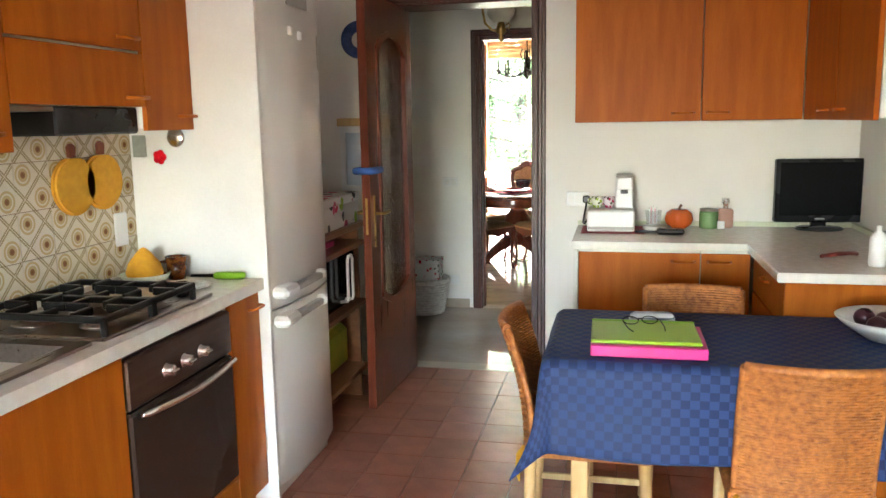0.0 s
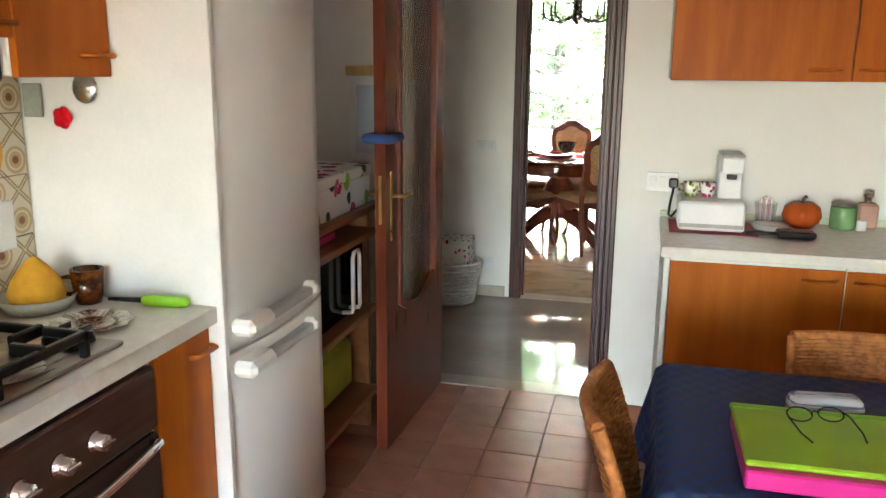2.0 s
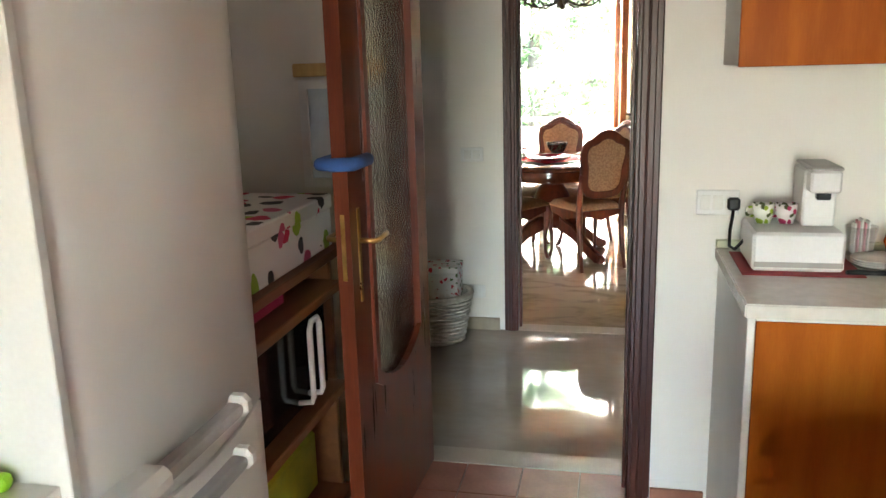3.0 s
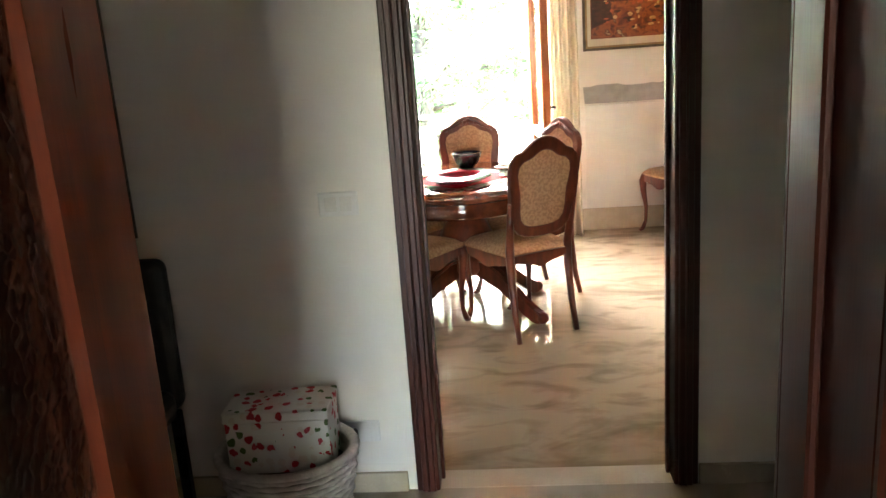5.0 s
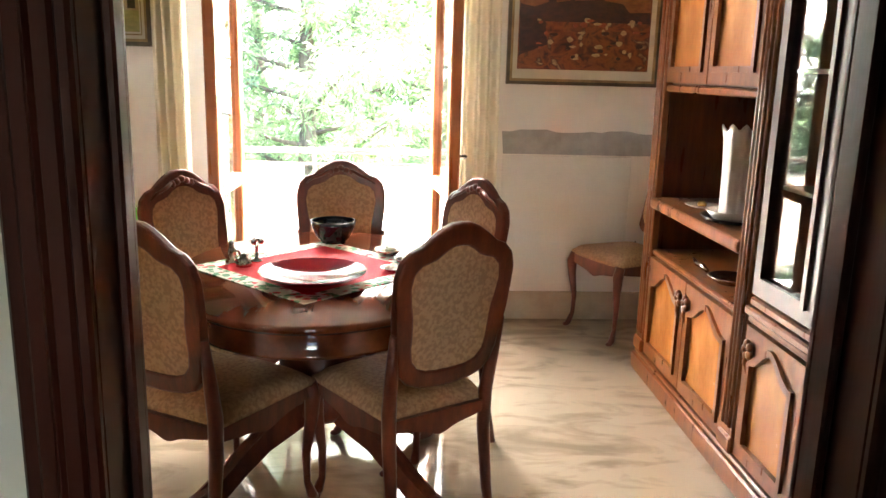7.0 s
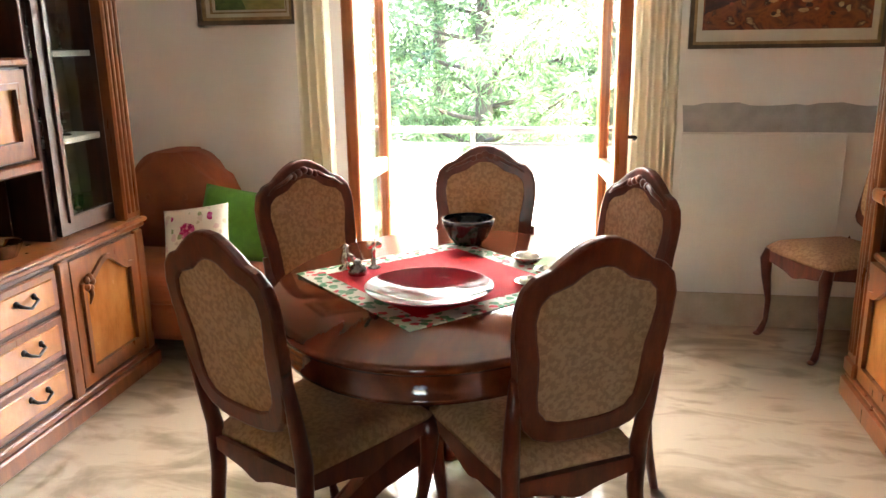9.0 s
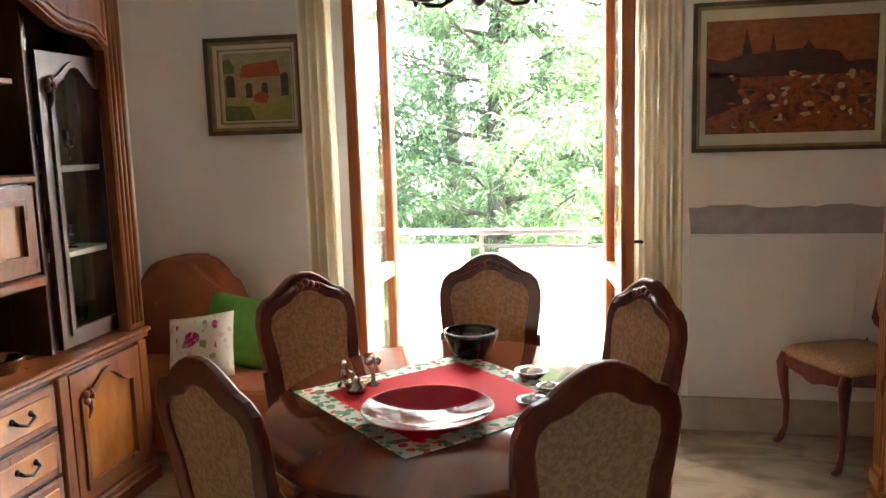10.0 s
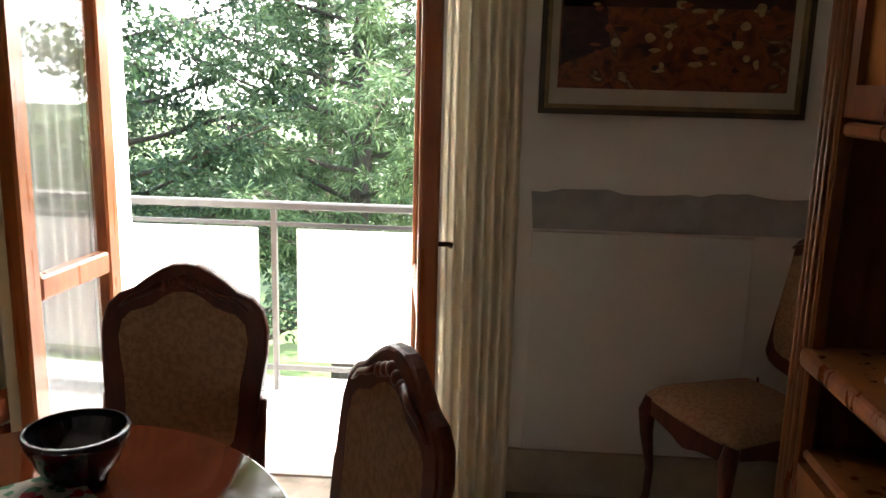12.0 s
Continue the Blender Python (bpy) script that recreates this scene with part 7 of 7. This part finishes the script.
part("lining", bm, material("dark_lining", (0.10, 0.09, 0.08), rough=0.9), bk, "dark cloth inside")
XMAS = spots("red_floral_print", (0.70, 0.68, 0.64), [(0.45, 0.03, 0.04), (0.10, 0.16, 0.06), (0.50, 0.06, 0.08), (0.66, 0.60, 0.54)], 30, 0.38)
gb = thing("gift_box", "white cardboard box printed with red flowers in a basket", "box", (-1.575, 6.00, 0.211), 2)
part("box", boxes((-0.200, -0.085, 0, 0.115, 0.085, 0.17), bevel=0.003), XMAS, gb)
part("lid", boxes((-0.205, -0.09, 0.170, 0.12, 0.09, 0.205), bevel=0.004), XMAS, gb)
so2 = thing("wall_outlet", "white low socket with a black plug beside the basket", "socket", (-1.405, 6.155, 0.222))
part("plate", boxes((-0.06, -0.008, -0.038, 0.06, -0.0005, 0.038), bevel=0.003), WHITE_PLASTIC, so2)
bm = bmesh.new()
box(bm, -0.045, -0.035, -0.016, -0.012, -0.0085, 0.016, 0.006)
part("plug", bm, BLACK_PLASTIC, so2)
sw = thing("light_switch", "white double light switch on the hall wall", "switch", (-1.407, 6.155, 0.989))
part("plate", boxes((-0.062, -0.008, -0.038, 0.062, -0.0005, 0.038), bevel=0.003), WHITE_PLASTIC, sw)
for k in (-1, 1):
    part("rocker", boxes((k * 0.024 - 0.018, -0.011, -0.022, k * 0.024 + 0.018, -0.0075, 0.022), bevel=0.001), CERAMIC, sw)
mir = thing("mirror", "hall mirror in a wide dark moulded frame", "mirror", (-2.425, 6.155, 1.418))
bm = bmesh.new()
ring(bm, rect(-0.37, -0.50, 0.37, 0.50), rect(-0.29, -0.42, 0.29, 0.42), "xz", -0.035, -0.001)
bmesh.ops.bevel(bm, geom=[e for e in bm.edges if abs(e.verts[0].co.y - e.verts[1].co.y) < 1e-6], offset=0.012, segments=2, affect="EDGES")
part("frame", bm, material("black_brown_frame", (0.022, 0.012, 0.009), rough=0.35, scale=12), mir)
MIRROR = bpy.data.materials.new("mirror_glass")
MIRROR.use_nodes = True
MIRROR.node_tree.nodes["Principled BSDF"].inputs["Metallic"].default_value = 1.0
MIRROR.node_tree.nodes["Principled BSDF"].inputs["Roughness"].default_value = 0.02
MIRROR.node_tree.nodes["Principled BSDF"].inputs["Base Color"].default_value = (0.85, 0.86, 0.86, 1)
part("glass", boxes((-0.295, -0.012, -0.425, 0.295, -0.004, 0.425), bevel=0), MIRROR, mir)
hc = thing("hall_chair", "black leather chair with a rounded back against the hall wall", "chair", (-2.195, 5.92, 0))
LEATHER = material("black_leather", (0.014, 0.012, 0.012), rough=0.45, scale=20, bump=0.3, fine=150)
bm = bmesh.new()
box(bm, -0.235, 0.12, 0.36, 0.235, 0.20, 0.86, 0.075, 4)
for v in bm.verts:
    v.co.y += 0.02 * (v.co.z - 0.4)
part("backrest", bm, LEATHER, hc)
bm = bmesh.new()
box(bm, -0.235, -0.28, 0.34, 0.235, 0.13, 0.45, 0.04, 3)
part("seat", bm, LEATHER, hc)
for x in (-0.20, 0.20):
    for y in (-0.24, 0.16):
        part("leg", boxes((x - 0.016, y - 0.016, 0, x + 0.016, y + 0.016, 0.35)), BLACK_PLASTIC, hc)
bm = bmesh.new()
tube(bm, [(0.17, 0.105, 0.80), (0.19, 0.10, 0.74), (0.13, 0.098, 0.66), (0.08, 0.10, 0.62)], 0.004, 6)
part("piping", bm, material("brown_cord", (0.22, 0.15, 0.07), rough=0.7), hc)
hl = thing("ceiling_lamp", "hall pendant lamp with a frosted cup shade and brass hook", "lamp", (-0.90, 5.42, 0))
bm = bmesh.new()
lathe(bm, [(0, 2.08), (0.05, 2.085), (0.085, 2.12), (0.10, 2.20), (0.095, 2.20), (0.08, 2.125), (0, 2.095)], 28)
part("shade", bm, material("frosted_glass_shade", (0.72, 0.68, 0.55), rough=0.4), hl)
bm = bmesh.new()
tube(bm, [(0, 0, 2.02), (-0.06, 0, 2.035), (-0.105, 0, 2.08), (-0.12, 0, 2.16), (-0.10, 0, 2.26), (-0.04, 0, 2.34), (0, 0, 2.38), (0, 0, H - 0.03)], 0.008, 8)
lathe(bm, [(0, H - 0.04), (0.05, H - 0.03), (0.055, H), (0, H)], 18)
lathe(bm, [(0, 2.09), (0.02, 2.085), (0.03, 2.05), (0.035, 2.02), (0.014, 2.00), (0.018, 1.985), (0.008, 1.965), (0, 1.95)], 16)
part("stem", bm, BRASS, hl)
bm = bmesh.new()
tube(bm, [(0.03, 0, 2.06), (0.05, 0, 2.075), (0.06, 0, 2.06), (0.05, 0, 2.04), (0.035, 0, 2.045)], 0.005, 6)
part("scroll", bm, BRASS, hl)

# ---- outside: ground, trees, a far slope ----
GRASS = material("lawn", (0.10, 0.16, 0.045), (0.06, 0.10, 0.03), 0.4, rough=0.9, fine=6)
gm = bmesh.new()
box(gm, -400, 10.95, -4.3, 400, 700, -4.2, 0)
structure("ground", gm, GRASS, "green lawn below the balcony", "ground")
HAZE = bpy.data.materials.new("white_sky_haze")
HAZE.use_nodes = True
HAZE.node_tree.nodes["Principled BSDF"].inputs["Base Color"].default_value = (0, 0, 0, 1)
HAZE.node_tree.nodes["Principled BSDF"].inputs["Emission Color"].default_value = (1.0, 0.985, 0.96, 1)
HAZE.node_tree.nodes["Principled BSDF"].inputs["Emission Strength"].default_value = 2.0
structure("backdrop", boxes((-260, 150, -4.2, 260, 151, 150), bevel=0), HAZE, "bright white hazy summer sky", "sky")
BARK = material("pine_bark", (0.10, 0.075, 0.055), (0.05, 0.038, 0.028), 9, stretch=(3, 3, 0.7), rough=0.9, bump=0.8, fine=40)


def leaf_material(name, a, b):
    m = bpy.data.materials.new(name)
    m.use_nodes = True
    nt = m.node_tree
    p = nt.nodes["Principled BSDF"]
    geo = nt.nodes.new("ShaderNodeNewGeometry")
    r = nt.nodes.new("ShaderNodeValToRGB")
    r.color_ramp.elements[0].color, r.color_ramp.elements[1].color = (*a, 1), (*b, 1)
    nt.links.new(geo.outputs["Random Per Island"], r.inputs[0])
    nt.links.new(r.outputs[0], p.inputs["Base Color"])
    p.inputs["Roughness"].default_value = 0.5
    tr = nt.nodes.new("ShaderNodeBsdfTranslucent")
    nt.links.new(r.outputs[0], tr.inputs[0])
    mx = nt.nodes.new("ShaderNodeMixShader")
    mx.inputs[0].default_value = 0.35
    nt.links.new(p.outputs[0], mx.inputs[1])
    nt.links.new(tr.outputs[0], mx.inputs[2])
    nt.links.new(mx.outputs[0], nt.nodes["Material Output"].inputs[0])
    return m


NEEDLES = leaf_material("pine_needles", (0.062, 0.108, 0.044), (0.165, 0.24, 0.105))
DARK_LEAF = leaf_material("dark_foliage", (0.026, 0.054, 0.025), (0.085, 0.138, 0.062))
LIGHT_LEAF = leaf_material("light_foliage", (0.10, 0.155, 0.062), (0.23, 0.31, 0.13))


def tree(label, at, height, spread, first, branches, needle, leaf_mat, seed, lean=0.0, blades=26, clump=0.42):
    rnd = np.random.RandomState(seed)
    t = thing("tree", label, "tree", at)
    bm = bmesh.new()
    tr = [(lean * (k / 8) + 0.06 * math.sin(k * 1.7 + seed), 0.05 * math.sin(k * 1.3 + seed), height * k / 8) for k in range(9)]
    tube(bm, tr, [0.20 * (height / 10) * (1 - 0.93 * k / 8) for k in range(9)], 9)
    centres = []
    for b in range(branches):
        u = first + (1 - first) * (b + rnd.rand() * 0.7) / branches
        k = min(7, int(u * 8))
        f = u * 8 - k
        base = Vector(tr[k]).lerp(Vector(tr[k + 1]), f)
        ang = b * 2.399 + rnd.uniform(-0.4, 0.4)
        ln = spread * (1.15 - u) ** 0.75 * rnd.uniform(0.65, 1.15)
        pts = []
        for s in range(5):
            q = s / 4
            pts.append(base + Vector((math.cos(ang + 0.15 * q), math.sin(ang + 0.15 * q), 0)) * ln * q + Vector((0, 0, ln * (0.18 * q + 0.16 * q * q - 0.04))))
        tube(bm, pts, [0.045 * (1 - 0.8 * s / 4) * (0.5 + ln / 5) for s in range(5)], 5)
        for s in range(int(6 + ln * 5)):
            q = rnd.uniform(0.22, 1.03)
            i = min(3, int(q * 4))
            p = pts[i].lerp(pts[i + 1], q * 4 - i)
            off = Vector(rnd.normal(0, 1, 3)) * (0.16 + 0.20 * ln * 0.22)
            off.z *= 0.55
            c = p + off
            tube(bm, [p, p.lerp(c, 0.6) + Vector((0, 0, -0.02)), c], [0.012, 0.008, 0.004], 3, cap=False)
            centres.append(c)
    part("trunk", bm, BARK, t)
    c = np.array([tuple(v) for v in centres])
    m = len(c) * blades
    cc = np.repeat(c, blades, 0)
    d = rnd.normal(0, 1, (m, 3))
    d[:, 2] = d[:, 2] * 0.6 + 0.12
    d /= np.linalg.norm(d, axis=1)[:, None]
    start = cc + d * rnd.uniform(0.0, clump * 0.45, (m, 1))
    ln = needle[0] * rnd.uniform(0.6, 1.3, (m, 1))
    side = np.cross(d, rnd.normal(0, 1, (m, 3)))
    side /= np.linalg.norm(side, axis=1)[:, None] + 1e-6
    w = needle[1] * rnd.uniform(0.7, 1.3, (m, 1))
    droop = np.zeros((m, 3))
    droop[:, 2] = -0.25 * ln[:, 0]
    v = np.stack([start - side * w * 0.25, start + d * ln * 0.5 - side * w, start + d * ln + droop, start + d * ln * 0.5 + side * w], 1).reshape(-1, 3)
    me = bpy.data.meshes.new("crown")
    me.from_pydata(v.tolist(), [], np.arange(4 * m).reshape(-1, 4).tolist())
    me.materials.append(leaf_mat)
    o = new("crown", me)
    o.parent = t
    return t


tree("tall pine with drooping light green needles", (-2.55, 18.6, -4.2), 11.5, 3.3, 0.22, 58, (0.15, 0.012), NEEDLES, 3, 0.5, 80, 0.40)
tree("dark broad evergreen tree", (-5.6, 17.4, -4.2), 10.5, 3.3, 0.12, 56, (0.085, 0.026), DARK_LEAF, 8, 0.0, 64, 0.55)
tree("slender pine with pale sunlit needles", (0.3, 20.0, -4.2), 10.4, 3.4, 0.2, 46, (0.15, 0.013), LIGHT_LEAF, 15, -0.3, 72, 0.40)
tree("dark evergreen behind the pines", (-3.9, 23.5, -4.2), 12.5, 3.6, 0.1, 48, (0.15, 0.04), DARK_LEAF, 21, 0.0, 26, 0.7)
tree("leafy tree at the side of the lawn", (3.6, 19.5, -4.2), 9.0, 3.2, 0.12, 44, (0.14, 0.045), LIGHT_LEAF, 27, 0.0, 26, 0.6)
tree("broad leafy tree further along the lawn", (-10.5, 24, -4.2), 8.0, 3.6, 0.12, 44, (0.16, 0.05), DARK_LEAF, 33, 0.0, 26, 0.7)
tree("leafy tree beyond the lawn", (-1.0, 30, -4.2), 8.6, 4.0, 0.1, 46, (0.18, 0.06), LIGHT_LEAF, 41, 0.0, 24, 0.8)

# hedge closing the lawn
rnd = np.random.RandomState(5)
m = 26000
px = rnd.uniform(-30, 30, m)
top = -4.2 + 2.6 + 0.5 * np.sin(px * 0.7) + 0.3 * np.sin(px * 1.9)
pz = -4.2 + (top + 4.2) * rnd.rand(m) ** 0.6
py = 36 + rnd.normal(0, 0.7, m)
p0 = np.stack([px, py, pz], 1)
d = rnd.normal(0, 1, (m, 3))
e = rnd.normal(0, 1, (m, 3))
v = np.stack([p0 - 0.16 * d, p0 + 0.08 * e, p0 + 0.16 * d, p0 - 0.08 * e], 1).reshape(-1, 3)
me = bpy.data.meshes.new("hedge")
me.from_pydata(v.tolist(), [], np.arange(4 * m).reshape(-1, 4).tolist())
me.materials.append(DARK_LEAF)
tagged(new("hedge", me), "long dark green hedge at the end of the lawn", "hedge", kind="stuff")

# ---- pieces: floor tiles and wall tiles ----
P = 0.2085
tile_me = finish(boxes((-P / 2 + 0.002, -P / 2 + 0.002, -0.012, P / 2 - 0.002, P / 2 - 0.002, 0.0), bevel=0.0012), "floor_tile", KITCHEN_TILE)
rest = bmesh.new()
x = -0.75 - P / 2 - 3 * P
ix = []
while x - P / 2 < 1.06:
    ix.append(x)
    x += P
for cx in ix:
    for j in range(40):
        cy = 4.60 - P / 2 - j * P
        if cy < -2.45 + P / 2:
            continue
        if cy > 1.9 and cx < 0.75:
            o = new("tile", tile_me)
            o.parent = floor
            o.location = (cx, cy, random.Random(int(cx * 1000) * 77 + j).uniform(-0.0006, 0.0004))
        else:
            vs = bmesh.ops.create_cube(rest, size=1, matrix=Matrix.Translation((cx, cy, -0.006)) @ Matrix.Diagonal((P - 0.004, P - 0.004, 0.012, 1)))
ro = part("tile_field", rest, KITCHEN_TILE, floor)
tagged(ro, kind="stuff")
# tiles run on under the shelf unit and the doorway jambs
part("tile_margin", boxes((-2.0, -2.45, -0.012, ix[0] - P / 2 - 0.002, 4.60, 0.0), bevel=0), KITCHEN_TILE, floor)

PATTERN = tile_pattern("patterned_wall_tile")
splash = new("splashback")
tagged(splash, "cream wall tiles with brown ring and ribbon pattern", "tiles", kind="structure")
part("bed", boxes((LW + 0.0005, -0.6, 0.92, LW + 0.004, 2.787, 1.50), bevel=0), GROUT, splash)
wt_me = finish(boxes((0.0, 0.001, 0.001, 0.006, 0.149, 0.149), bevel=0.0012), "wall_tile", PATTERN)
for j in range(4):
    for i in range(23):
        y = 2.786 - 0.15 * (i + 1)
        if y > -0.65:
            o = new("tile", wt_me)
            o.parent = splash
            o.location = (LW + 0.0042, y, 0.905 + 0.15 * j)
